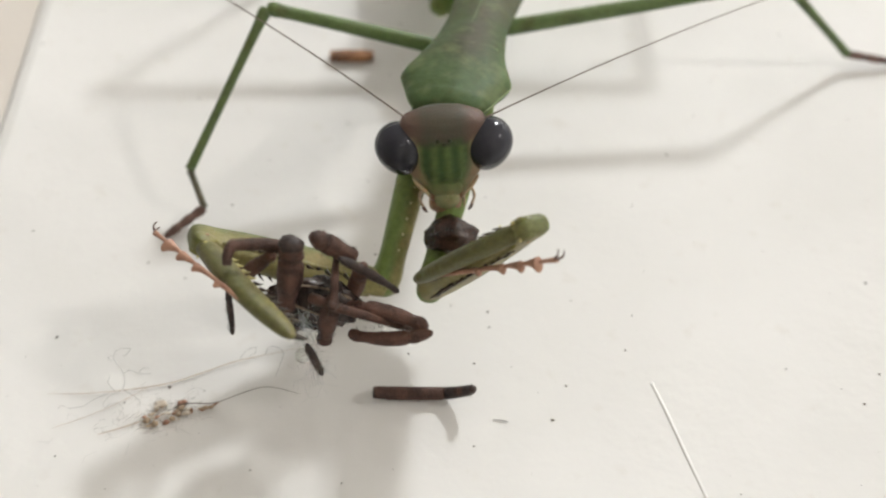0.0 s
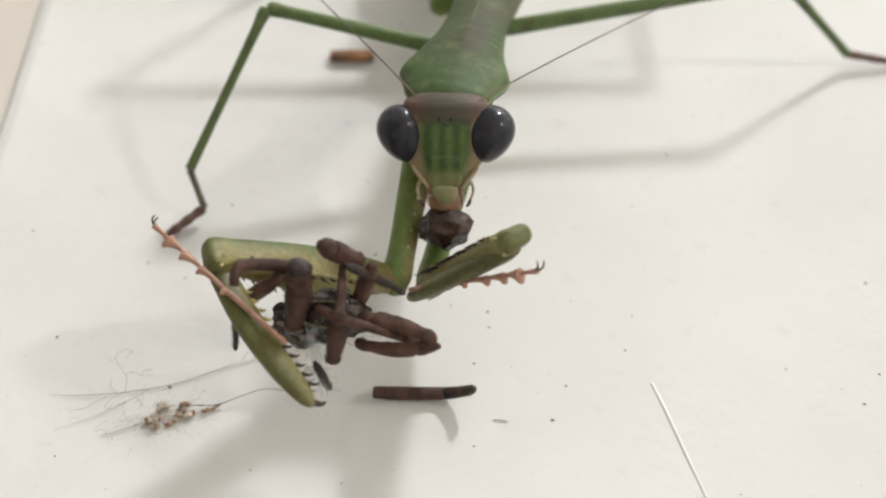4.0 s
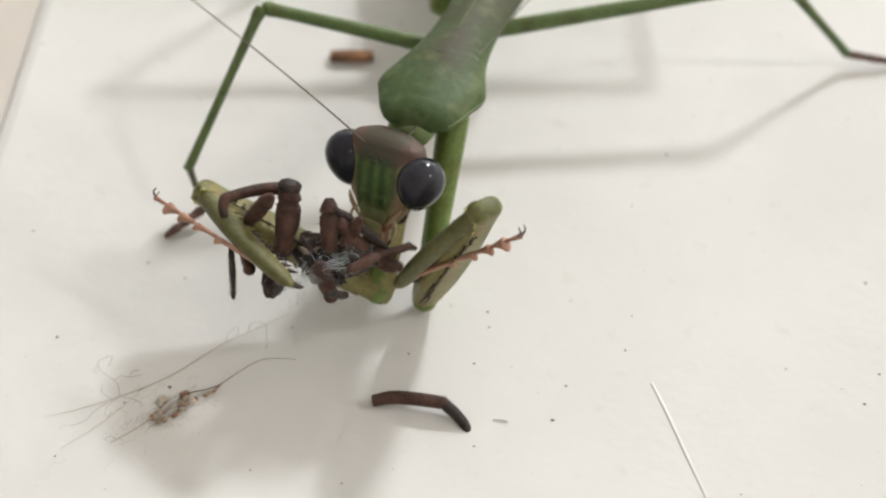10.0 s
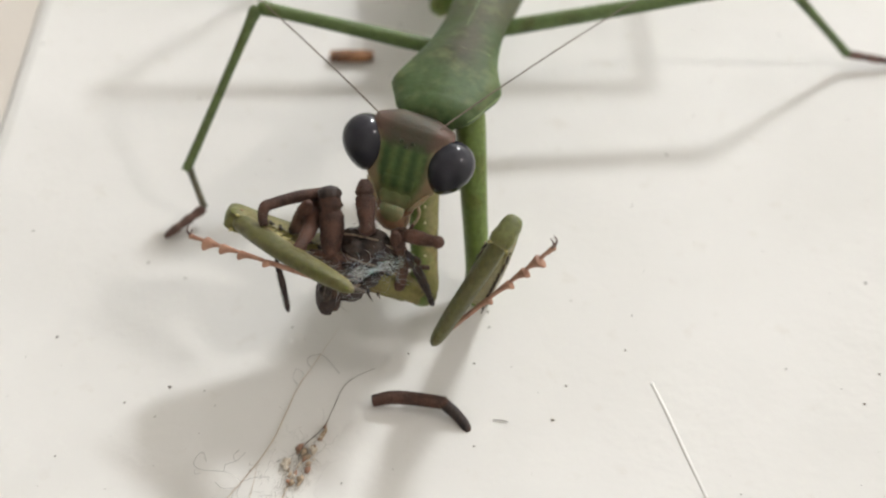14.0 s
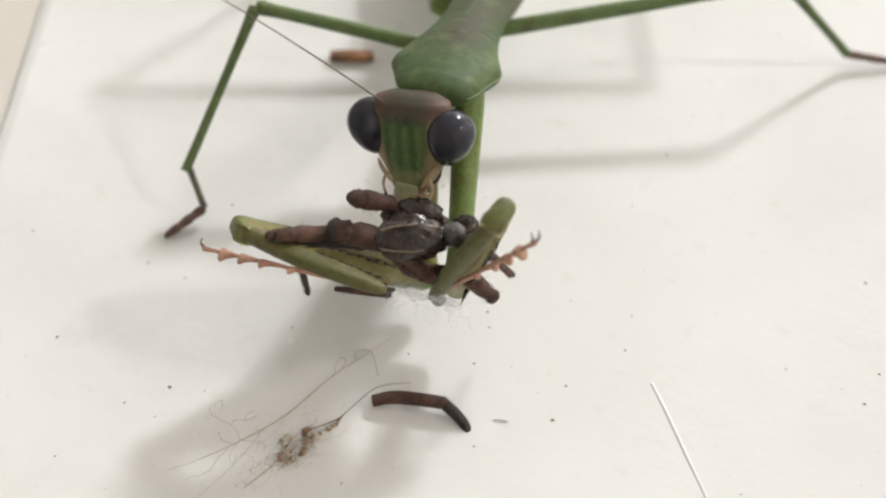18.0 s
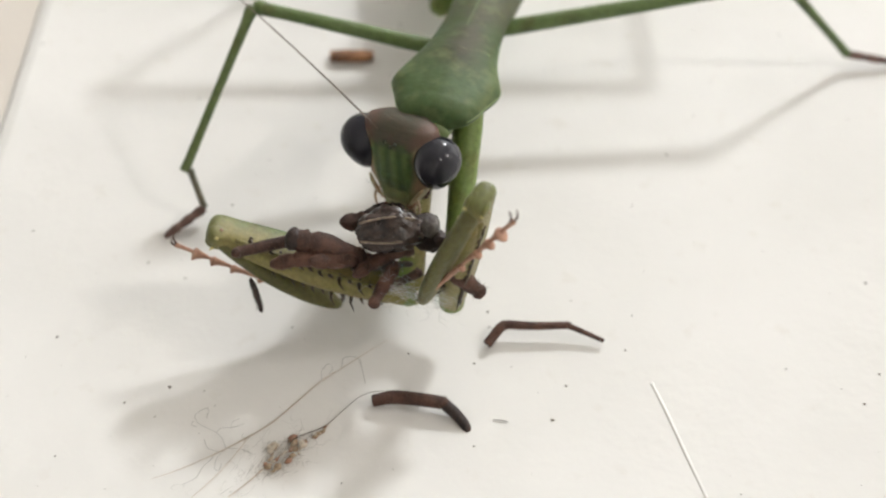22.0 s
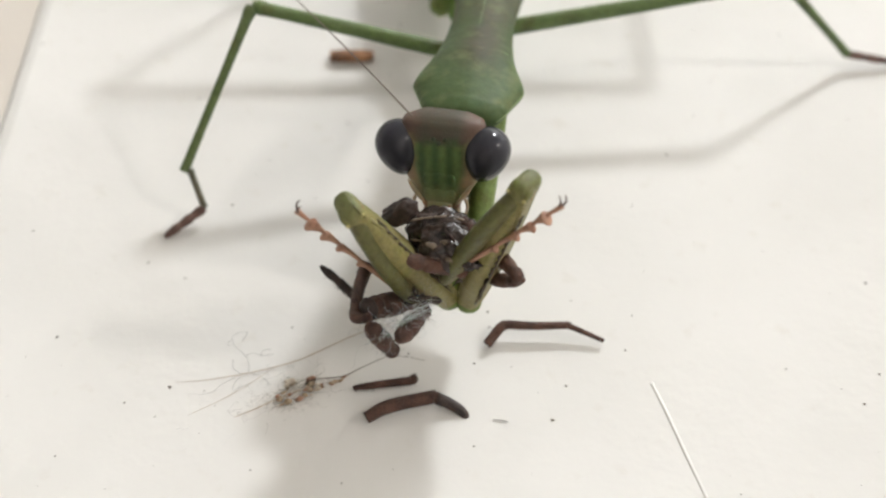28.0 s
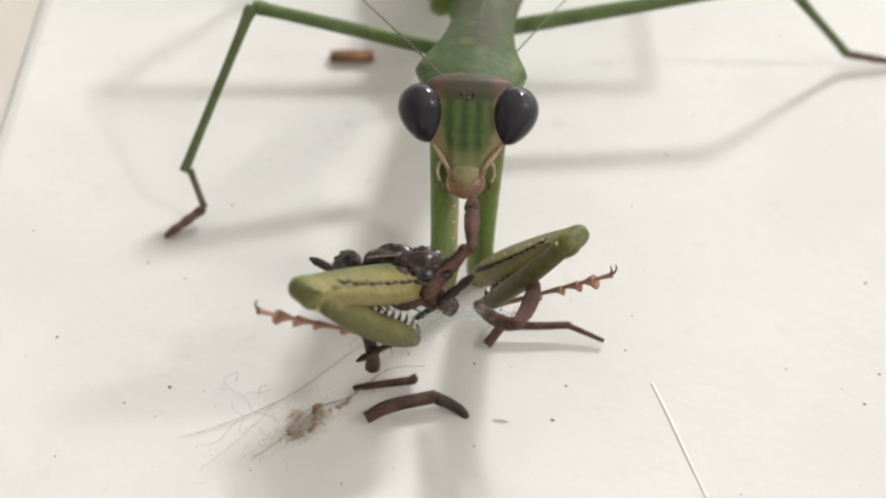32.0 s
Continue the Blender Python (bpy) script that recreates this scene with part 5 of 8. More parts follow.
    key(moving["femur_l"], [
        (0, -5.74, -25.8, 2.95, -78.74, -32.01, -168.5), (1, -5.73, -25.79, 2.82, -79.4, -32.21, -165.59), (2, -5.44, -25.8, 2.94, -79.36, -32.39, -161.84),
        (3, -5.41, -25.9, 3.11, -78.93, -31.23, -162.21), (4.5, -4.69, -27.15, 5.33, -121.4, -33.3, -153.83), (6, -3.96, -28.4, 7.55, -163.49, -30.05, -146.05),
        (7, -3.8, -28.38, 7.59, -163.28, -30.13, -145.36), (8, -3.68, -28.38, 7.63, -163.52, -29.87, -145.07), (9, -3.59, -28.4, 7.62, -164.13, -30.41, -145.18),
        (9.5, -3.59, -28.4, 7.62, -164.13, -30.41, -145.18), (9.8, -3.59, -28.4, 7.62, -164.13, -30.41, -145.18), (9.9, -4.8, -27.47, 5.37, -109.04, -37.9, -176.72),
        (10, -6, -26.53, 3.12, -59.41, -21.46, 158.4), (11, -5.7, -26.37, 3.06, -80.3, -22.91, 170.89), (12, -5.88, -26.29, 3.01, -68.58, -24.09, 174.32),
        (13, -4.94, -26.44, 3.03, -73.41, -25.96, 170.87), (14, -3.2, -26.73, 3.13, -63.37, -24.93, 171.36), (16.5, -3.46, -26.98, 4.22, -41.08, -26.34, 165.25),
        (17, -2.51, -25.45, 2.37, -49.72, -27.68, 176.84), (17.3, -2.51, -25.45, 2.37, -49.72, -27.68, 176.84), (17.6, -3.25, -24.98, 2.7, -67.36, -31.39, -170.43),
        (18, -3.25, -24.98, 2.7, -67.36, -31.39, -170.43), (19, -3.53, -25.5, 3.43, -95.89, -27.32, -175.83), (20, -3.12, -25.22, 3.54, -93.18, -28.29, -176.3),
        (21, -4.55, -25.55, 3.13, -81.97, -22.3, 179.13), (22, -4.15, -26.33, 2.68, -91.91, -23.94, 176.19), (23, -3.61, -24.92, 1.31, -77.25, -25.3, 179.14),
        (23.6, -3.61, -24.92, 1.31, -77.25, -25.3, 179.14), (24, -3.34, -25.33, 1.68, -99.74, -38.84, 157.99), (24.5, -2.03, -27.87, 5.96, -88.65, -47.94, -154.06),
        (25, -2.75, -28.24, 6.83, -168.18, -42.17, -140.57), (25.5, -0.33, -20.76, 0.16, -120.65, -33.08, -149.01), (27.5, -1.44, -26.93, 3.13, -91.92, -61.36, -153.69),
        (28, -1.61, -27.03, 3.13, -91.91, -60.61, -153.51), (29, -1.8, -26.95, 3.31, -85.29, -49.62, -150.14), (30, -1.63, -27.46, 3.96, -84.33, -49.26, -150.99),
        (31, -1.62, -26.75, 3.64, -81.44, -50.35, -156.56), (32, -1.97, -28.22, 6.49, -84.48, -36.14, -134.07),
    ])
    key(moving["femur_r"], [
        (0, -2.91, -26.81, 3.6, 66.97, -55.66, -37.21), (1, -2.94, -26.84, 3.52, 68.42, -59.92, -39.41), (2, -2.88, -26.77, 3.65, 79.17, -65.1, -42.5),
        (3, -3.19, -26.73, 3.75, 78.65, -56.29, -46.64), (6, -1.93, -22.16, 0.39, 105.58, -51.79, -54.98), (7, -1.72, -21.95, 0.33, 107.94, -52.44, -56.37),
        (8, -1.62, -21.7, 0.26, 114.56, -54.13, -57.62), (9, -1.58, -21.54, 0.16, 115.31, -53.83, -57.22), (9.5, -1.58, -21.54, 0.16, 115.31, -53.83, -57.22),
        (9.8, -1.58, -21.54, 0.16, 115.31, -53.83, -57.22), (10, -3.24, -25.28, 0.9, 76.59, -67.62, -41.62), (11, -2.24, -25.08, 0.89, 94.76, -64.61, -47.29),
        (12, -1.27, -24.65, 0.53, 113.75, -61.85, -61.38), (13, -0.8, -24.59, 0.55, 116.14, -62.9, -60.42), (14, 0.4, -24.56, 0.45, 135.76, -66.01, -75.66),
        (16.5, 1.52, -27.36, 4.08, 166.16, -75.01, -92.84), (17, 1.58, -27.35, 4.06, 165.25, -73.58, -93.07), (17.3, 1.58, -27.35, 4.06, 165.25, -73.58, -93.07),
        (17.6, -1.11, -26.99, 4.23, 124.52, -65.42, -66.17), (18, -1.11, -26.99, 4.23, 124.52, -65.42, -66.17), (19, -0.35, -26.92, 4.31, 133.14, -74.98, -73.34),
        (20, 0.35, -26.85, 4.68, 145.58, -70.24, -78.58), (21, -1.78, -26.99, 4.11, 125.99, -72.7, -61.47), (22, -1.46, -27.29, 3.12, 126.07, -74.72, -62.3),
        (23, -1.55, -26.62, 2.45, 94.65, -65.72, -44.9), (23.6, -1.55, -26.62, 2.45, 94.65, -65.72, -44.9), (24, -1.41, -27.06, 3, 72.54, -61.31, -27.22),
        (24.5, 1.11, -24.52, 1.33, 112.87, -59.7, -57.58), (25, 1.76, -23.64, 0.64, 127.42, -52.47, -68.09), (25.5, 1.85, -22.67, 0.54, 93.08, -41.23, -71.15),
        (27.5, -0.21, -27.3, 3.19, 89, -72.07, -34.94), (28, -0.37, -27.27, 3.11, 88.7, -73.99, -33.05), (29, -0.64, -26.17, 2.26, 95.95, -72.85, -39.03),
        (30, -0.62, -24.51, 0.82, 90.75, -61.15, -44.08), (31, -0.13, -27.18, 3.83, 86.65, -67.36, -34.84), (32, 0.44, -22.84, 0.61, 97.26, -51.74, -49.45),
    ])
    key(moving["tibia_l"], [
        (0, -16.25, -28.49, 9.85, -126.29, -6.9, -52.61), (1, -16.07, -29, 9.75, -125.85, -7.33, -53.11), (2, -15.53, -29.67, 9.91, -125.81, -8.7, -53.41),
        (3, -15.65, -29.76, 9.87, -125.28, -10.3, -53.23), (4.5, -14.49, -32.32, 11.69, -102.22, 38.58, -46.38), (6, -13.32, -34.89, 13.52, -16.53, 66.83, 28.74),
        (7, -13.07, -34.98, 13.58, -17.35, 66.58, 28.93), (8, -12.94, -35.04, 13.57, -17.02, 66.18, 29.23), (9, -12.82, -35.01, 13.67, -18.16, 66.13, 27.48),
        (9.5, -12.82, -35.01, 13.67, -18.16, 66.13, 27.48), (9.8, -12.82, -35.01, 13.67, -18.16, 66.13, 27.48), (9.9, -15.01, -28.81, 10.88, -103.96, 42.44, -45.07),
        (10, -17.2, -22.61, 8.09, -129.71, -2.15, -52.08), (11, -17.44, -25.03, 8.15, -112.28, -2.59, -48.8), (12, -17.52, -25.65, 8.44, -121.63, -8.46, -50.45),
        (13, -16.36, -25.13, 8.8, -119.4, -3.27, -52.77), (14, -14.69, -25.48, 8.77, -125.05, -6.16, -41.75), (16.5, -14.52, -24.44, 10.29, -145.25, -5.29, -39.1),
        (17, -13.73, -25.25, 8.66, -136.81, -14.92, -45.03), (17.3, -13.73, -25.25, 8.66, -136.81, -14.92, -45.03), (17.6, -13.87, -27.28, 9.57, -126.46, -3.77, -31),
        (18, -13.87, -27.28, 9.57, -126.46, -3.77, -31), (19, -14.9, -26.88, 9.28, -84.55, 30.9, -0.61), (20, -14.39, -26.5, 9.6, -89.61, 29.66, -6.01),
        (21, -16.42, -25.91, 8.08, -108.2, -2.54, -38.55), (22, -15.91, -26.1, 7.88, -81.87, 44.3, 1.12), (23, -15.17, -25.28, 6.91, -113.49, -6.3, -43.68),
        (23.6, -15.17, -25.28, 6.91, -113.49, -6.3, -43.68), (24, -12.55, -22.04, 10.02, -131.31, 12.8, -54.21), (24.5, -9.53, -32.13, 15.51, -65.06, 61.42, 8.29),
        (25, -10.32, -34.61, 15.05, -17.29, 57.28, 30.28), (25.25, -9.88, -30.7, 11, -98.98, 47.01, -48.49), (25.5, -9.45, -26.79, 6.94, -125.04, 4.56, -70.73),
        (26.5, -8.09, -28.47, 10.67, -122.4, 41.71, -48.4), (27.5, -6.73, -30.16, 14.39, -73.95, 69.57, 14.71), (28, -7.03, -30.34, 14.32, -68.67, 68.22, 19.52),
        (29, -8.71, -31.55, 13.12, -69.54, 58.24, 20.04), (30, -8.66, -31.98, 13.74, -65.63, 58.57, 19.8), (31, -8.87, -30.49, 13.59, -72.71, 58.31, 13.94),
        (32, -8.77, -36.04, 14.11, -64.74, 51.78, 29.63),
    ])
    key(moving["tibia_r"], [
        (0, 2.42, -31.49, 14.34, 124.64, 47.74, 156.72), (1, 1.58, -31.21, 14.74, 125.56, 53.72, 156.91), (2, 0.67, -30.76, 15.35, 119.78, 58.82, 158.3),
        (3, 1.25, -32.22, 14.5, 119.56, 49.16, 155.53), (6, 2.26, -29.07, 10.4, 100.94, 52.67, 159.7), (7, 2.25, -28.88, 10.42, 100.92, 53.9, 161.07),
        (8, 2.09, -28.48, 10.54, 97.57, 58.03, 162.38), (9, 2.21, -28.35, 10.39, 95.39, 58.03, 161.44), (9.5, 2.21, -28.35, 10.39, 95.39, 58.03, 161.44),
        (9.8, 2.21, -28.35, 10.39, 95.39, 58.03, 161.44), (10, -0.03, -28.85, 12.83, 124.4, 58.16, 160.95), (11, 1.12, -29.53, 12.48, 118.17, 57.92, 169.66),
        (12, 1.29, -30.38, 11.75, 109.5, 59.19, 168.74), (13, 1.77, -30.11, 11.88, 111.04, 61.16, 173.66), (14, 1.41, -30.06, 12.03, 122.74, 65.58, -170.9),
        (16.5, 1.2, -31.19, 16.36, 138.11, 69.6, -163.59), (17, 1.22, -31.48, 16.24, 133.83, 70.15, -171.73), (17.3, 1.22, -31.48, 16.24, 133.83, 70.15, -171.73),
        (17.6, 0.75, -32.32, 15.79, 98.79, 65.65, 147.28), (18, 0.75, -32.32, 15.79, 98.79, 65.65, 147.28), (19, 0.32, -30.57, 16.62, 117.12, 70.16, 153.86),
        (20, 0.99, -31.59, 16.62, 88.48, 72.28, 143.59), (21, -0.2, -30.83, 16.28, 107.59, 69.06, 160.78), (22, -0.14, -30.77, 15.43, 115.37, 70.57, 164.6),
        (23, 1.83, -30.77, 14.15, 110.26, 60.79, 146.08), (23.6, 1.83, -30.77, 14.15, 110.26, 60.79, 146.08), (24, 3.7, -30.28, 14.35, 110.58, 58.37, 156.26),
        (24.5, 4.26, -30.42, 12.32, 98.78, 61.79, 158.57), (25, 4.37, -31.31, 10.63, 79.82, 60.14, 144.62), (25.25, 4.42, -31.66, 9.81, 125.65, 19.71, -151.46),
        (25.5, 4.46, -32.01, 8.99, 121.37, -31.89, -119.29), (26.5, 3.59, -31.01, 12.2, 143.3, 13.13, -155.58), (27.5, 2.71, -30.01, 15.42, 130.57, 61.96, 163.5),
        (28, 2.29, -29.66, 15.46, 134.35, 63.12, 168.76), (29, 2, -29.02, 14.53, 125.56, 63.87, 168.78), (30, 3.46, -29.22, 12.07, 109.02, 57.21, 154.53),
        (31, 3.59, -30.44, 15.7, 127.08, 59.22, 165.08), (32, 5.24, -29.28, 10.65, 90.27, 57.45, 158.94),
    ])
    key(moving["tarsus_l"], [
        (0, -11.01, -35.81, 11.15, 77.65, 1.27, 137.17), (1, -10.9, -36.37, 11.12, 87.48, 2.79, 137.51), (2, -10.41, -37.04, 11.49, 79.3, 7.75, 138.23),
        (3, -10.54, -37.07, 11.69, 81.88, 8.2, 138.11), (4.5, -10.47, -35.24, 8.36, 56.77, -31.74, 145.59), (6, -10.4, -33.4, 5.03, -0.72, -58.56, -168.87),
        (7, -10.12, -33.47, 5.1, -1.2, -58.67, -166.22), (8, -9.95, -33.48, 5.11, 2.55, -58.34, -165.89), (9, -9.78, -33.54, 5.21, -2.36, -58.49, -168.36),
        (9.5, -9.78, -33.54, 5.21, -2.36, -58.49, -168.36), (9.8, -9.78, -33.54, 5.21, -2.36, -58.49, -168.36), (9.9, -10.8, -31.74, 6.93, 50.03, -34.25, 149.7),
        (10, -11.83, -29.94, 8.65, 73.38, 1.54, 140.78), (11, -11.7, -32.08, 8.69, 52.91, 2.68, 143.32), (12, -12.04, -32.75, 9.96, 56.12, 9.46, 140.76),
        (13, -11.12, -32.54, 9.49, 72.32, 4.91, 139.14), (14, -8.16, -31.71, 9.95, 67.49, 7.95, 150.96), (16.5, -7.64, -30.29, 11.42, 37.58, 13.25, 150.26),
        (17, -7.73, -31.59, 11.24, 66.56, 18.8, 148.3), (17.3, -7.73, -31.59, 11.24, 66.56, 18.8, 148.3), (17.6, -6.24, -32.19, 10.38, 88.35, 5.03, 159.5),
        (18, -6.24, -32.19, 10.38, 88.35, 5.03, 159.5), (19, -7.13, -27.31, 4.58, 83.94, -18.48, 176.73), (20, -6.57, -27.67, 5.1, 84.37, -19.04, 174.49),
        (21, -9.52, -31.84, 8.59, 85.8, 0.8, 152.33), (22, -9.43, -26.32, 1.49, 87.23, -28.71, 175.57), (23, -8.86, -31.75, 8.05, 87.24, 5.53, 147.6),
        (23.6, -8.86, -31.75, 8.05, 87.24, 5.53, 147.6), (24, -7.54, -29.43, 8.23, 112.36, -14.78, 139.16), (24.25, -6.42, -30.63, 7.84, 67.5, -37.38, 146.12),
        (24.5, -5.3, -31.84, 7.45, 5.9, -46.09, 175.51), (25, -6.26, -32.36, 7.21, -22.71, -51.35, -163.15), (25.25, -6.49, -33.91, 6.82, 38.05, -41.19, 141.74),
        (25.5, -6.72, -35.45, 6.42, 66.88, -7.93, 120), (27.5, -3.66, -29.7, 5.83, 8.72, -55.86, -179.87), (28, -3.85, -29.56, 5.82, 6.2, -54.13, -173.91),
        (29, -4.2, -30.25, 5.32, 0.08, -44.15, -167.78), (30, -4.2, -30.72, 5.9, -1.82, -45.08, -170.22), (31, -4.23, -29.68, 5.79, -0.84, -43.5, -174.46),
        (32, -3.82, -33.59, 6.87, -3.5, -38.07, -159.64),
    ])
    key(moving["tarsus_r"], [
        (0, -3.45, -29.28, 7.74, -50.81, -36.13, -28.64), (1, -3.64, -29.29, 7.53, -40.39, -41.47, -28.44), (2, -3.96, -29.25, 7.65, -38.5, -46.62, -25.57),
        (3, -4.41, -29.97, 7.73, -44.65, -37.84, -31.95), (6, -3.09, -27.45, 3.2, -22.04, -40.06, -22.39), (7, -2.98, -27.45, 3.1, -21.11, -40.46, -19.03),
        (8, -2.65, -27.34, 2.84, -19.42, -45.07, -17.7), (9, -2.5, -27.14, 2.69, -18.43, -44.97, -17.76), (9.5, -2.5, -27.14, 2.69, -18.43, -44.97, -17.76),
        (9.8, -2.5, -27.14, 2.69, -18.43, -44.97, -17.76), (10, -4.82, -27.5, 5.2, -27.61, -43.5, -21.3), (11, -3.82, -28.94, 4.86, -39.16, -41.6, -10.34),
        (12, -3.45, -29.78, 4, -29.23, -43.27, -9.17), (13, -2.74, -29.93, 3.97, -35.71, -45.62, -6.95), (14, -2.43, -30.98, 3.82, -40.43, -51.02, 1.59),
        (16.5, -2.01, -32.38, 7.92, -55.13, -55.54, 5.59), (17, -2.03, -32.21, 7.76, -49.5, -56.24, 1.58), (17.3, -2.03, -32.21, 7.76, -49.5, -56.24, 1.58),
        (17.6, -2.64, -30.56, 7.52, -30.88, -52.98, -32.49), (18, -2.64, -30.56, 7.52, -30.88, -52.98, -32.49), (19, -2.72, -29.43, 8.12, -28.51, -57.52, -30.58),
        (20, -1.44, -30.23, 7.95, -23.92, -60.43, -33.12), (21, -3.47, -30.04, 7.82, -37.59, -56.59, -23.01), (22, -3.28, -30.24, 6.9, -42.22, -59.03, -24.55),
        (23, -2.12, -28.51, 6.26, -34.11, -46.89, -35.91), (23.6, -2.12, -28.51, 6.26, -34.11, -46.89, -35.91), (24, -0.89, -28.62, 6.67, -35.64, -45.27, -30.06),
        (24.5, 0.09, -29.16, 4.33, -30.57, -46.04, -22.61), (25, 0.52, -29, 2.71, -17.77, -47.07, -33.63), (25.25, 0.76, -33.9, 8.33, -58.63, -12.36, 17.29),
        (25.5, 0.99, -38.81, 13.95, -65.45, 35.92, 44.78), (26.5, -0.34, -33.9, 10.72, -69.53, -9.31, 16.58), (27.5, -1.66, -29, 7.49, -44.59, -49.69, -23.83),
        (28, -2.01, -29.06, 7.46, -44.88, -50.85, -17.49), (29, -2.17, -28.48, 6.45, -44.5, -51.49, -19.11), (30, -1.22, -27.36, 4.48, -28.52, -42.31, -24.55),
        (31, -1.16, -29.46, 7.99, -47.12, -46.02, -19.6), (32, 0.54, -27.85, 2.98, -34.34, -42.45, -25.08),
    ])
    key(moving["sp_arch"], [
        (0, -6.06, -6.1, 12.07, 47.08, 22.3, 38.09), (1, -6.06, -6.5, 12.05, 46.71, 21.72, 37.02), (2, -5.57, -7.12, 12.13, 46.99, 21.68, 37.75),
        (3, -5.76, -7.22, 12.16, 47.1, 22.25, 37.84), (6, -3.95, -10.2, 13.73, 46, 21.81, 34.36), (7, -3.73, -10.41, 13.93, 46.16, 21.99, 34.49),
        (8, -3.53, -10.43, 13.87, 45.98, 21.86, 34.27), (9, -3.4, -10.49, 13.95, 45.98, 21.88, 34.27), (9.5, -3.28, -10.75, 14.27, 46.08, 22.24, 34.64),
        (9.8, -3.28, -10.75, 14.27, 46.08, 22.24, 34.64), (10, -7.21, -0.16, 9.71, 35.5, 4.94, 37.69), (11, -7.51, -0.94, 8.92, 36.4, -14.9, 28.2),
        (12, -7.76, -2.26, 9.28, 35.6, -11.2, 31.6), (13, -6.46, -1.5, 9.21, 35.9, -12.8, 30.1), (14, -4.77, -0.72, 9.56, 35.94, -1.23, 33.4),
        (16.5, -4.81, -0.58, 10.99, 27.7, -12.8, 48.9), (17, -3.47, -1.61, 10.9, 29.11, -14.45, 43.47), (17.3, -3.47, -1.61, 10.9, 29.11, -14.45, 43.47),
        (17.45, -3.73, -2.53, 10.93, -8.4, 4.6, 39), (17.6, -4.07, -3.1, 11.26, -48.2, 13.23, 18.06), (18, -4.07, -3.1, 11.26, -48.2, 13.23, 18.06),
        (19, -4.89, -1.57, 9.57, -47.22, 8.05, 23.48), (20, -4.3, -1.35, 10.23, -47.29, 11.82, 22.63), (21, -5.85, -3.14, 10.45, -48.37, 8.17, 27.77),
        (22, -6.44, -2.22, 8.77, -48.53, 9.56, 26.14), (23, -4.8, -2.43, 9.1, -48.64, 9.97, 25.48), (23.6, -4.77, -2.49, 9.05, -48.6, 9.8, 25.7),
        (23.8, -3.54, -1.16, 9.41, -1.1, 15.6, 11.8), (24, -2.32, 0.16, 9.76, 47.5, 29.4, 6.7), (24.5, 0.07, -9.93, 15.8, 44.9, 18.9, 22.3),
        (24.75, 0.17, -8.47, 13.6, -0.4, 18.6, 21.2), (25, 0.14, -6.98, 11.42, -45.18, 19.68, 21.59), (25.5, 0.28, -12.16, 15, -44.7, 19.9, 21.8),
        (26.5, 2.43, -9.01, 11.29, -31.3, 10.5, 81.5), (27.5, 2.05, -5.82, 7.63, -33.79, 9.38, 96.91), (28, 1.72, -6, 7.42, -33.36, 8.08, 94.85),
        (29, 1.43, -6.98, 7.43, -12.11, 9.71, 99.5), (30, 1.2, -5.91, 5.8, -11.75, 8.37, 100.53), (31, 1.33, -6.81, 7.65, -11.72, 3.95, 101.33),
        (31.25, 0.92, -7.03, 7.71, 21.2, -9.5, 72.8), (31.5, 0.69, -7.16, 7.86, 47.6, 10.1, 46.3), (31.75, 0.45, -7.29, 8, 66.1, 38.3, 27.6),
        (32, 0.2, -7.42, 8.14, 80.26, 70.18, 12.96),
    ])
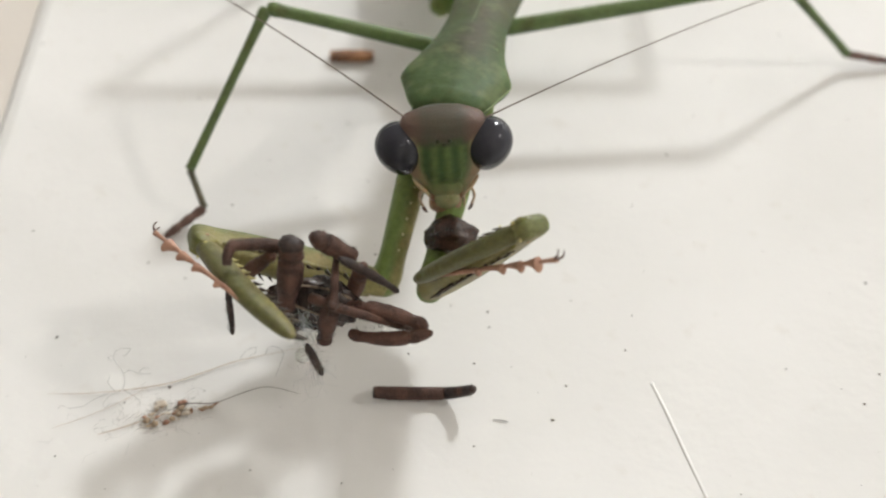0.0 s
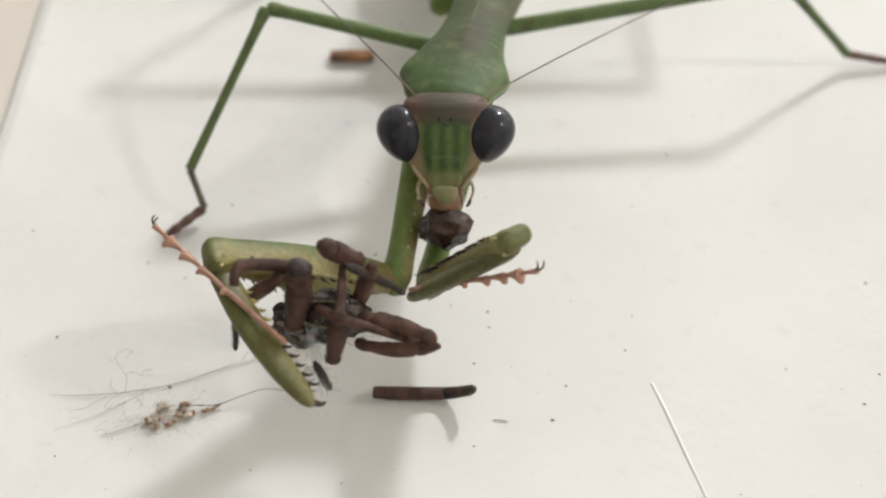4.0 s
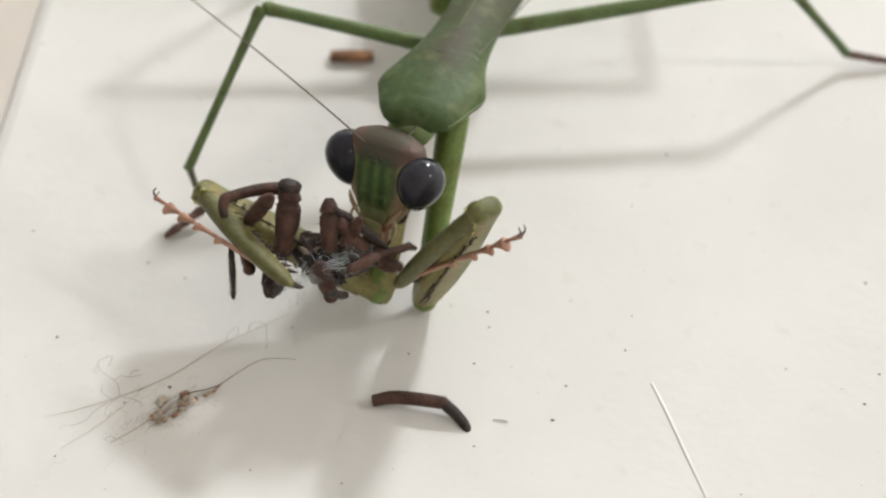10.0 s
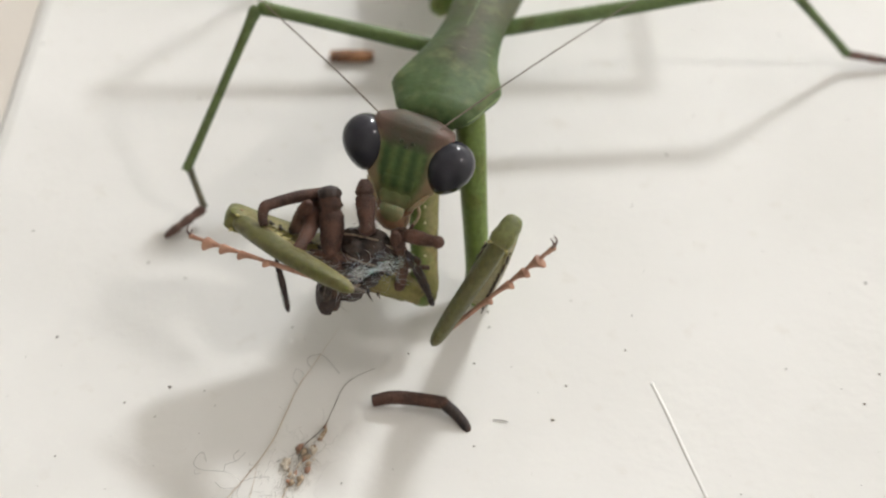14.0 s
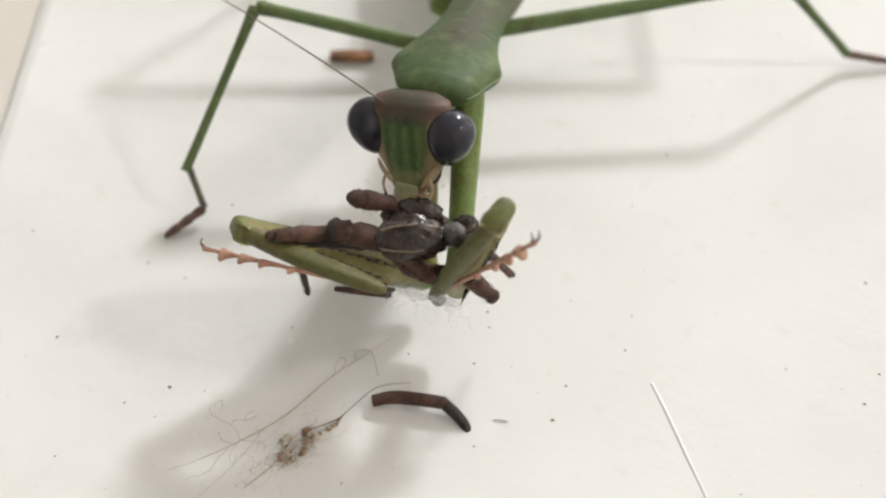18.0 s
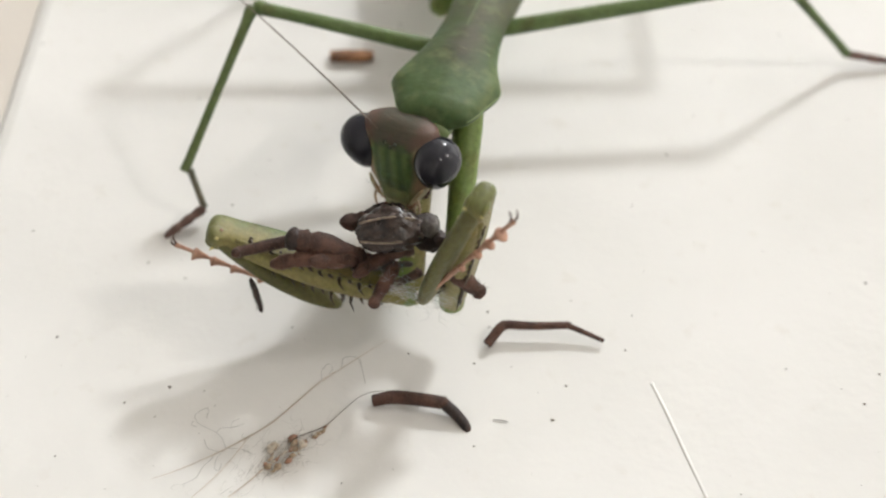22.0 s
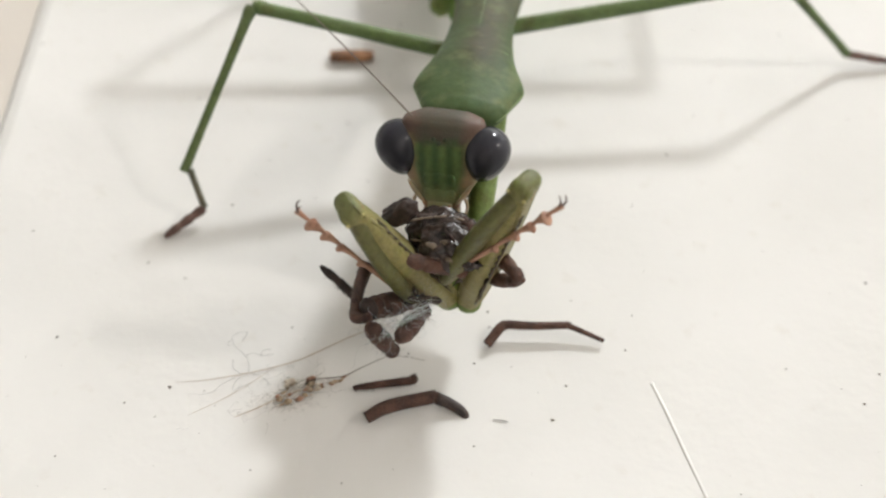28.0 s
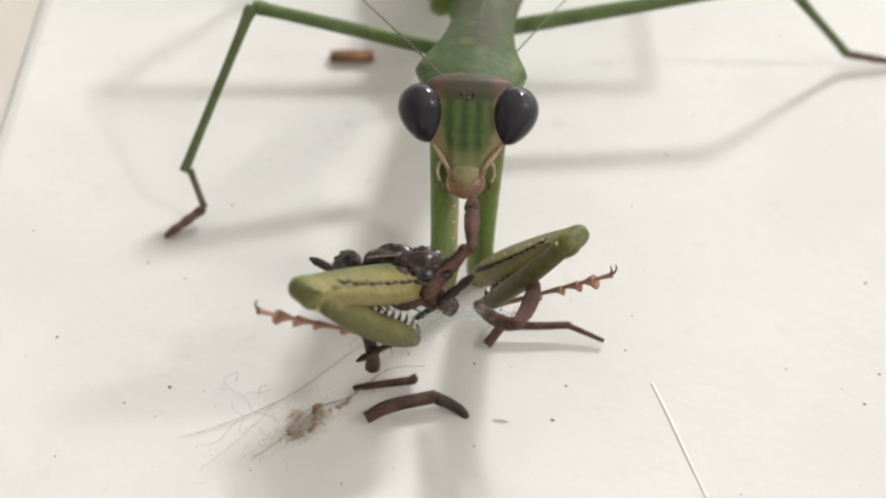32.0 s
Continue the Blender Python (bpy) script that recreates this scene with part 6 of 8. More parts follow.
    key(moving["sp_arch_base"], [
        (0, -2.59, -4.68, 12.29, -16.08, 69.64, -112.83), (1, -2.54, -5.12, 12.23, -22.48, 71.51, -119.71), (2, -2.08, -5.73, 12.32, -23.81, 72.25, -121.13),
        (3, -2.29, -5.86, 12.33, -24.93, 73.31, -122.29), (6, -0.59, -9.08, 13.69, -19.2, 74.95, -116.01), (7, -0.38, -9.28, 13.88, -19.39, 75.25, -116.22),
        (8, -0.17, -9.31, 13.82, -18.93, 75.24, -115.73), (9, -0.04, -9.37, 13.9, -18.92, 75.37, -115.72), (9.5, 0.06, -9.64, 14.21, -19.59, 75.77, -116.42),
        (9.8, 0.06, -9.64, 14.21, -19.59, 75.77, -116.42), (10, -3.31, 1.24, 10.97, -10.98, 60.4, -106.06), (11, -3.64, 0.75, 10.41, -9.3, 45.1, -103.9),
        (12, -3.93, -0.6, 10.77, -11.3, 50.9, -106.8), (13, -2.61, 0.16, 10.72, -10.3, 48.7, -105.4), (14, -0.89, 1.06, 10.57, 0.62, 45.07, -89.14),
        (16.5, -1.73, 1.73, 13.39, 11.1, 66.5, -74.9), (17, 0.28, 0.46, 13.02, 0.67, 70.28, -85.86), (17.3, 0.28, 0.46, 13.02, 0.67, 70.28, -85.86),
        (17.45, -0.07, -0.89, 11.93, 40.06, 44.9, -30.06), (17.6, -0.43, -2.23, 10.83, 41.44, 13.05, -7.99), (18, -0.43, -2.23, 10.83, 41.44, 13.05, -7.99),
        (19, -1.1, -0.24, 9.36, 41.56, 6.53, -7.28), (20, -0.56, -0.25, 9.83, 40.81, 10.84, -12.26), (21, -2.41, -2.03, 10.71, 45.72, 20.8, 2.86),
        (22, -3.12, -1.08, 8.78, 43.16, 18.32, -3.78), (23, -1.35, -1.33, 9.15, 43.13, 20.82, -4.02), (23.6, -1.32, -1.38, 9.11, 43.1, 20.6, -4.1),
        (24, 0.74, -0.22, 8.93, 46.4, 37.4, -6.2), (24.5, 2.1, -8.25, 14.29, 48.3, 31.4, 7.2), (25, 2.1, -5.38, 9.87, 46.86, 29.4, 4.22),
        (25.5, 2.3, -10.54, 13.43, 48.5, 32.2, 6.6), (27.5, 1.81, -4.99, 7.11, 62.92, 30.83, 41.78), (28, 1.5, -5.14, 6.95, 63.26, 30.61, 42.34),
        (29, -0.23, -3.61, 7.47, 47.18, 19.86, 10.09), (30, -0.56, -2.32, 5.77, 44.84, 12.87, 5.56), (31, -0.48, -3.2, 7.9, 46.08, 20.97, 7.18),
        (32, 3.38, -5.06, 9.77, 50.8, 42.64, 2.93),
    ])
    key(moving["sp_foot"], [
        (0, -6.72, -4.7, 8.04, 15.63, 77.07, -92.7), (1, -6.8, -5.07, 8.04, 11.45, 77.45, -96.91), (2, -6.29, -5.73, 8.08, 13.21, 76.47, -94.86),
        (3, -6.48, -5.81, 8.14, 12.54, 77.1, -95.54), (6, -4.37, -8.52, 9.96, -65.52, 75.54, -175.98), (7, -4.14, -8.72, 10.15, -66.28, 75.68, -176.66),
        (8, -3.93, -8.75, 10.09, -66.11, 75.81, -176.48), (9, -3.79, -8.81, 10.17, -66.4, 75.9, -176.77), (9.5, -3.67, -9.07, 10.49, -67.37, 75.97, -177.87),
        (9.8, -3.67, -9.07, 10.49, -67.37, 75.97, -177.87), (10, -7.17, -0.37, 7.13, 3.08, 40.14, -85.44), (11, -7.31, -1.24, 6.28, 5.6, 41.7, -81.6),
        (12, -7.59, -2.39, 6.52, 5.6, 41.7, -81.6), (13, -6.25, -1.7, 6.51, 5.6, 41.7, -81.6), (14, -4.32, -0.95, 6.47, 11.6, 38.69, -72.64),
        (16.5, -3.58, -1.26, 8.11, 40.8, 71.2, -36.9), (17, -1.93, -2.35, 7.89, 37.87, 71.22, -39.71), (17.3, -1.93, -2.35, 7.89, 37.87, 71.22, -39.71),
        (17.6, -2.64, -2.6, 8.08, 126.68, 82.97, 48.22), (18, -2.64, -2.6, 8.08, 126.68, 82.97, 48.22), (19, -3.68, -0.98, 6.49, 89.68, 80.13, 11.14),
        (20, -3.22, -0.82, 7.11, 89.82, 81.35, 11.9), (21, -5.2, -2.52, 7.21, 165.63, 81.09, 75.27), (22, -5.94, -1.64, 5.51, 107.67, 84.74, 17.81),
        (23, -4.12, -1.83, 5.87, 160.08, 87.13, 70.78), (23.6, -4.08, -1.89, 5.82, 154.8, 88.5, 65.5), (24, 1.2, 0.34, 6.93, 58.2, 45.8, 13.9),
        (24.5, 2.39, -5.44, 9.55, 88, 71.8, 19.3), (25, 0.08, -2.99, 4.31, 68.85, 65.55, -3.48), (25.5, 0.08, -8.24, 7.75, 62.3, 73, -11.4),
        (27.5, 1.98, -4.78, 6.72, 57.58, 16.62, 26.42), (28, 1.64, -4.96, 6.52, 57.84, 15.02, 27.55), (29, 1.25, -6.74, 7.4, 41.88, 18.35, 43.38),
        (30, 1.12, -5.59, 5.84, 41.28, 16.86, 42.1), (31, 1.26, -6.58, 7.62, 42.06, 17.98, 45.54), (32, 1.16, -8.44, 6.43, 41.68, 23.35, 48.89),
    ])
    key(moving["sp_stub"], [
        (0, -1.32, -4.13, 12.26, 43.26, 45.17, 10.56), (1, -1.24, -4.33, 12.41, 43.38, 46.63, 10.98), (2, -0.88, -4.8, 12.64, 43.9, 45.31, 11.46),
        (3, -1.01, -4.91, 12.66, 44.3, 45.81, 12.11), (6, 0.4, -7.31, 14.74, 57.88, 44.74, 33.71), (7, 0.61, -7.53, 14.93, 57.93, 44.75, 33.78),
        (8, 0.82, -7.56, 14.88, 57.75, 44.66, 33.51), (9, 0.94, -7.62, 14.95, 57.67, 44.62, 33.48), (9.5, 1.04, -7.89, 15.25, 57.85, 44.73, 33.8),
        (9.8, 1.04, -7.89, 15.25, 57.85, 44.73, 33.8), (9.9, -0.21, -3.16, 12.39, 35.5, 53.1, -25.4), (10, -0.85, 0.31, 10.55, -0.42, 50.71, -91.28),
        (11, -1.64, -0.25, 9.96, -4.2, 52.4, -96.2), (12, -1.97, -1.49, 10.24, -5.1, 55.7, -97.4), (13, -0.64, -0.77, 10.21, -4.5, 54.3, -96.5),
        (14, 1.24, 1.42, 11.03, 2.85, 37.01, -85.52), (16.5, 0.09, 0.51, 11.37, 2.3, 41.9, -86.5), (17, 1.75, -0.67, 11.07, 1.66, 41.93, -87.45),
        (17.3, 1.75, -0.67, 11.07, 1.66, 41.93, -87.45), (17.45, 0.99, -0.83, 11.72, 32, 43.3, -25), (17.6, 0.65, -1.04, 12.32, 46.88, 32.18, 23.11),
        (18, 0.65, -1.04, 12.32, 46.88, 32.18, 23.11), (19, 0, 1.26, 11.33, 39.37, 9.72, -2.34), (20, 2.81, 0.26, 10.89, 43.59, 34.91, 16.72),
        (21, 0.41, -0.41, 10.6, 49.54, 24.87, 24.47), (22, -0.04, 0.34, 8.78, 49.51, 25.72, 23.84), (23, 1.54, 0, 9, 49.15, 27.16, 23),
        (23.6, 1.58, -0.03, 8.97, 48.6, 27.1, 21.8), (24, 3.62, -0.08, 6.39, 47.6, 25, 24.7), (24.5, 4.16, -5.79, 15.23, 51.6, 36.6, 10.9),
        (25, 3.62, -2.75, 10.85, 49.92, 29.75, 8.03), (25.5, 4.34, -8.13, 14.32, 51.8, 37.4, 10.2), (26.5, 4.99, -7.57, 10.65, 35.9, 19.3, 43.3),
        (27.5, 3.67, -7.03, 6.96, 11.93, 12.78, 71.07), (28, 3.5, -7.16, 6.8, 9.95, 9.34, 61.95), (29, 4.57, -7.09, 7.34, 9.4, 16.21, 82.94),
        (30, 4.65, -5.91, 5.81, 8.75, 15.33, 78.24), (31, 4.55, -6.82, 7.64, 9.03, 15.31, 81.39), (32, 3.47, -6.34, 9.04, 42.13, 26.87, 48.19),
    ])
    key(moving["sp_dark"], [
        (0, 0.26, -5.13, 11.45, 59.89, 48.38, 11.06), (1, 0.31, -5.36, 11.59, 62.43, 49.66, 14.36), (2, 0.68, -5.8, 11.83, 64.71, 47.39, 17.93),
        (3, 0.54, -5.91, 11.85, 65.12, 47.64, 18.31), (6, 1.71, -8.04, 14.19, 67.12, 49.35, 20.92), (7, 1.91, -8.25, 14.39, 67.25, 49.37, 21.06),
        (8, 2.12, -8.27, 14.32, 67.04, 49.24, 20.79), (9, 2.24, -8.34, 14.4, 66.97, 49.21, 20.8), (9.5, 2.33, -8.61, 14.71, 67.26, 49.34, 21.21),
        (9.8, 2.33, -8.61, 14.71, 67.26, 49.34, 21.21), (10, -0.32, -0.14, 10.24, 35.77, 42.3, -14.06), (11, -1.07, -0.69, 9.67, 46, 26.6, 3.7),
        (12, -1.44, -1.87, 9.9, 46.1, 27, 3.7), (13, -0.08, -1.17, 9.89, 46, 26.6, 3.7), (14, 3.88, -1.94, 8.36, 63.23, 71.34, -11.81),
        (16.5, 2.56, -0.64, 11.43, 50.7, 31.7, 18.5), (17, 4.12, -1.81, 11.14, 51.19, 32.48, 19.03), (17.3, 4.12, -1.81, 11.14, 51.19, 32.48, 19.03),
        # 17.6 to 20 s: laid below sp_arch as that leg's dark shaded underside
        (17.6, -3.36, -2.2, 9.76, 40.58, 9.79, 2.72), (18, -3.36, -2.2, 9.76, 40.58, 9.79, 2.72), (19, -4.13, -0.92, 8.36, 47.12, 1.03, 11.8),
        (20, -3.76, -0.6, 8.92, 40.18, 10.5, 0.29), (21, 1.22, -2.91, 9.23, 52.61, 27.97, 34.74), (22, 0.64, -2.25, 7.32, 53.26, 28.45, 35.33),
        (23, 2.28, -2.55, 7.58, 53.15, 31.36, 34.98), (23.6, 2.36, -2.6, 7.53, 51.6, 31.4, 32), (24, 3.32, -1.33, 6.89, 51.1, 30.7, 31.5),
        (24.5, 6.05, -7.76, 10.72, 132.1, 74.6, 56), (25, 6.56, -5.11, 6.13, 125.31, 75.13, 49.43), (25.5, 6.22, -10.1, 9.78, 130.3, 75.7, 53.5),
        (27.5, -1.16, -0.91, 6.06, 40.07, 45.06, -20.63), (28, -1.46, -0.99, 5.93, 39.4, 45.43, -21.49), (29, -2.12, -1.09, 6.23, 54.8, 45.37, 0.8),
        (30, -2.14, 0.24, 4.83, 51.35, 48.73, -2.89), (31, -2.78, -0.13, 7.18, 52.87, 48.34, -0.83), (31.5, 2.21, -3.27, 9.81, -2.7, 76.1, -90),
        (32, 7.61, -5.2, 10.02, -51.18, 46.62, -174.62),
    ])
    key(moving["sp_loop_out"], [
        (0, 0.27, -5.97, 8.18, 39.14, -0.44, -16.76), (1, 0.24, -6.2, 8.26, 39.14, 1.09, -19.27), (2, 0.69, -6.54, 8.52, 39.51, 4.43, -16.3),
        (3, 0.53, -6.63, 8.54, 39.39, 3.2, -16.44), (6, 2.35, -9.31, 10.19, 40.42, -19.26, -34.1), (7, 2.55, -9.5, 10.39, 40.51, -19.65, -34.43),
        (8, 2.77, -9.53, 10.33, 40.55, -19.78, -34.55), (9, 2.9, -9.59, 10.41, 40.57, -19.94, -34.7), (9.5, 2.98, -9.84, 10.72, 40.64, -20.34, -35.05),
        (9.8, 2.98, -9.84, 10.72, 40.64, -20.34, -35.05), (9.85, 2.75, -7.28, 9.3, 48.81, -37.17, -6.04), (9.9, 2.52, -4.73, 7.89, 44.5, -55.2, 30.1),
        (9.95, 2.66, -2.86, 6.94, -8.64, -69.9, 106.59), (10, 2.81, -0.99, 5.99, -50.11, -50.55, 171.74), (11, 2.14, -1.57, 5.39, -49.9, -50, 171.2),
        (12, 1.75, -2.74, 5.61, -50.2, -50.5, 171.2), (13, 3.14, -2.04, 5.62, -50, -49.9, 171.4), (13.5, 0.58, 0.42, 7.67, -40.5, -9.6, -146.6),
        (14, -1.88, 2.15, 9.06, -6.31, -4.33, -99.54), (16.5, -1.98, 3.24, 11.3, -18.2, 9.5, -114.1), (17, -0.18, 2.06, 10.99, -18.84, 8.55, -116.17),
        (17.3, -0.18, 2.06, 10.99, -18.84, 8.55, -116.17), (17.45, 0.18, 0.17, 10.52, 9.4, 15.7, -74.8), (17.6, 1.01, -1.77, 9.99, 35.04, 2.79, -35.96),
        (18, 1.01, -1.77, 9.99, 35.04, 2.79, -35.96), (19, 0.33, 0.18, 8.73, 35.17, -0.04, -31.32), (20, 1.06, 0.1, 9.13, 35.24, 4.02, -33.07),
        (21, -3.5, -3.09, 9.46, 41.86, -3.84, 4.33), (22, -4.24, -2.22, 7.75, 42.04, 1.49, 4.49), (23, -2.4, -2.41, 8.11, 42, -0.33, 0.42),
        (23.6, -2.36, -2.47, 8.06, 42, -0.4, 0.5), (24, 1.68, 0.66, 7.08, 36.9, -0.6, -33.9), (24.5, 2.97, -6.69, 8.54, 47.9, -34.7, -0.8),
        (25, 3.49, -4, 4.11, 47.14, -36.82, 0.63), (25.5, 3.17, -9.09, 7.56, 47.9, -35.4, -0.3), (27.5, 7.65, -0.99, 7.74, 35.29, -8.7, -42.52),
        (28, 8.29, -0.99, 7.71, 40.51, -23.62, -62.11), (29, 7.76, -1.14, 7.98, 71.15, -40.05, -54.67), (29.5, 9.2, -0.66, 7.31, 29.2, 3.6, -53.7),
        (30, 11.15, -0.7, 6.18, -8.1, -14.75, -100.64), (31, 10.16, -0.96, 8.55, -7.58, -2.52, -96.86), (32, 11.51, -3.05, 7.03, -21.88, -17.77, -107.12),
    ])
    key(moving["sp_loop_in"], [
        (0, 5.13, -7.82, 8.13, -42.41, 14.33, 169.54), (1, 5.03, -8.25, 8.08, -43.15, 13.83, 166.55), (2, 5.55, -8.61, 8.4, -42.95, 12.87, 167.36),
        (3, 5.39, -8.67, 8.46, -42.83, 13.14, 167.84), (6, 6.24, -11.34, 10.32, -44.78, 19.26, 160.6), (7, 6.43, -11.54, 10.53, -44.98, 19.72, 160.22),
        (8, 6.64, -11.57, 10.47, -45.01, 19.83, 160.15), (9, 6.76, -11.63, 10.55, -45.06, 20.01, 159.98), (9.5, 6.81, -11.87, 10.87, -45.15, 20.51, 159.54),
        (9.8, 6.81, -11.87, 10.87, -45.15, 20.51, 159.54), (10, 0.89, -0.52, 9.83, -47.64, 54.55, -165.53), (11, 0.17, -1.04, 9.27, -49.2, 53, -167.4),
        (12, -0.18, -2.21, 9.5, -49.3, 53.1, -167.5), (13, 1.17, -1.52, 9.5, -49.4, 53.4, -167.4), (14, 3.11, -1.18, 9.24, 35.35, 87.33, -47.53),
        (16.5, -4.85, 1.34, 12.81, -17.6, 81.6, -110.2), (17, -3.54, -0.4, 12, -170.07, 80.49, 97.66), (17.3, -3.54, -0.4, 12, -170.07, 80.49, 97.66),
        (17.45, 0.96, -2.43, 11.03, -57.5, 44.7, 163.8), (17.6, 5.48, -5.01, 9.54, -32.53, 12.8, 128.86), (18, 5.48, -5.01, 9.54, -32.53, 12.8, 128.86),
        (19, 5.04, -2.69, 8.55, -31.82, 15.39, 131), (20, 6.14, -3.23, 8.55, -32.48, 16.37, 126.66), (20.5, 3.72, -3.64, 9.06, 6.8, 0.8, 83.5),
        (21, 1.29, -3.78, 9.79, 42.74, 17.59, 43.64), (22, 0.83, -3.13, 7.86, 43.85, 17.62, 45.44), (23, 2.33, -3.42, 8.14, 43.59, 20.01, 44.27),
        (23.6, 2.41, -3.47, 8.09, 42.7, 20.5, 41.7), (24, 3.08, -1.9, 7.81, 49.6, 31.1, 13.8), (24.5, 2.04, -9.75, 8.69, 29.9, 2.2, 51.7),
        (25, 2.8, -6.78, 4.34, 30.76, 13.77, 56.48), (25.5, 2.23, -12.1, 7.79, 30.5, 3.3, 51.3), (26.5, 6.81, -8.2, 8.15, -13.2, -4.6, 104.5),
        (27.5, 11.26, -4.34, 8.48, -45.66, 23.82, 154.89), (28, 10.6, -4.16, 8.6, -58, 34.69, 129.45), (29, 10.03, -4.09, 8.76, -87.14, 37.22, 126.67),
        (30, 10.38, -4.3, 5.97, -44.16, 24.89, 129.78), (31, 9.7, -5.11, 7.91, -44.11, 25.44, 129.79), (32, 10.31, -6.79, 7.62, -47.24, 30.17, 122.56),
    ])
    key(moving["sp_down"], [
        (0, -0.31, -6.6, 9.71, -36.15, 72.68, -133.9), (1, -0.31, -6.86, 9.8, -34.36, 71.04, -131.99), (2, 0.12, -7.29, 10.05, -31.01, 70.92, -128.43),
        (3, -0.04, -7.39, 10.08, -32.42, 71.17, -129.92), (6, 1.69, -10.69, 11.37, -14.26, 61.04, -110.25), (7, 1.89, -10.89, 11.57, -14.49, 61.51, -110.44),
        (8, 2.1, -10.92, 11.51, -14.33, 61.46, -110.26), (9, 2.22, -10.98, 11.59, -14.36, 61.64, -110.29), (9.5, 2.31, -11.23, 11.91, -14.71, 62.29, -110.68),
        (9.8, 2.31, -11.23, 11.91, -14.71, 62.29, -110.68), (10, -1.42, -2.8, 8.31, 80.38, 79.81, 6.29), (11, -2.26, -3.16, 7.9, 50.9, 71.8, -24.5),
        (12, -2.59, -4.3, 8.16, 51, 72.3, -24.7), (13, -1.27, -3.63, 8.13, 51.4, 71.6, -23.7), (13.25, -0.79, -3.65, 7.79, -44.57, 76.01, -147.08),
        (13.5, -0.31, -3.68, 7.46, -58.2, 52.5, 170.7), (13.75, -0.43, -3.02, 7.76, -10.32, 72.07, -172.07), (14, -0.55, -2.35, 8.05, 86.73, 69.9, -104.47),
        (14.31, -0.11, -2.82, 7.72, -17.33, 47.88, 124.15), (14.62, 0.32, -3.28, 7.38, -10.2, -1.9, 92.2), (15.25, 0, -2.81, 7.96, 14.5, -1.5, 57.9),
        (15.88, -0.32, -2.35, 8.54, 35.1, 12.4, 26.4), (16.5, -0.64, -1.89, 9.13, 46.8, 34.7, -2.3), (17, 1.01, -3.08, 8.85, 47.55, 36.06, -1.27),
        (17.3, 1.01, -3.08, 8.85, 47.55, 36.06, -1.27), (17.6, 6.93, -4.17, 9.47, 46.2, 47.56, -4.95), (18, 6.93, -4.17, 9.47, 46.2, 47.56, -4.95),
        (19, 6.54, -3.18, 9.99, 53.76, 41.38, 6.1), (20, 7.59, -3.59, 9.82, 54.15, 35.99, 7.15), (21, 6.2, -4.04, 9.97, 58.1, 44.88, 9.88),
        (22, 6.2, -3.78, 9.33, 50.56, 48.77, -1.03), (23, 6.93, -4.34, 8.81, 45.13, 36.43, -9.43), (23.6, 7.24, -4.49, 8.67, 50.8, 43.2, -0.6),
        (24, 8.54, -3.55, 8.28, 53.1, 43.4, 4.8), (24.5, 10.04, -6.44, 9.66, 59.8, 54.6, 4.4), (25, 10.74, -3.7, 5.14, 57.02, 51.61, 0.94),
        (25.5, 10.16, -8.84, 8.69, 59.5, 55.2, 3.2), (27.5, 2.06, -6.64, 7.57, 72.65, 66.98, 17.29), (28, 1.74, -6.79, 7.4, 71.81, 65.14, 16.28),
        (29, 2.91, -6.11, 8.61, 85.11, 65.82, 23.86), (30, 2.55, -5.46, 6.51, 72.89, 64.12, 11.01), (31, 2.58, -6.4, 8.32, 75.99, 64.75, 14.3),
        (32, 3.49, -5.04, 8.66, 65.37, 47.57, 34.55),
    ])
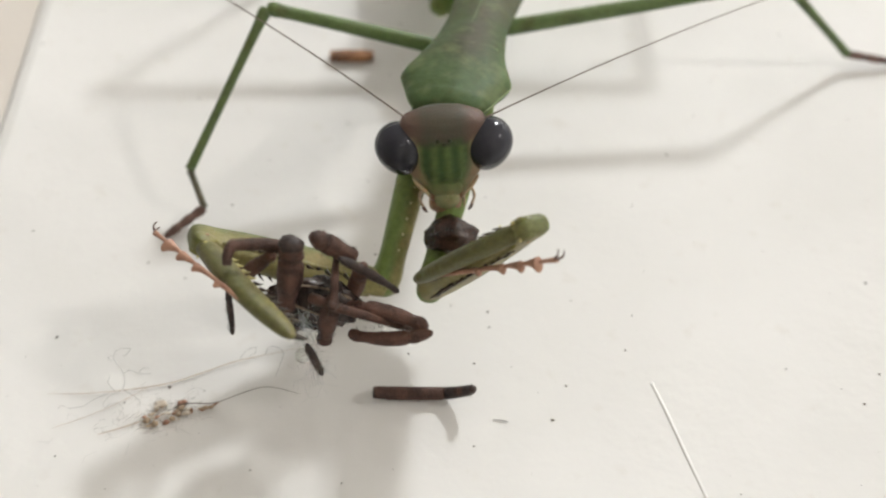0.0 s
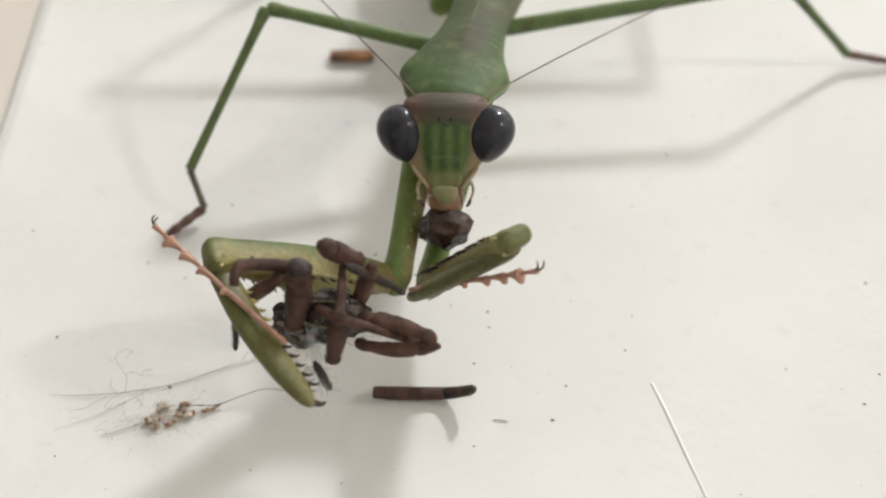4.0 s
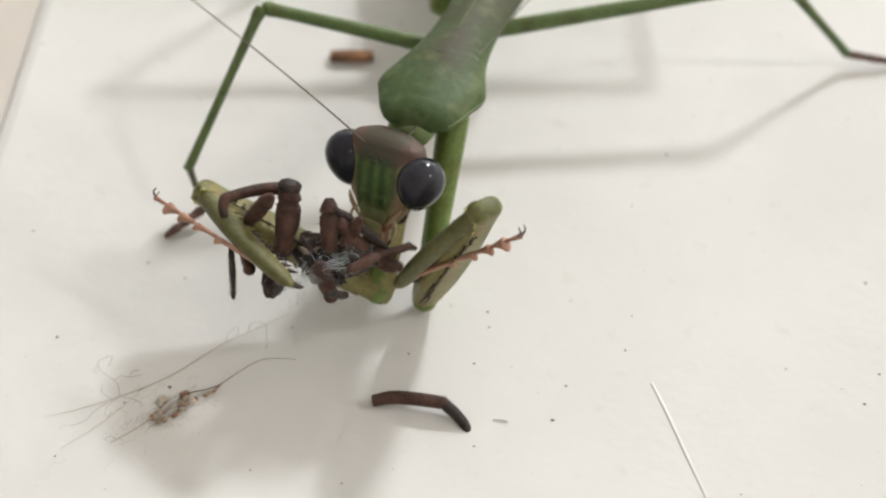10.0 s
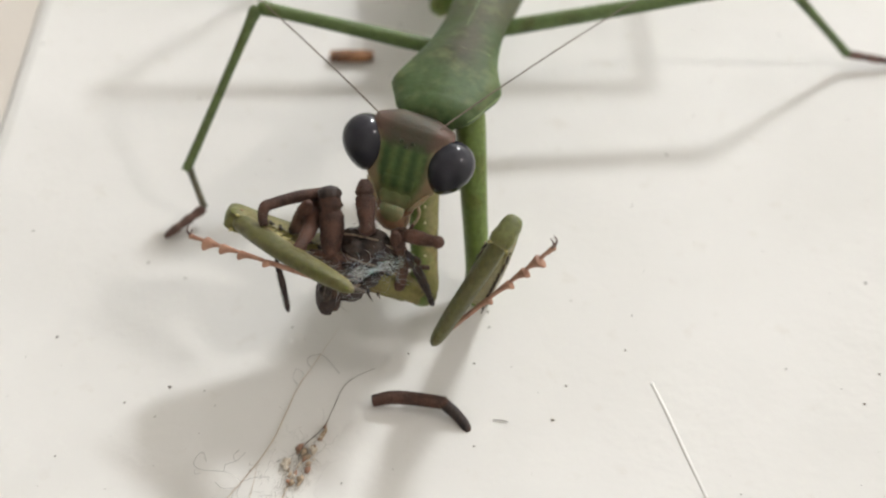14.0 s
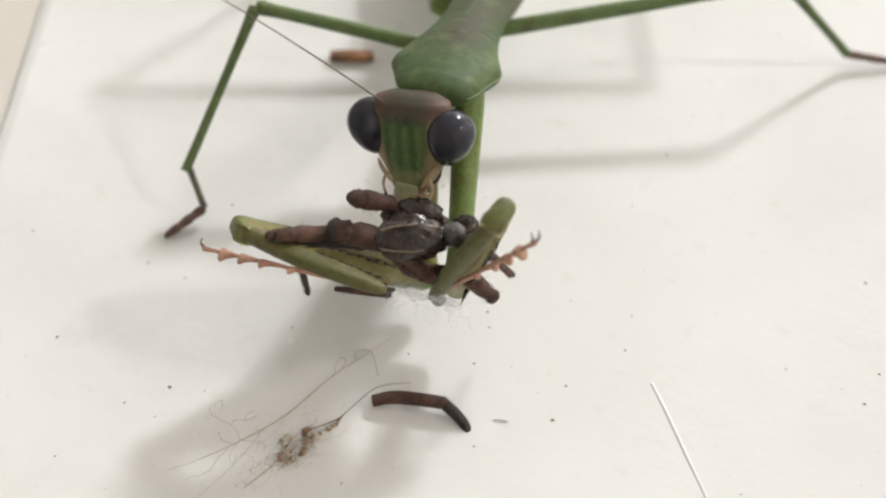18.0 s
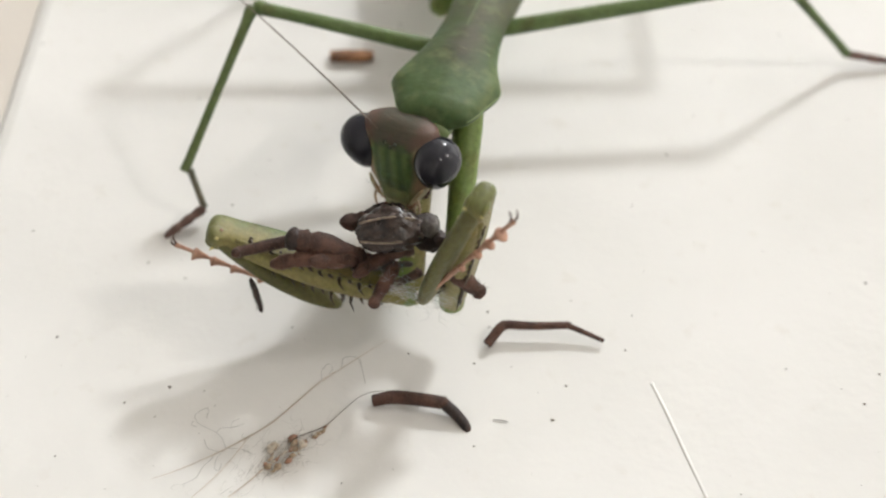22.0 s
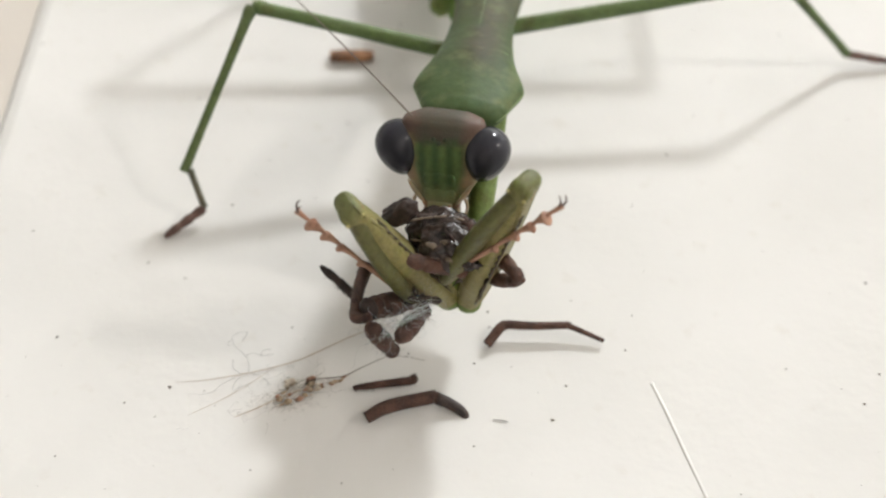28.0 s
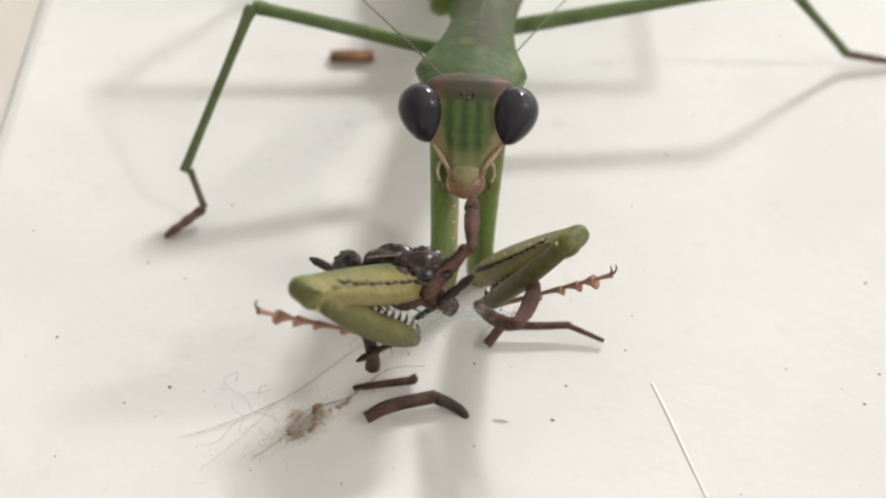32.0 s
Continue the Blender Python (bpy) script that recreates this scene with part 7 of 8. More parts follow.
    key(moving["sp_toe"], [
        (0, -1.74, -8.39, 7.56, 42.09, 63.02, -40.39), (1, -1.79, -8.71, 7.61, 42.13, 63.28, -40.27), (2, -1.33, -9.23, 7.79, 47.54, 65.19, -34.7),
        (3, -1.5, -9.31, 7.84, 47.91, 65.23, -34.43), (6, 0.35, -12.45, 9.26, 98.8, 74, 17.65), (7, 0.55, -12.64, 9.48, 98.94, 73.93, 17.97),
        (8, 0.77, -12.67, 9.41, 98.55, 73.8, 17.5), (9, 0.89, -12.73, 9.49, 98.53, 73.74, 17.56), (9.5, 0.99, -12.97, 9.83, 99.38, 73.75, 18.36),
        (9.8, 0.99, -12.97, 9.83, 99.38, 73.75, 18.36), (10, -0.76, -3.98, 7.06, 77.16, 46.42, 52.11), (11, -1.31, -4.58, 6.45, 79, 49.5, 52.5),
        (12, -1.66, -5.71, 6.72, 80.8, 50.2, 53), (13, -0.32, -5.04, 6.68, 78.4, 49.3, 51.8), (13.5, -0.61, -4.26, 6.81, 94.33, 75.66, 36.82),
        (14, -0.9, -3.47, 6.95, -72.56, 77.01, -159.2), (14.62, -0.36, -3.73, 6.92, 69.72, 66.84, 6.35), (15.25, 0.18, -3.98, 6.89, 62.5, 32.8, 25.5),
        (16.5, 1.32, -4, 7.27, 20.6, -7.1, 62.9), (17, 2.8, -5.13, 7.04, 21.08, -5.89, 61.85), (17.3, 2.8, -5.13, 7.04, 21.08, -5.89, 61.85),
        (17.45, 2.47, -4.75, 8.31, 52.9, 31.7, 16.8), (17.6, 2.81, -2.41, 8.63, 90.18, 27.08, 10.69), (18, 2.81, -2.41, 8.63, 90.18, 27.08, 10.69),
        (19, 2.4, -1.03, 7.86, 89.85, 24.71, 12.87), (20, 3.09, -1.03, 7.86, 85.56, 29.39, 6.79), (21, 2.91, -1.94, 8.46, 96.2, 52.25, 59.02),
        (22, 2.22, -1.32, 6.54, 98.93, 54.06, 61.56), (23, 3.79, -1.7, 6.72, 97.2, 54.49, 60.19), (23.6, 3.99, -1.8, 6.63, 94.6, 54.7, 57),
        (24, 4.98, -0.54, 6.01, 91.7, 54.1, 55.7), (24.5, 3.85, -5.35, 9.48, 79.2, 51, 47), (25, 2.83, -4.31, 6.09, 105.67, 82.9, 15.68),
        (25.5, 2.76, -9.46, 9.63, -154.1, 88.7, 115.3), (27.5, 4.37, -5.09, 8.18, 67.59, 54.15, 30.03), (28, 4.17, -5.18, 8.05, 59.14, 27.83, 19.93),
        (29, 3.56, -5.53, 8.5, 64.78, 43.8, 40.22), (30, 3.55, -4.34, 6.99, 60.76, 40.69, 35.48), (31, 3.52, -5.3, 8.77, 63.44, 41.73, 39.96),
        (32, -1.82, -2.35, 8.3, 54.54, 44.29, 7.77),
    ])
    key(moving["sp_thigh"], [
        (0, 1.38, -4.72, 10.39, -74.48, 73.9, 176.26), (1, 1.37, -4.95, 10.55, -71.6, 73.77, 179.24), (2, 1.79, -5.34, 10.91, -71.66, 74.39, 179.25),
        (3, 1.64, -5.45, 10.94, -72.01, 74.22, 178.87), (6, 3.27, -7.01, 13.95, -28.81, 61.54, -134.11), (7, 3.47, -7.24, 14.15, -29.16, 61.99, -134.57),
        (8, 3.68, -7.26, 14.09, -29.09, 62.01, -134.39), (9, 3.81, -7.33, 14.17, -29.14, 62.2, -134.53), (9.5, 3.88, -7.62, 14.49, -29.7, 62.77, -135.29),
        (9.8, 3.88, -7.62, 14.49, -29.7, 62.77, -135.29), (10, -4.44, 0.58, 10.66, -69.97, 56.22, 162.27), (11, -4.52, 0.18, 10.21, -49.3, 47.9, -171.7),
        (12, -4.82, -1, 10.43, -49.4, 48, -171.8), (13, -3.49, -0.3, 10.44, -49.4, 48.3, -171.7), (14, -2.17, 0.38, 10.28, -83.7, 68.07, 174.76),
        (16.5, -2.7, 1.67, 12.26, -42.1, 61.6, -150.4), (17, -0.96, 0.4, 11.9, -44.4, 64.03, -152.63), (17.3, -0.96, 0.4, 11.9, -44.4, 64.03, -152.63),
        (17.45, -2.43, -1.31, 11.47, 46, 59, -21.1), (17.6, -3.55, -2.92, 11.14, 43.63, 21.6, 23.64), (18, -3.55, -2.92, 11.14, 43.63, 21.6, 23.64),
        (19, -4.31, -1.42, 9.41, 43.93, 11.58, 23.89), (20, -3.8, -1.19, 10.1, 44.43, 18.36, 25.87), (21, -1.33, -3.17, 9.97, 47.61, 18.6, 25.23),
        (22, -1.85, -2.38, 8.17, 47.11, 21.61, 23.46), (23, -0.22, -2.61, 8.49, 46.65, 22.64, 22.21), (23.6, -0.19, -2.66, 8.45, 46.3, 22.4, 21.3),
        (24, 0.72, -1.4, 7.82, 46.1, 21.8, 20.9), (24.5, 4.11, -5.97, 11.56, 50.8, 41.6, 1.3), (25, 4.23, -3.17, 7.07, 49.35, 38.62, -0.93),
        (25.5, 4.3, -8.35, 10.61, 50.8, 42.3, 0.6), (27.5, 4.28, -3.8, 10, 57.77, 50.14, 13.49), (28, 4.01, -3.83, 9.94, 58.23, 31.54, 15.55),
        (29, 2.71, -4.38, 9.53, 48.49, 24.33, 20.22), (30, 2.67, -3.13, 8.06, 46.56, 18.13, 15.84), (31, 2.59, -4.01, 9.94, 47.28, 20.55, 18.12),
        (32, 4.95, -5.86, 9.28, 27.69, -7.5, 51.31),
    ])
    key(moving["sp_carapace"], [
        (0, -2.45, -5.14, 8.35, 41.15, 9.25, -10.43), (1, -2.46, -5.48, 8.37, 41.38, 7.96, -8.94), (2, -2, -6, 8.55, 41.67, 5.81, -6.49),
        (3, -2.19, -6.11, 8.57, 41.68, 5.68, -6.35), (6, -0.51, -8.94, 10.25, 42, 0.06, -0.07), (7, -0.3, -9.15, 10.45, 42, 0.08, -0.08),
        (8, -0.09, -9.17, 10.39, 42, 0.04, -0.04), (9, 0.04, -9.24, 10.47, 42, 0.05, -0.06), (9.5, 0.13, -9.49, 10.78, 42, 0.07, -0.08),
        (9.8, 0.13, -9.49, 10.78, 42, 0.07, -0.08), (10, -1.68, -1.14, 7.12, 41.87, -3.66, 4.08), (11, -2.55, -1.6, 6.62, 42, 0, 0), (12, -2.91, -2.77, 6.86, 42, 0, 0),
        (13, -1.54, -2.08, 6.85, 42, 0, 0), (14, -0.1, -0.6, 7.86, 40.65, 11.45, -12.96), (16.5, 0.42, -0.31, 9.55, 41.3, 8.3, -9.4),
        (17, 2.05, -1.51, 9.25, 41.32, 8.18, -9.27), (17.3, 2.05, -1.51, 9.25, 41.32, 8.18, -9.27), (17.6, 2.55, -3.03, 10.84, 41.97, -1.89, 2.1),
        (18, 2.55, -3.03, 10.84, 41.97, -1.89, 2.1), (19, 2.17, -0.96, 9.66, 41.64, -6.03, 6.74), (20, 3.62, -1.49, 9.66, 41.61, -6.34, 7.08),
        (21, 1.8, -1.67, 11.13, 42.01, -1, 1.08), (22, 1.22, -1, 9.26, 41.94, -2.82, 3.11), (23, 2.83, -1.33, 9.49, 42.02, 0.39, -0.47),
        (23.6, 2.93, -1.39, 9.44, 42, 1.5, -1.7), (24, 3.89, -0.11, 8.85, 42, 1.5, -1.7), (24.5, 5.05, -4.78, 11.28, 39.6, 15.3, -17.7),
        (25, 4.87, -1.91, 6.93, 39.89, 14.39, -16.56), (25.5, 5.21, -7.18, 10.3, 39.6, 15.3, -17.7), (27.5, 4.43, -1.01, 9.44, 42.02, -0.54, 0.67),
        (28, 4.24, -0.96, 9.43, 42.02, -0.14, 0.22), (29, 2.68, -1.84, 9.42, 41.8, 4.37, -4.93), (30, 2.85, -0.5, 8.07, 41.83, 3.98, -4.49),
        (31, 2.69, -1.36, 9.93, 41.8, 4.4, -4.97), (32, 1.64, -3.45, 8.86, 41.97, 1.62, -1.8),
    ])
    key(moving["sp_abdomen"], [
        (0, -4.42, -4.96, 7.43, 41.68, 5.5, -6.16), (1, -4.47, -5.33, 7.44, 41.8, 4.14, -4.64), (2, -3.99, -5.93, 7.53, 41.95, 1.42, -1.6),
        (3, -4.18, -6.01, 7.57, 41.95, 1.59, -1.79), (6, -2.34, -9.03, 9.1, 41.95, 1.48, -1.66), (7, -2.13, -9.22, 9.3, 41.95, 1.53, -1.72),
        (8, -1.92, -9.26, 9.24, 41.95, 1.54, -1.73), (9, -1.78, -9.32, 9.31, 41.95, 1.61, -1.81), (9.5, -1.69, -9.56, 9.64, 41.94, 1.7, -1.92),
        (9.8, -1.69, -9.56, 9.64, 41.94, 1.7, -1.92), (10, -3.04, -0.15, 7.2, 39.13, 16.7, -19.48), (11, -3.7, -0.74, 6.6, 37.7, 20.1, -24),
        (12, -4.05, -1.9, 6.83, 37.7, 20.1, -24), (13, -2.67, -1.21, 6.82, 37.7, 20.1, -24), (14, -1.45, -2.51, 5.74, 39.11, -16.82, 19.62),
        (16.5, -1.22, -1.04, 8.22, 41.5, 6.9, -7.7), (17, 0.43, -2.22, 7.92, 41.51, 6.83, -7.62), (17.3, 0.43, -2.22, 7.92, 41.51, 6.83, -7.62),
        (17.6, 2.44, -0.77, 9.5, 41.66, -5.83, 6.51), (18, 2.44, -0.77, 9.5, 41.66, -5.83, 6.51), (19, 2.22, 1.44, 8.44, 41.63, -6.06, 6.77),
        (20, 4.29, 0.49, 8.07, 40.86, -10.66, 12.06), (21, 1.19, 0.14, 9.4, 41.89, -3.62, 4.06), (22, 0.68, 0.84, 7.55, 41.85, -4.18, 4.69),
        (23, 2.33, 0.5, 7.76, 41.97, -2.38, 2.68), (23.6, 2.39, 0.46, 7.73, 42, -1.5, 1.7), (24, 3.39, 1.74, 7.16, 42, -1.5, 1.7),
        (24.5, 6.17, -3.69, 11.85, 40.1, 13.6, -15.6), (25, 5.95, -0.69, 7.62, 40.24, 13.1, -14.99), (25.5, 6.31, -6.12, 10.86, 40.1, 13.6, -15.6),
        (27.5, 4.95, -2.16, 9.75, 38.73, 17.61, -20.62), (28, 4.71, -2.17, 9.7, 41.5, 6.9, -7.7), (29, 3.24, -2.34, 10.04, 32.05, 28.72, -37.54),
        (30, 3.27, -1.08, 8.62, 33.87, 26.46, -33.61), (31, 3.15, -1.93, 10.49, 32.36, 28.36, -36.89), (32, 2.88, -4.87, 8.66, 38.77, -17.59, 20.59),
    ])
    key(moving["sp_fallen"], [
        (0, -7.59, -12.02, 9.14, 46.21, 24.78, -0.5), (1, -7.61, -12.31, 9.22, 45.69, 26, -1.72), (2, -7.17, -12.77, 9.47, 45.99, 25.27, -0.92),
        (3, -7.35, -12.86, 9.49, 46.22, 25.01, -0.63), (6, -5.85, -15.37, 11.49, 45.58, 28.29, -2.16), (7, -5.64, -15.57, 11.7, 45.59, 28.33, -2.04),
        (8, -5.43, -15.6, 11.64, 45.58, 28.31, -2.06), (9, -5.3, -15.66, 11.71, 45.58, 28.34, -2.08), (9.5, -5.23, -15.91, 12.04, 45.57, 28.36, -1.98),
        (9.8, -5.23, -15.91, 12.04, 45.57, 28.36, -1.98), (10, -5.6, -9.24, 8.3, 34.39, 30.71, 54.42), (11, -6.41, -10.09, 7.47, 31.9, -11, 40.8),
        (12, -6.8, -11.26, 7.72, 31.9, -10.8, 40.9), (13, -5.44, -10.56, 7.7, 32, -10.9, 40.7), (14, -8.07, -7.2, 7.54, 44.58, 18.59, 7.94),
        (15.25, -6.45, -6.49, 7, 36.98, 26.73, -11.59), (16.5, -5.05, -6.1, 7.35, 38.3, 26.1, -8.6), (17, -4.35, -6.36, 7.11, 38.29, 26.08, -8.64),
        (17.3, -4.35, -6.36, 7.11, 38.29, 26.08, -8.64), (17.6, 1.36, -8.24, 10.94, 91.05, 60.53, 33.61), (18, 1.36, -8.24, 10.94, 91.05, 60.53, 33.61),
        (18.1, 1.78, -8.24, 8.5, 24.17, 49.33, -11.71), (18.2, 2.2, -8.24, 6.06, -10.8, 22.8, -21.6), (18.4, 2.86, -8.69, 0.4, -61.2, 0, 2.2),
        (32, 2.86, -8.69, 0.4, -61.2, 0, 2.2),
    ])
    key(moving["sp_scrap"], [
        (0, -6.25, -9.47, 10.07, 3.12, 5.24, -89.34), (1, -6.18, -9.69, 10.21, 2.75, 7.07, -90.59), (2, -5.81, -10.14, 10.43, 3.02, 5.53, -89.47),
        (3, -5.96, -10.25, 10.45, 3, 5.08, -89.71), (6, -4.84, -12.18, 12.92, 2.95, 6.01, -88.46), (7, -4.64, -12.38, 13.1, 2.87, 5.62, -88.53),
        (8, -4.42, -12.42, 13.05, 2.85, 5.57, -88.63), (9, -4.29, -12.48, 13.12, 2.85, 5.46, -88.69), (9.5, -4.2, -12.75, 13.42, 2.86, 4.94, -88.69),
        (9.8, -4.2, -12.75, 13.42, 2.86, 4.94, -88.69), (10, -4.93, -5.61, 7.32, 35.51, -6.92, -51.32), (11, -5.69, -6.19, 6.72, 35.2, -9.6, -46.6),
        (12, -6.09, -7.36, 6.93, 35.5, -10.1, -46.4), (13, -4.69, -6.65, 6.93, 35.2, -9.8, -46.9), (14, -4.68, -5.84, 7.17, 43.74, -6.5, -33.54),
        (15.25, -6.14, -6.09, 7.53, 53.1, -42.2, -2.7), (16.5, -7.47, -6.06, 8.14, 39.8, -71.2, 38.1), (17, -5.78, -7.27, 7.83, 39.47, -71.17, 39),
        (17.3, -5.78, -7.27, 7.83, 39.47, -71.17, 39), (17.45, -6.2, -7.88, 6.79, 54.3, -44.56, 0.2), (17.6, -6.63, -8.49, 5.76, 46.8, -17.72, -21.68),
        (18, -6.63, -8.49, 5.76, 46.8, -17.72, -21.68), (19, -7.32, -6.94, 4.14, 44.62, -20.96, -15.61), (20, -6.89, -6.81, 4.71, 45.59, -14.46, -18.07),
        (21, -3.95, -8.38, 6.98, 52.77, -37.2, -22.93), (22, -3.83, -7.95, 4.91, 50.67, -46.51, -19.47), (23, -2.96, -8.14, 5.25, 54.77, -38.73, -25.52),
        (23.8, -7.47, -12.74, 0.4, 0, 0, 8.5), (25.5, -7.47, -12.74, 0.4, 0, 0, 8.5), (27.5, -5.66, -12.13, 0.4, 0, 0, 7.6), (32, -5.66, -12.13, 0.4, 0, 0, 7.6),
    ])
    key(moving["sp_claw"], [
        (0, -1.33, -4.91, 6.76, 56.75, -33.34, -37.04), (1, -1.34, -5.19, 6.85, 56.75, -33.99, -36.68), (2, -0.88, -5.61, 7.1, 56.63, -35.05, -36.15),
        (3, -1.05, -5.71, 7.13, 56.57, -35.04, -36.05), (6, 0.57, -8.34, 8.97, 57.09, -35.05, -36.58), (7, 0.78, -8.55, 9.18, 57.26, -35.17, -36.82),
        (8, 1, -8.57, 9.12, 57.28, -35.25, -36.86), (9, 1.13, -8.63, 9.18, 57.26, -35.38, -36.93), (9.5, 1.23, -8.88, 9.5, 57.21, -35.52, -37.04),
        (9.8, 1.23, -8.88, 9.5, 57.21, -35.52, -37.04), (9.9, -1.7, -4.53, 7.5, 37.1, -5.9, -52.8), (10, -4.37, -1.45, 6.5, 6.73, -3.6, -90.06),
        (11, -4.98, -1.87, 6.06, 8.3, 17.3, -78.6), (12, -5.3, -3, 6.27, 8.6, 15.6, -78.4), (13, -3.94, -2.32, 6.27, 8.1, 16.5, -78.9),
        (14, -1.23, -1.85, 5.62, 39.91, 2.72, -84.89), (16.5, -0.32, -0.08, 7.12, 48.2, -29, -45.5), (17, 1.35, -1.28, 6.8, 49.36, -30.68, -46.71),
        (17.3, 1.35, -1.28, 6.8, 49.36, -30.68, -46.71), (17.6, 6.87, -0.72, 9.59, 55.01, -36.98, -56.38), (18, 6.87, -0.72, 9.59, 55.01, -36.98, -56.38),
        (19, 6.58, 1.59, 8.61, 53.96, -37.15, -55.37), (20, 7.86, 1.02, 8.58, 54.88, -40.03, -57.49), (21, 4.92, -0.51, 9.06, 47.31, -27.91, -41.98),
        (22, 4.4, 0.21, 7.24, 42.29, -30.04, -30.68), (23, 5.74, -0.28, 7.31, 47.98, -28.19, -42.57), (23.6, 6, -0.41, 7.2, 47.9, -27.8, -42.4),
        (24, 7.03, 0.86, 6.61, 47.5, -27.4, -42.6), (24.5, 2.44, -3.44, 12.61, 51.9, -36.7, -11.7), (25, 1.82, -0.58, 8.4, 48.42, -33.5, -5.11),
        (25.5, 2.65, -5.86, 11.6, 52.6, -38.1, -11.7), (27.5, 2.94, -1.06, 10.47, 50.67, -41.74, -7.7), (28, 2.64, -1.09, 10.41, 48.6, -41.69, -4.61),
        (29, 1.23, -1.21, 10.28, 57.93, -38.88, -46.4), (30, 1.31, 0.18, 8.97, 54.52, -38.03, -41.5), (31, 1.23, -0.68, 10.82, 55.26, -38.14, -43.71),
        (32, -0.09, -3.32, 9.17, 61.52, -40.22, -48.69),
    ])
    key(moving["sp_twig"], [
        (0, -6.02, -3.93, 8.48, 51.86, -48.66, -10.12), (1, -6.04, -4.33, 8.45, 53.25, -46.93, -11.82), (2, -5.53, -4.96, 8.51, 53.53, -47.08, -12.02),
        (3, -5.73, -5.06, 8.54, 54.66, -47.24, -13.59), (6, -3.87, -8.07, 10.05, 56.25, -48.57, -15.55), (7, -3.64, -8.27, 10.25, 56.66, -48.77, -15.93),
        (8, -3.43, -8.3, 10.18, 56.7, -48.9, -15.99), (9, -3.29, -8.36, 10.26, 56.75, -49, -16.17), (9.5, -3.17, -8.61, 10.57, 56.95, -49.17, -16.61),
        (9.8, -3.17, -8.61, 10.57, 56.95, -49.17, -16.61), (9.9, -4.66, -3.34, 7.69, 40.6, -24.1, -49.6), (10, -6.53, 1, 6.14, 12.28, -16.01, -77),
        (11, -6.49, 0.12, 5.26, 13.4, -12.8, -78.1), (12, -6.8, -1.05, 5.47, 14, -13.5, -77.7), (13, -5.42, -0.35, 5.48, 12.9, -13.1, -78.7),
        (14, 3.1, -0.45, 8.66, 37.45, -16.66, -32), (16.5, 2.24, -1.32, 7.59, 49.4, -30.5, -14.3), (17, 3.77, -2.48, 7.3, 49.78, -32.09, -14.35),
        (17.3, 3.77, -2.48, 7.3, 49.78, -32.09, -14.35), (17.6, 3.79, -3.06, 8.05, 45.88, -22.46, -19.68), (18, 3.79, -3.06, 8.05, 45.88, -22.46, -19.68),
        (19, 3.4, -0.97, 6.91, 44.04, -26.06, -15.45), (20, 4.6, -1.4, 6.99, 45.25, -24.85, -18.45), (20.5, 4.15, -2.01, 7.85, 14.6, 14.1, -73.9),
        (21, 3.87, -2.32, 8.99, -32.4, 7.03, -136.7), (22, 3.09, -1.78, 7.14, -31.1, -0.57, -111.77), (23, 4.65, -2.17, 7.29, -32.5, 8.23, -136.63),
        (23.6, 4.91, -2.29, 7.18, -32.9, 6.9, -139.7), (24, 6.08, -1.24, 6.03, -32.6, -1.4, -134.4), (24.25, 5.58, -3.11, 7.56, 9.9, 5.1, -84.7),
        (24.5, 5.08, -4.98, 9.1, 43.8, -22.2, -41.9), (25, 5.52, -2.32, 4.61, 43.75, -22.42, -41.08), (25.5, 5.24, -7.41, 8.09, 45, -23.7, -41.4),
        (27.5, 6.84, -0.6, 9.87, 24.39, -6.79, -65.8), (28, 7.16, -0.56, 9.87, 24.08, -6.38, -61.89), (28.5, 6.27, -1.84, 9.84, 2.4, 14.6, -95),
        (29, 6.54, -3, 9.9, -28.69, 17.99, -134.37), (30, 7.25, -1.98, 8.75, -33.98, 26.38, -146.61), (31, 6.69, -2.57, 10.35, -28.55, 18.96, -134.13),
        (32, 7.69, -0.9, 11.93, -0.5, 10.04, -90.19),
    ])
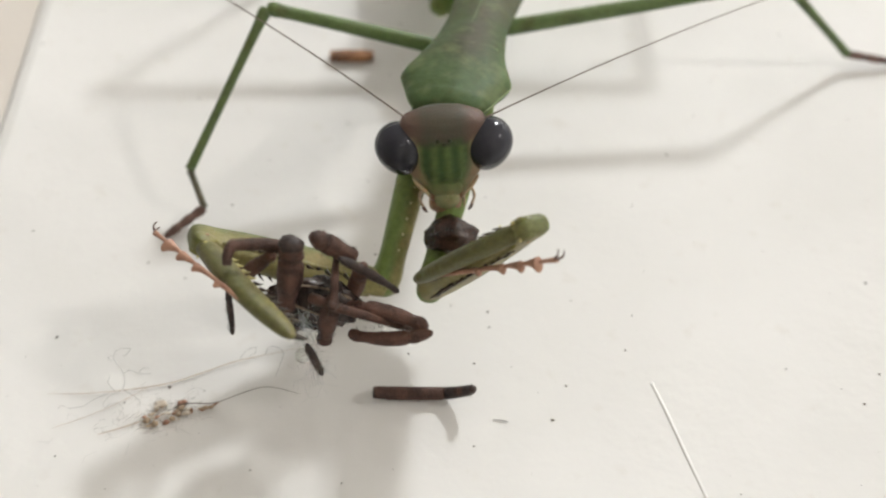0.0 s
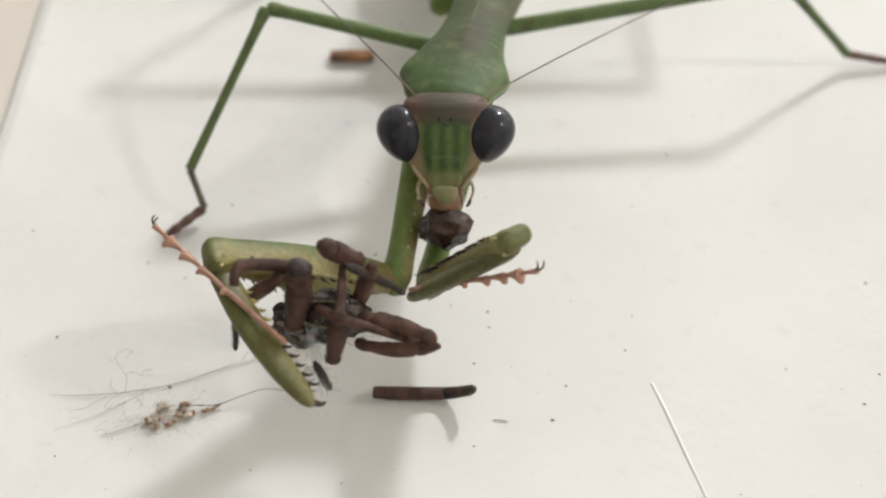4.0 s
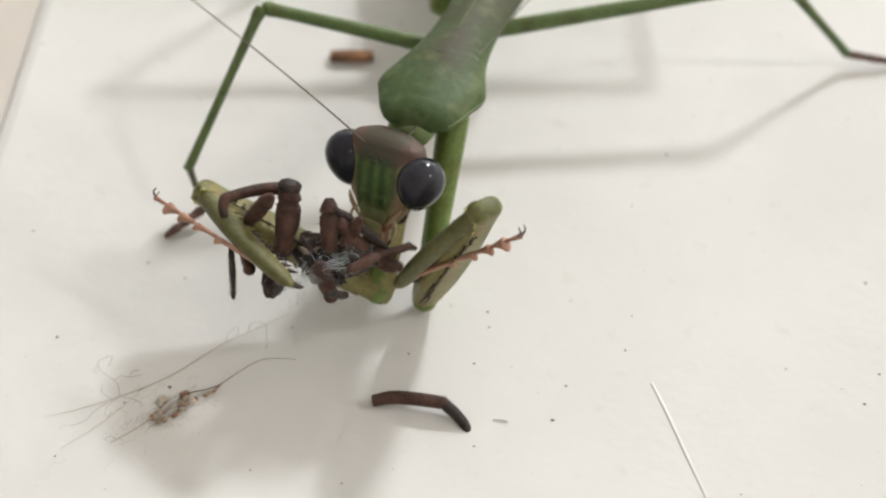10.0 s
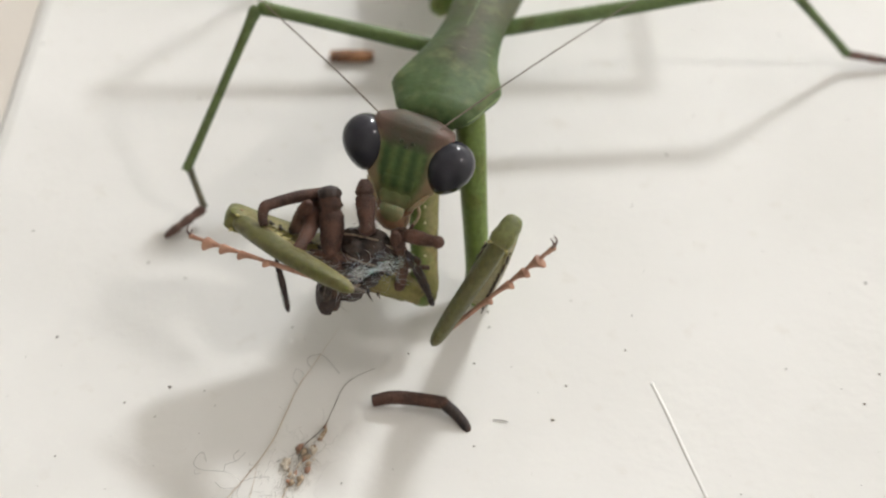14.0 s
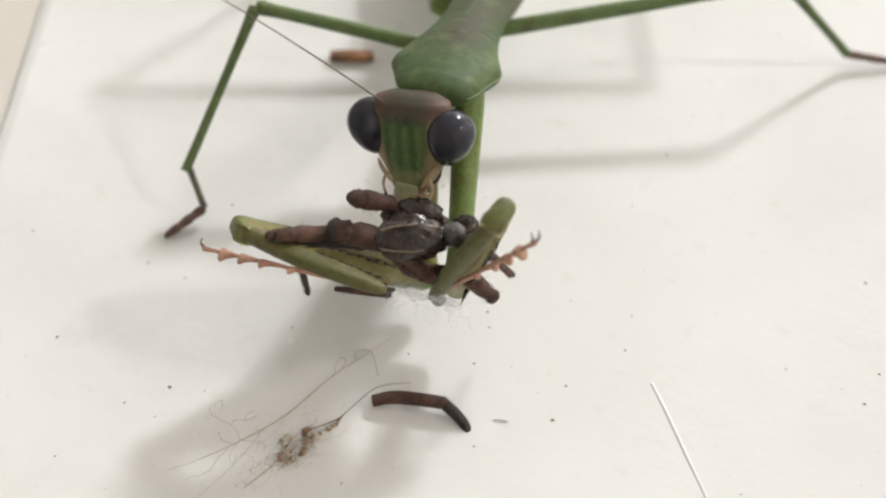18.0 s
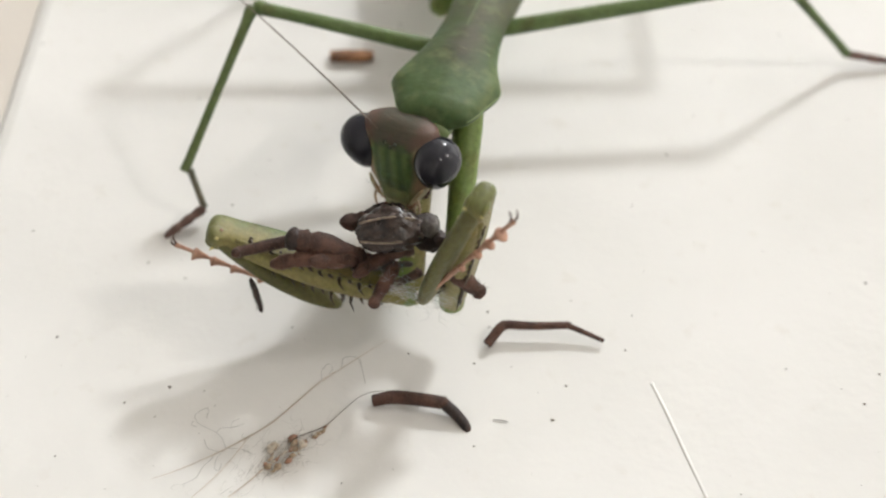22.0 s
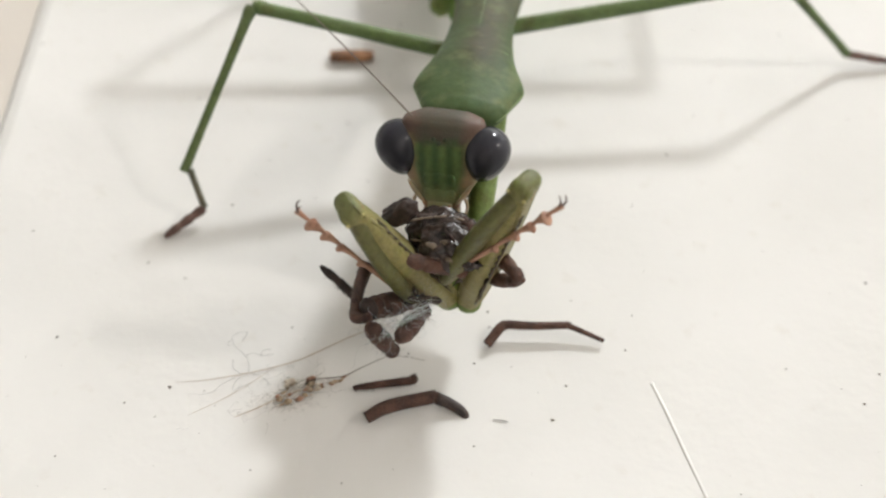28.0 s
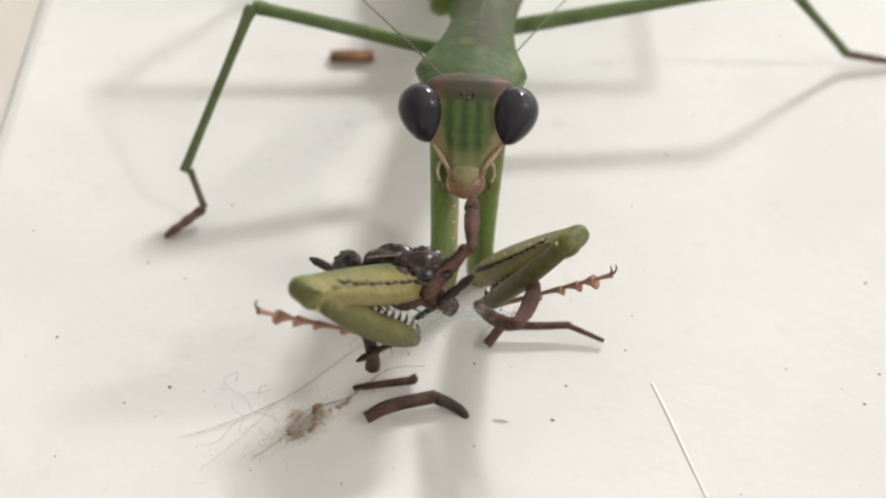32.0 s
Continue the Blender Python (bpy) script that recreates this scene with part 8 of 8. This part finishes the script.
    key(moving["sp_silk"], [
        (0, -2.19, -6.42, 8.26, 11.41, 40.7, -72.77), (1, -2.21, -6.75, 8.31, 11.17, 40.76, -73.13), (2, -1.76, -7.26, 8.49, 11.5, 40.68, -72.61),
        (3, -1.93, -7.36, 8.53, 11.64, 40.65, -72.41), (6, -0.17, -10.34, 10.08, 12.03, 40.55, -71.81), (7, 0.03, -10.52, 10.29, 11.95, 40.57, -71.93),
        (8, 0.24, -10.56, 10.23, 12.06, 40.54, -71.77), (9, 0.37, -10.61, 10.31, 12.04, 40.55, -71.79), (9.5, 0.47, -10.85, 10.63, 11.97, 40.57, -71.9),
        (9.8, 0.47, -10.85, 10.63, 11.97, 40.57, -71.9), (9.9, -1.6, -6.68, 8.26, 40, 14.2, -16.3), (10, -3.59, -3.53, 7.11, 38.98, -17.04, 19.88),
        (11, -3.8, -4.22, 6.42, 38, -19.4, 23), (12, -4.13, -5.36, 6.67, 38, -19.4, 23), (13, -2.79, -4.69, 6.65, 38, -19.4, 23),
        (14, -0.52, -3.05, 7.41, 41.16, -8.95, 10.05), (16.5, -1.09, -3.23, 8.4, 40.5, -12.2, 13.9), (17, 0.47, -4.37, 8.15, 40.48, -12.27, 13.99),
        (17.3, 0.47, -4.37, 8.15, 40.48, -12.27, 13.99), (17.6, 3.04, -4.95, 8.98, 40.84, 10.59, -12.01), (18, 3.04, -4.95, 8.98, 40.84, 10.59, -12.01),
        (19, 2.65, -3.03, 7.64, 41.75, 4.6, -5.15), (20, 3.68, -3.32, 7.87, 41.52, 6.63, -7.44), (21, 2.67, -3.85, 9.04, 40.27, 13.1, -14.99),
        (22, 2.42, -3.31, 7.04, 41.11, 9.45, -10.66), (23, 3.59, -3.61, 7.31, 39.62, 15.25, -17.63), (23.6, 3.76, -3.7, 7.23, 39.6, 15.3, -17.7),
        (24, 4.75, -2.47, 6.59, 39.6, 15.3, -17.7), (24.5, 4.58, -9.15, 8.42, 32.5, -28.2, 36.6), (25, 5.25, -6.44, 3.93, 31.3, -29.55, 39.08),
        (25.5, 4.74, -11.51, 7.49, 32.5, -28.2, 36.6), (27.5, 1.99, -6.93, 6.8, 37.68, -20.17, 23.99), (28, 1.7, -7.07, 6.62, 38.12, -19.19, 22.68),
        (29, 3.48, -6.7, 7.32, 37.52, -20.51, 24.51), (30, 3.5, -5.55, 5.81, 39.18, -16.59, 19.29), (31, 3.44, -6.49, 7.6, 38.04, -19.39, 22.98),
        (32, 4.27, -7.32, 7.67, 40.68, -11.31, 12.83),
    ])
    key(moving["sp_sac"], [
        (0, -2.29, -4.49, 6.91, 40.14, 13.57, -15.55), (1, -2.3, -4.82, 6.96, 40.68, 11.51, -13.07), (2, -1.83, -5.3, 7.15, 41.3, 8.44, -9.48),
        (3, -2.02, -5.4, 7.18, 41.31, 8.39, -9.43), (6, -0.32, -8.2, 8.91, 41.98, -1.37, 1.52), (7, -0.1, -8.4, 9.11, 41.98, -1.34, 1.49),
        (8, 0.11, -8.43, 9.05, 41.98, -1.42, 1.58), (9, 0.25, -8.48, 9.12, 41.98, -1.24, 1.38), (9.5, 0.34, -8.74, 9.45, 41.99, -1.09, 1.21),
        (9.8, 0.34, -8.74, 9.45, 41.99, -1.09, 1.21), (10, -1.23, -0.33, 5.82, 41.37, -7.99, 8.97), (11, -2.13, -0.84, 5.3, 42, 0, 0), (12, -2.49, -2, 5.52, 42, 0, 0),
        (13, -1.09, -1.31, 5.52, 42, 0, 0), (14, 0.41, -1.16, 6.28, 39.13, -16.66, 19.42), (16.5, 1.09, -0.78, 8.72, 42, 0, 0), (17, 2.71, -1.97, 8.42, 42, -0.45, 0.5),
        (17.3, 2.71, -1.97, 8.42, 42, -0.45, 0.5), (17.6, 6, -2.75, 10.95, 41.99, -0.73, 0.81), (18, 6, -2.75, 10.95, 41.99, -0.73, 0.81),
        (19, 5.7, -0.46, 9.96, 41.92, -2.79, 3.1), (20, 6.94, -1.05, 9.92, 41.74, -5.13, 5.73), (21, 4.81, -1.21, 11.14, 41.84, 3.92, -4.43),
        (22, 4.42, -0.45, 9.35, 41.98, 0.39, -0.49), (23, 5.72, -0.94, 9.44, 41.75, 4.92, -5.56), (23.6, 5.91, -1.03, 9.36, 41.7, 5.4, -6.1),
        (24, 6.92, 0.25, 8.77, 41.7, 5.4, -6.1), (24.5, 7.29, -5.08, 12.08, 41.7, 5.4, -6.1), (25, 7.11, -2.1, 7.84, 41.67, 5.7, -6.43),
        (25.5, 7.43, -7.47, 11.12, 41.7, 5.4, -6.1), (27.5, 5.29, -1.97, 7.76, 41.88, -3.57, 3.97), (28, 5.3, -1.84, 7.83, 41.76, -4.95, 5.52),
        (29, 3.39, -2.82, 7.32, 40.43, 12.45, -14.21), (30, 3.5, -1.59, 5.87, 40.99, 10.08, -11.39), (31, 3.38, -2.51, 7.68, 40.84, 10.74, -12.17),
        (32, 3.61, -3.95, 7.2, 41.93, 2.67, -2.97),
    ])
    key(moving["sp_drop"], [
        (0, -2.34, -8.52, 6.93, 42, 0, 0), (1, -2.41, -8.85, 6.97, 42, 0, 0), (2, -1.93, -9.4, 7.1, 42, 0, 0), (3, -2.11, -9.47, 7.15, 42, 0, 0),
        (6, -0.3, -12.44, 8.72, 42, 0, 0), (7, -0.09, -12.63, 8.94, 42, 0, 0), (8, 0.12, -12.66, 8.87, 42, 0, 0), (9, 0.25, -12.71, 8.95, 42, 0, 0),
        (9.5, 0.35, -12.95, 9.28, 42, 0, 0), (9.8, 0.35, -12.95, 9.28, 42, 0, 0), (10, -1.88, -2.97, 7.36, 41.97, -1.8, 2), (11, -2.6, -3.46, 6.83, 42, 0, 0),
        (12, -2.93, -4.6, 7.09, 42, 0, 0), (13, -1.59, -3.92, 7.07, 42, 0, 0), (14, -0.52, -1.53, 6.21, 19.43, -37.99, 60.18), (16.5, 0.49, -1.08, 7.78, 42, 0, 0),
        (17, 2.12, -2.26, 7.49, 42, -0.31, 0.34), (17.3, 2.12, -2.26, 7.49, 42, -0.31, 0.34), (17.6, 5.49, -5.28, 8.13, 42, 0.27, -0.3),
        (18, 5.49, -5.28, 8.13, 42, 0.27, -0.3), (19, 5.1, -3.03, 7.11, 41.88, -3.54, 3.94), (20, 6.21, -3.52, 7.16, 41.97, -1.71, 1.9),
        (21, 4.71, -4.34, 8.06, 41.99, -1.12, 1.25), (22, 4.47, -3.6, 6.25, 41.12, -9.41, 10.61), (23, 5.5, -4.17, 6.26, 42, -0.5, 0.56),
        (23.6, 5.76, -4.3, 6.15, 42, 0, 0), (24, 6.75, -3.08, 5.51, 42, 0, 0), (24.5, 7.82, -3.62, 10.84, 42, 0, 0), (25, 7.66, -0.64, 6.59, 41.99, 0.76, -0.84),
        (25.5, 7.97, -6.07, 9.82, 42, 0, 0), (27.5, 5.62, -2.82, 7.94, 41.86, -3.81, 4.24), (28, 5.91, -2.6, 8.1, 41.44, -7.54, 8.45),
        (29, 3.63, -3.21, 7.91, 42, 0.15, -0.17), (30, 3.79, -1.97, 6.47, 41.99, -0.94, 1.04), (31, 3.65, -2.89, 8.27, 41.96, -1.97, 2.19),
        (32, 3.92, -4.41, 7.73, 41.93, 2.66, -2.96),
    ])
    key(moving["leg_one"], [
        (0, -4.29, -12.85, 0.95, 206, 0, 0), (9.4, -4.29, -12.85, 0.95, 206, 0, 0), (9.53, -4.31, -12.95, 0.8, 240, 0, -3), (9.66, -4.34, -13.08, 0.65, 275, 0, -6), (9.8, -4.37, -13.19, 0.5, 310.2, 0, -9.6),
        (25.5, -4.37, -13.19, 0.5, 310.2, 0, -9.6), (27.5, -4.74, -14.46, 0.5, 304.4, 0, 13), (32, -4.74, -14.46, 0.5, 304.4, 0, 13),
    ])
    key(moving["debris"], [
        (0, -16.46, -13.83, 0.5, 0, -4, 17.5), (3, -16.37, -13.91, 0.5, 0, -4, 17.4), (6, -16.22, -14.04, 0.5, 0, -4, 17.4), (9.5, -16.23, -13.96, 0.5, 0, -4, 17.4),
        (9.6, -16.4, -14.08, 0.5, 0, -3.9, 21.21), (10, -16.22, -13.15, 0.5, 0, -3.9, 34.09), (10.5, -15.21, -15, 0.5, 0, -3.9, 38.9),
        (11, -14.86, -16.3, 0.5, 0, -3.9, 38.5), (11.5, -16.38, -16.9, 0.5, 0, -4, 38.7), (12, -16.6, -16.1, 0.5, 0, -4, 38.9), (12.5, -15.03, -16.3, 0.5, 0, -3.9, 38.6),
        (13, -15.14, -16.18, 0.5, 0, -3.9, 42.68), (14, -8.25, -17.01, 0.5, 0, -3.9, 66.84), (14.5, -7.93, -16.39, 0.5, 0, -3.9, 72.5),
        (16.5, -8.29, -13.89, 0.5, 0, -3.9, 82.9), (17, -9.35, -15.94, 0.5, 0, -3.9, 68.38), (18, -8.22, -15.86, 0.5, 0, -3.2, 42.2),
        (19, -7.49, -15.55, 0.5, 0, -3.9, 41.28), (20, -7.03, -15.53, 0.5, 0, -3.2, 42), (21, -8.23, -16.58, 0.5, 0, -3.2, 42), (22, -9.03, -16.42, 0.5, 0, -3.2, 42.3),
        (23, -9, -15.9, 0.5, 0, -3.2, 42.4), (24.5, -6.96, -15.9, 0.5, 0, -3.9, 38.71), (25, -7.21, -15.68, 0.5, 0, -3.9, 37.62),
        (25.5, -7.3, -15.16, 0.5, 0, -3.9, 24.49), (27.5, -8.44, -11.6, 0.5, 0, -3.9, 24.65), (28, -8.45, -12.02, 0.5, 0, -3.9, 24.14),
        (29, -9.02, -12.77, 0.5, 0, -3.9, 23.44), (29.5, -8.2, -13.7, 0.5, 0, -3.9, 32), (30, -7.85, -13.85, 0.5, 0, -3.9, 38), (31, -7.64, -13.72, 0.5, 0, -3.9, 40.96),
        (32, -7.75, -14.13, 0.5, 0, -3.9, 37.67),
    ])
    key(moving["morsel"], [
        (0, 0.47, -4.71, 6.39, -5, -2.6, 2.3), (0.5, -0.04, -5.34, 7.23, -19.3, 1.7, 2.5), (1, -0.23, -4.62, 6.56, -19.5, -0.5, 4.3),
        (1.5, -0.95, -4.89, 6.79, -23, 11.2, 2.8), (2, -0.3, -5.44, 7.75, -28.3, 1, 1.1), (2.5, -1.79, -3.29, 5.96, 0.8, 30.7, 9.2),
        (3, 0.22, -4.59, 6.53, -19.6, 3.3, -2.2), (3.5, 0.18, -4.65, 6.68, -23.3, -1.2, -1.9), (5.5, -0.06, -3.82, 9.43, -29, 2.8, 1.4),
        (6, 0.18, -4.03, 9.72, -30.1, 2.2, 1.8), (6.5, 0.13, -4.02, 9.85, -31, 3, 2.1), (7, 0.41, -4.26, 9.78, -32, 2.6, 2.1), (7.5, 0.07, -2.5, 10.68, -31.7, 3, 2.1),
        (8, -0.08, -2.39, 11.1, -33.1, 3, 1), (8.5, -0.11, -1.8, 11.01, -32, 2, 1), (9, 0.01, -2.03, 11.12, -34.3, 1.5, -0.3),
        (9.5, -0.09, -1.55, 11.24, -32.1, 3.6, 0.6), (9.7, 0.17, -1.04, 11.12, -30.8, -7, -11.1), (9.8, -0.14, -3.13, 10.84, -28.6, -8.4, -13.4),
        (9.9, -1.76, -2.73, 8.28, -2, -1.7, -16.6), (10, -3.62, -2.88, 7.7, -18.6, -5.4, -34), (10.5, -1.99, -3.3, 8.75, -27.9, -8.1, -34.7),
        (11, -2.49, -3.32, 8.74, -20.4, -33, -32.1), (11.5, -2.6, -2.8, 9.74, -28.7, -3, -23.6), (12, -1.58, -3.16, 8.91, -20.8, 8.2, -7),
        (12.5, -0.9, -1.98, 8.4, -9.5, 8.6, -4), (13, -0.91, -3.37, 9.12, -25.6, 3.9, -4.7), (13.5, -1.94, -2.29, 8.52, -16.3, 10.2, -14.7),
        (14, -2.59, -2.61, 8.84, -22.3, 6.9, -18.5), (14.5, -2.48, -0.94, 8.78, -8, 1.9, -13.8), (16.5, -4, -0.11, 9.41, -0.5, 24, 6),
        (17, -1.71, -2.94, 10.2, -31.4, 20.3, -3), (17.2, -3.58, -1.98, 9.6, -24.6, 30.2, 13), (17.5, 0.52, -1.64, 10.01, -19.9, -12.3, -2),
        (18, -1.65, -1.89, 10.07, -17.3, -10.4, -24.9), (18.2, -1.4, -2.17, 10.47, -14.2, -9.8, -29.3), (18.5, -1.9, -1.88, 11.07, -19.7, 2.4, -16.5),
        (19, -1.4, -1.91, 10.32, -12.8, 8.2, -3.7), (19.5, -2.36, -1.55, 10.41, -16.6, -6.9, -25.6), (20, -2.08, -2.32, 11.89, -31.8, 7.5, -12.6),
        (20.5, -0.84, -2.17, 10.98, -22, -6.4, -16.1), (21, -1.79, -1.01, 9.75, -9.9, -5.7, -26.8), (21.5, -0.62, -1.83, 11.52, -24.1, -6.5, -21.2),
        (22, -2.27, -1.32, 8.15, -7.4, -7.3, -32.3), (22.5, -1.88, -1.6, 9.41, -16, -2.8, -19.8), (23, -1.15, -3.16, 9.46, -29.7, 3.7, -7.1),
        (23.5, -1.38, -1.33, 8.93, -10.7, 12.3, -4.4), (23.8, -1.5, -2.26, 9.84, -23.8, 4.4, -0.4), (24, -0.73, -2.24, 7.71, -13.1, 15.5, -3.3),
        (24.2, -0.06, -2.45, 7.22, -9, 9.2, 6.1), (24.5, -0.01, -4.34, 8.82, -29.6, -2.4, -1.7), (25, -1.4, -3.98, 7.71, -28.1, -6.3, -8.1),
        (25.3, -1.51, -4.21, 7.56, -24.2, -2.8, -9.5), (25.5, -0.69, -4.98, 9.6, -39.6, 2.6, -2.9), (27.5, 1.08, -1.94, 7.4, -3.6, 22.5, 22.4),
        (28, 0.1, -2.35, 8.99, -17.3, -3.9, -11.7), (28.5, 0.05, -3.24, 10.73, -29.2, -5.5, -24.9), (29, -0.37, -3.36, 9.26, -24, -41.5, -44.5),
        (29.5, -0.06, -3.3, 9.64, -11.6, -33.9, -41), (30, 1.63, -3.23, 10.64, -33.2, 0.2, 1.7), (30.5, 1.23, -2.86, 10.9, -29.7, 6.3, 6.8),
        (31, 1.69, -3.36, 9.8, -26, 17.8, 16.4), (31.5, 0.17, -3.53, 10.8, -33.5, 16.4, 3.3), (32, 1.47, -2.63, 11.73, -38.5, -0.1, -3),
    ])


motions()
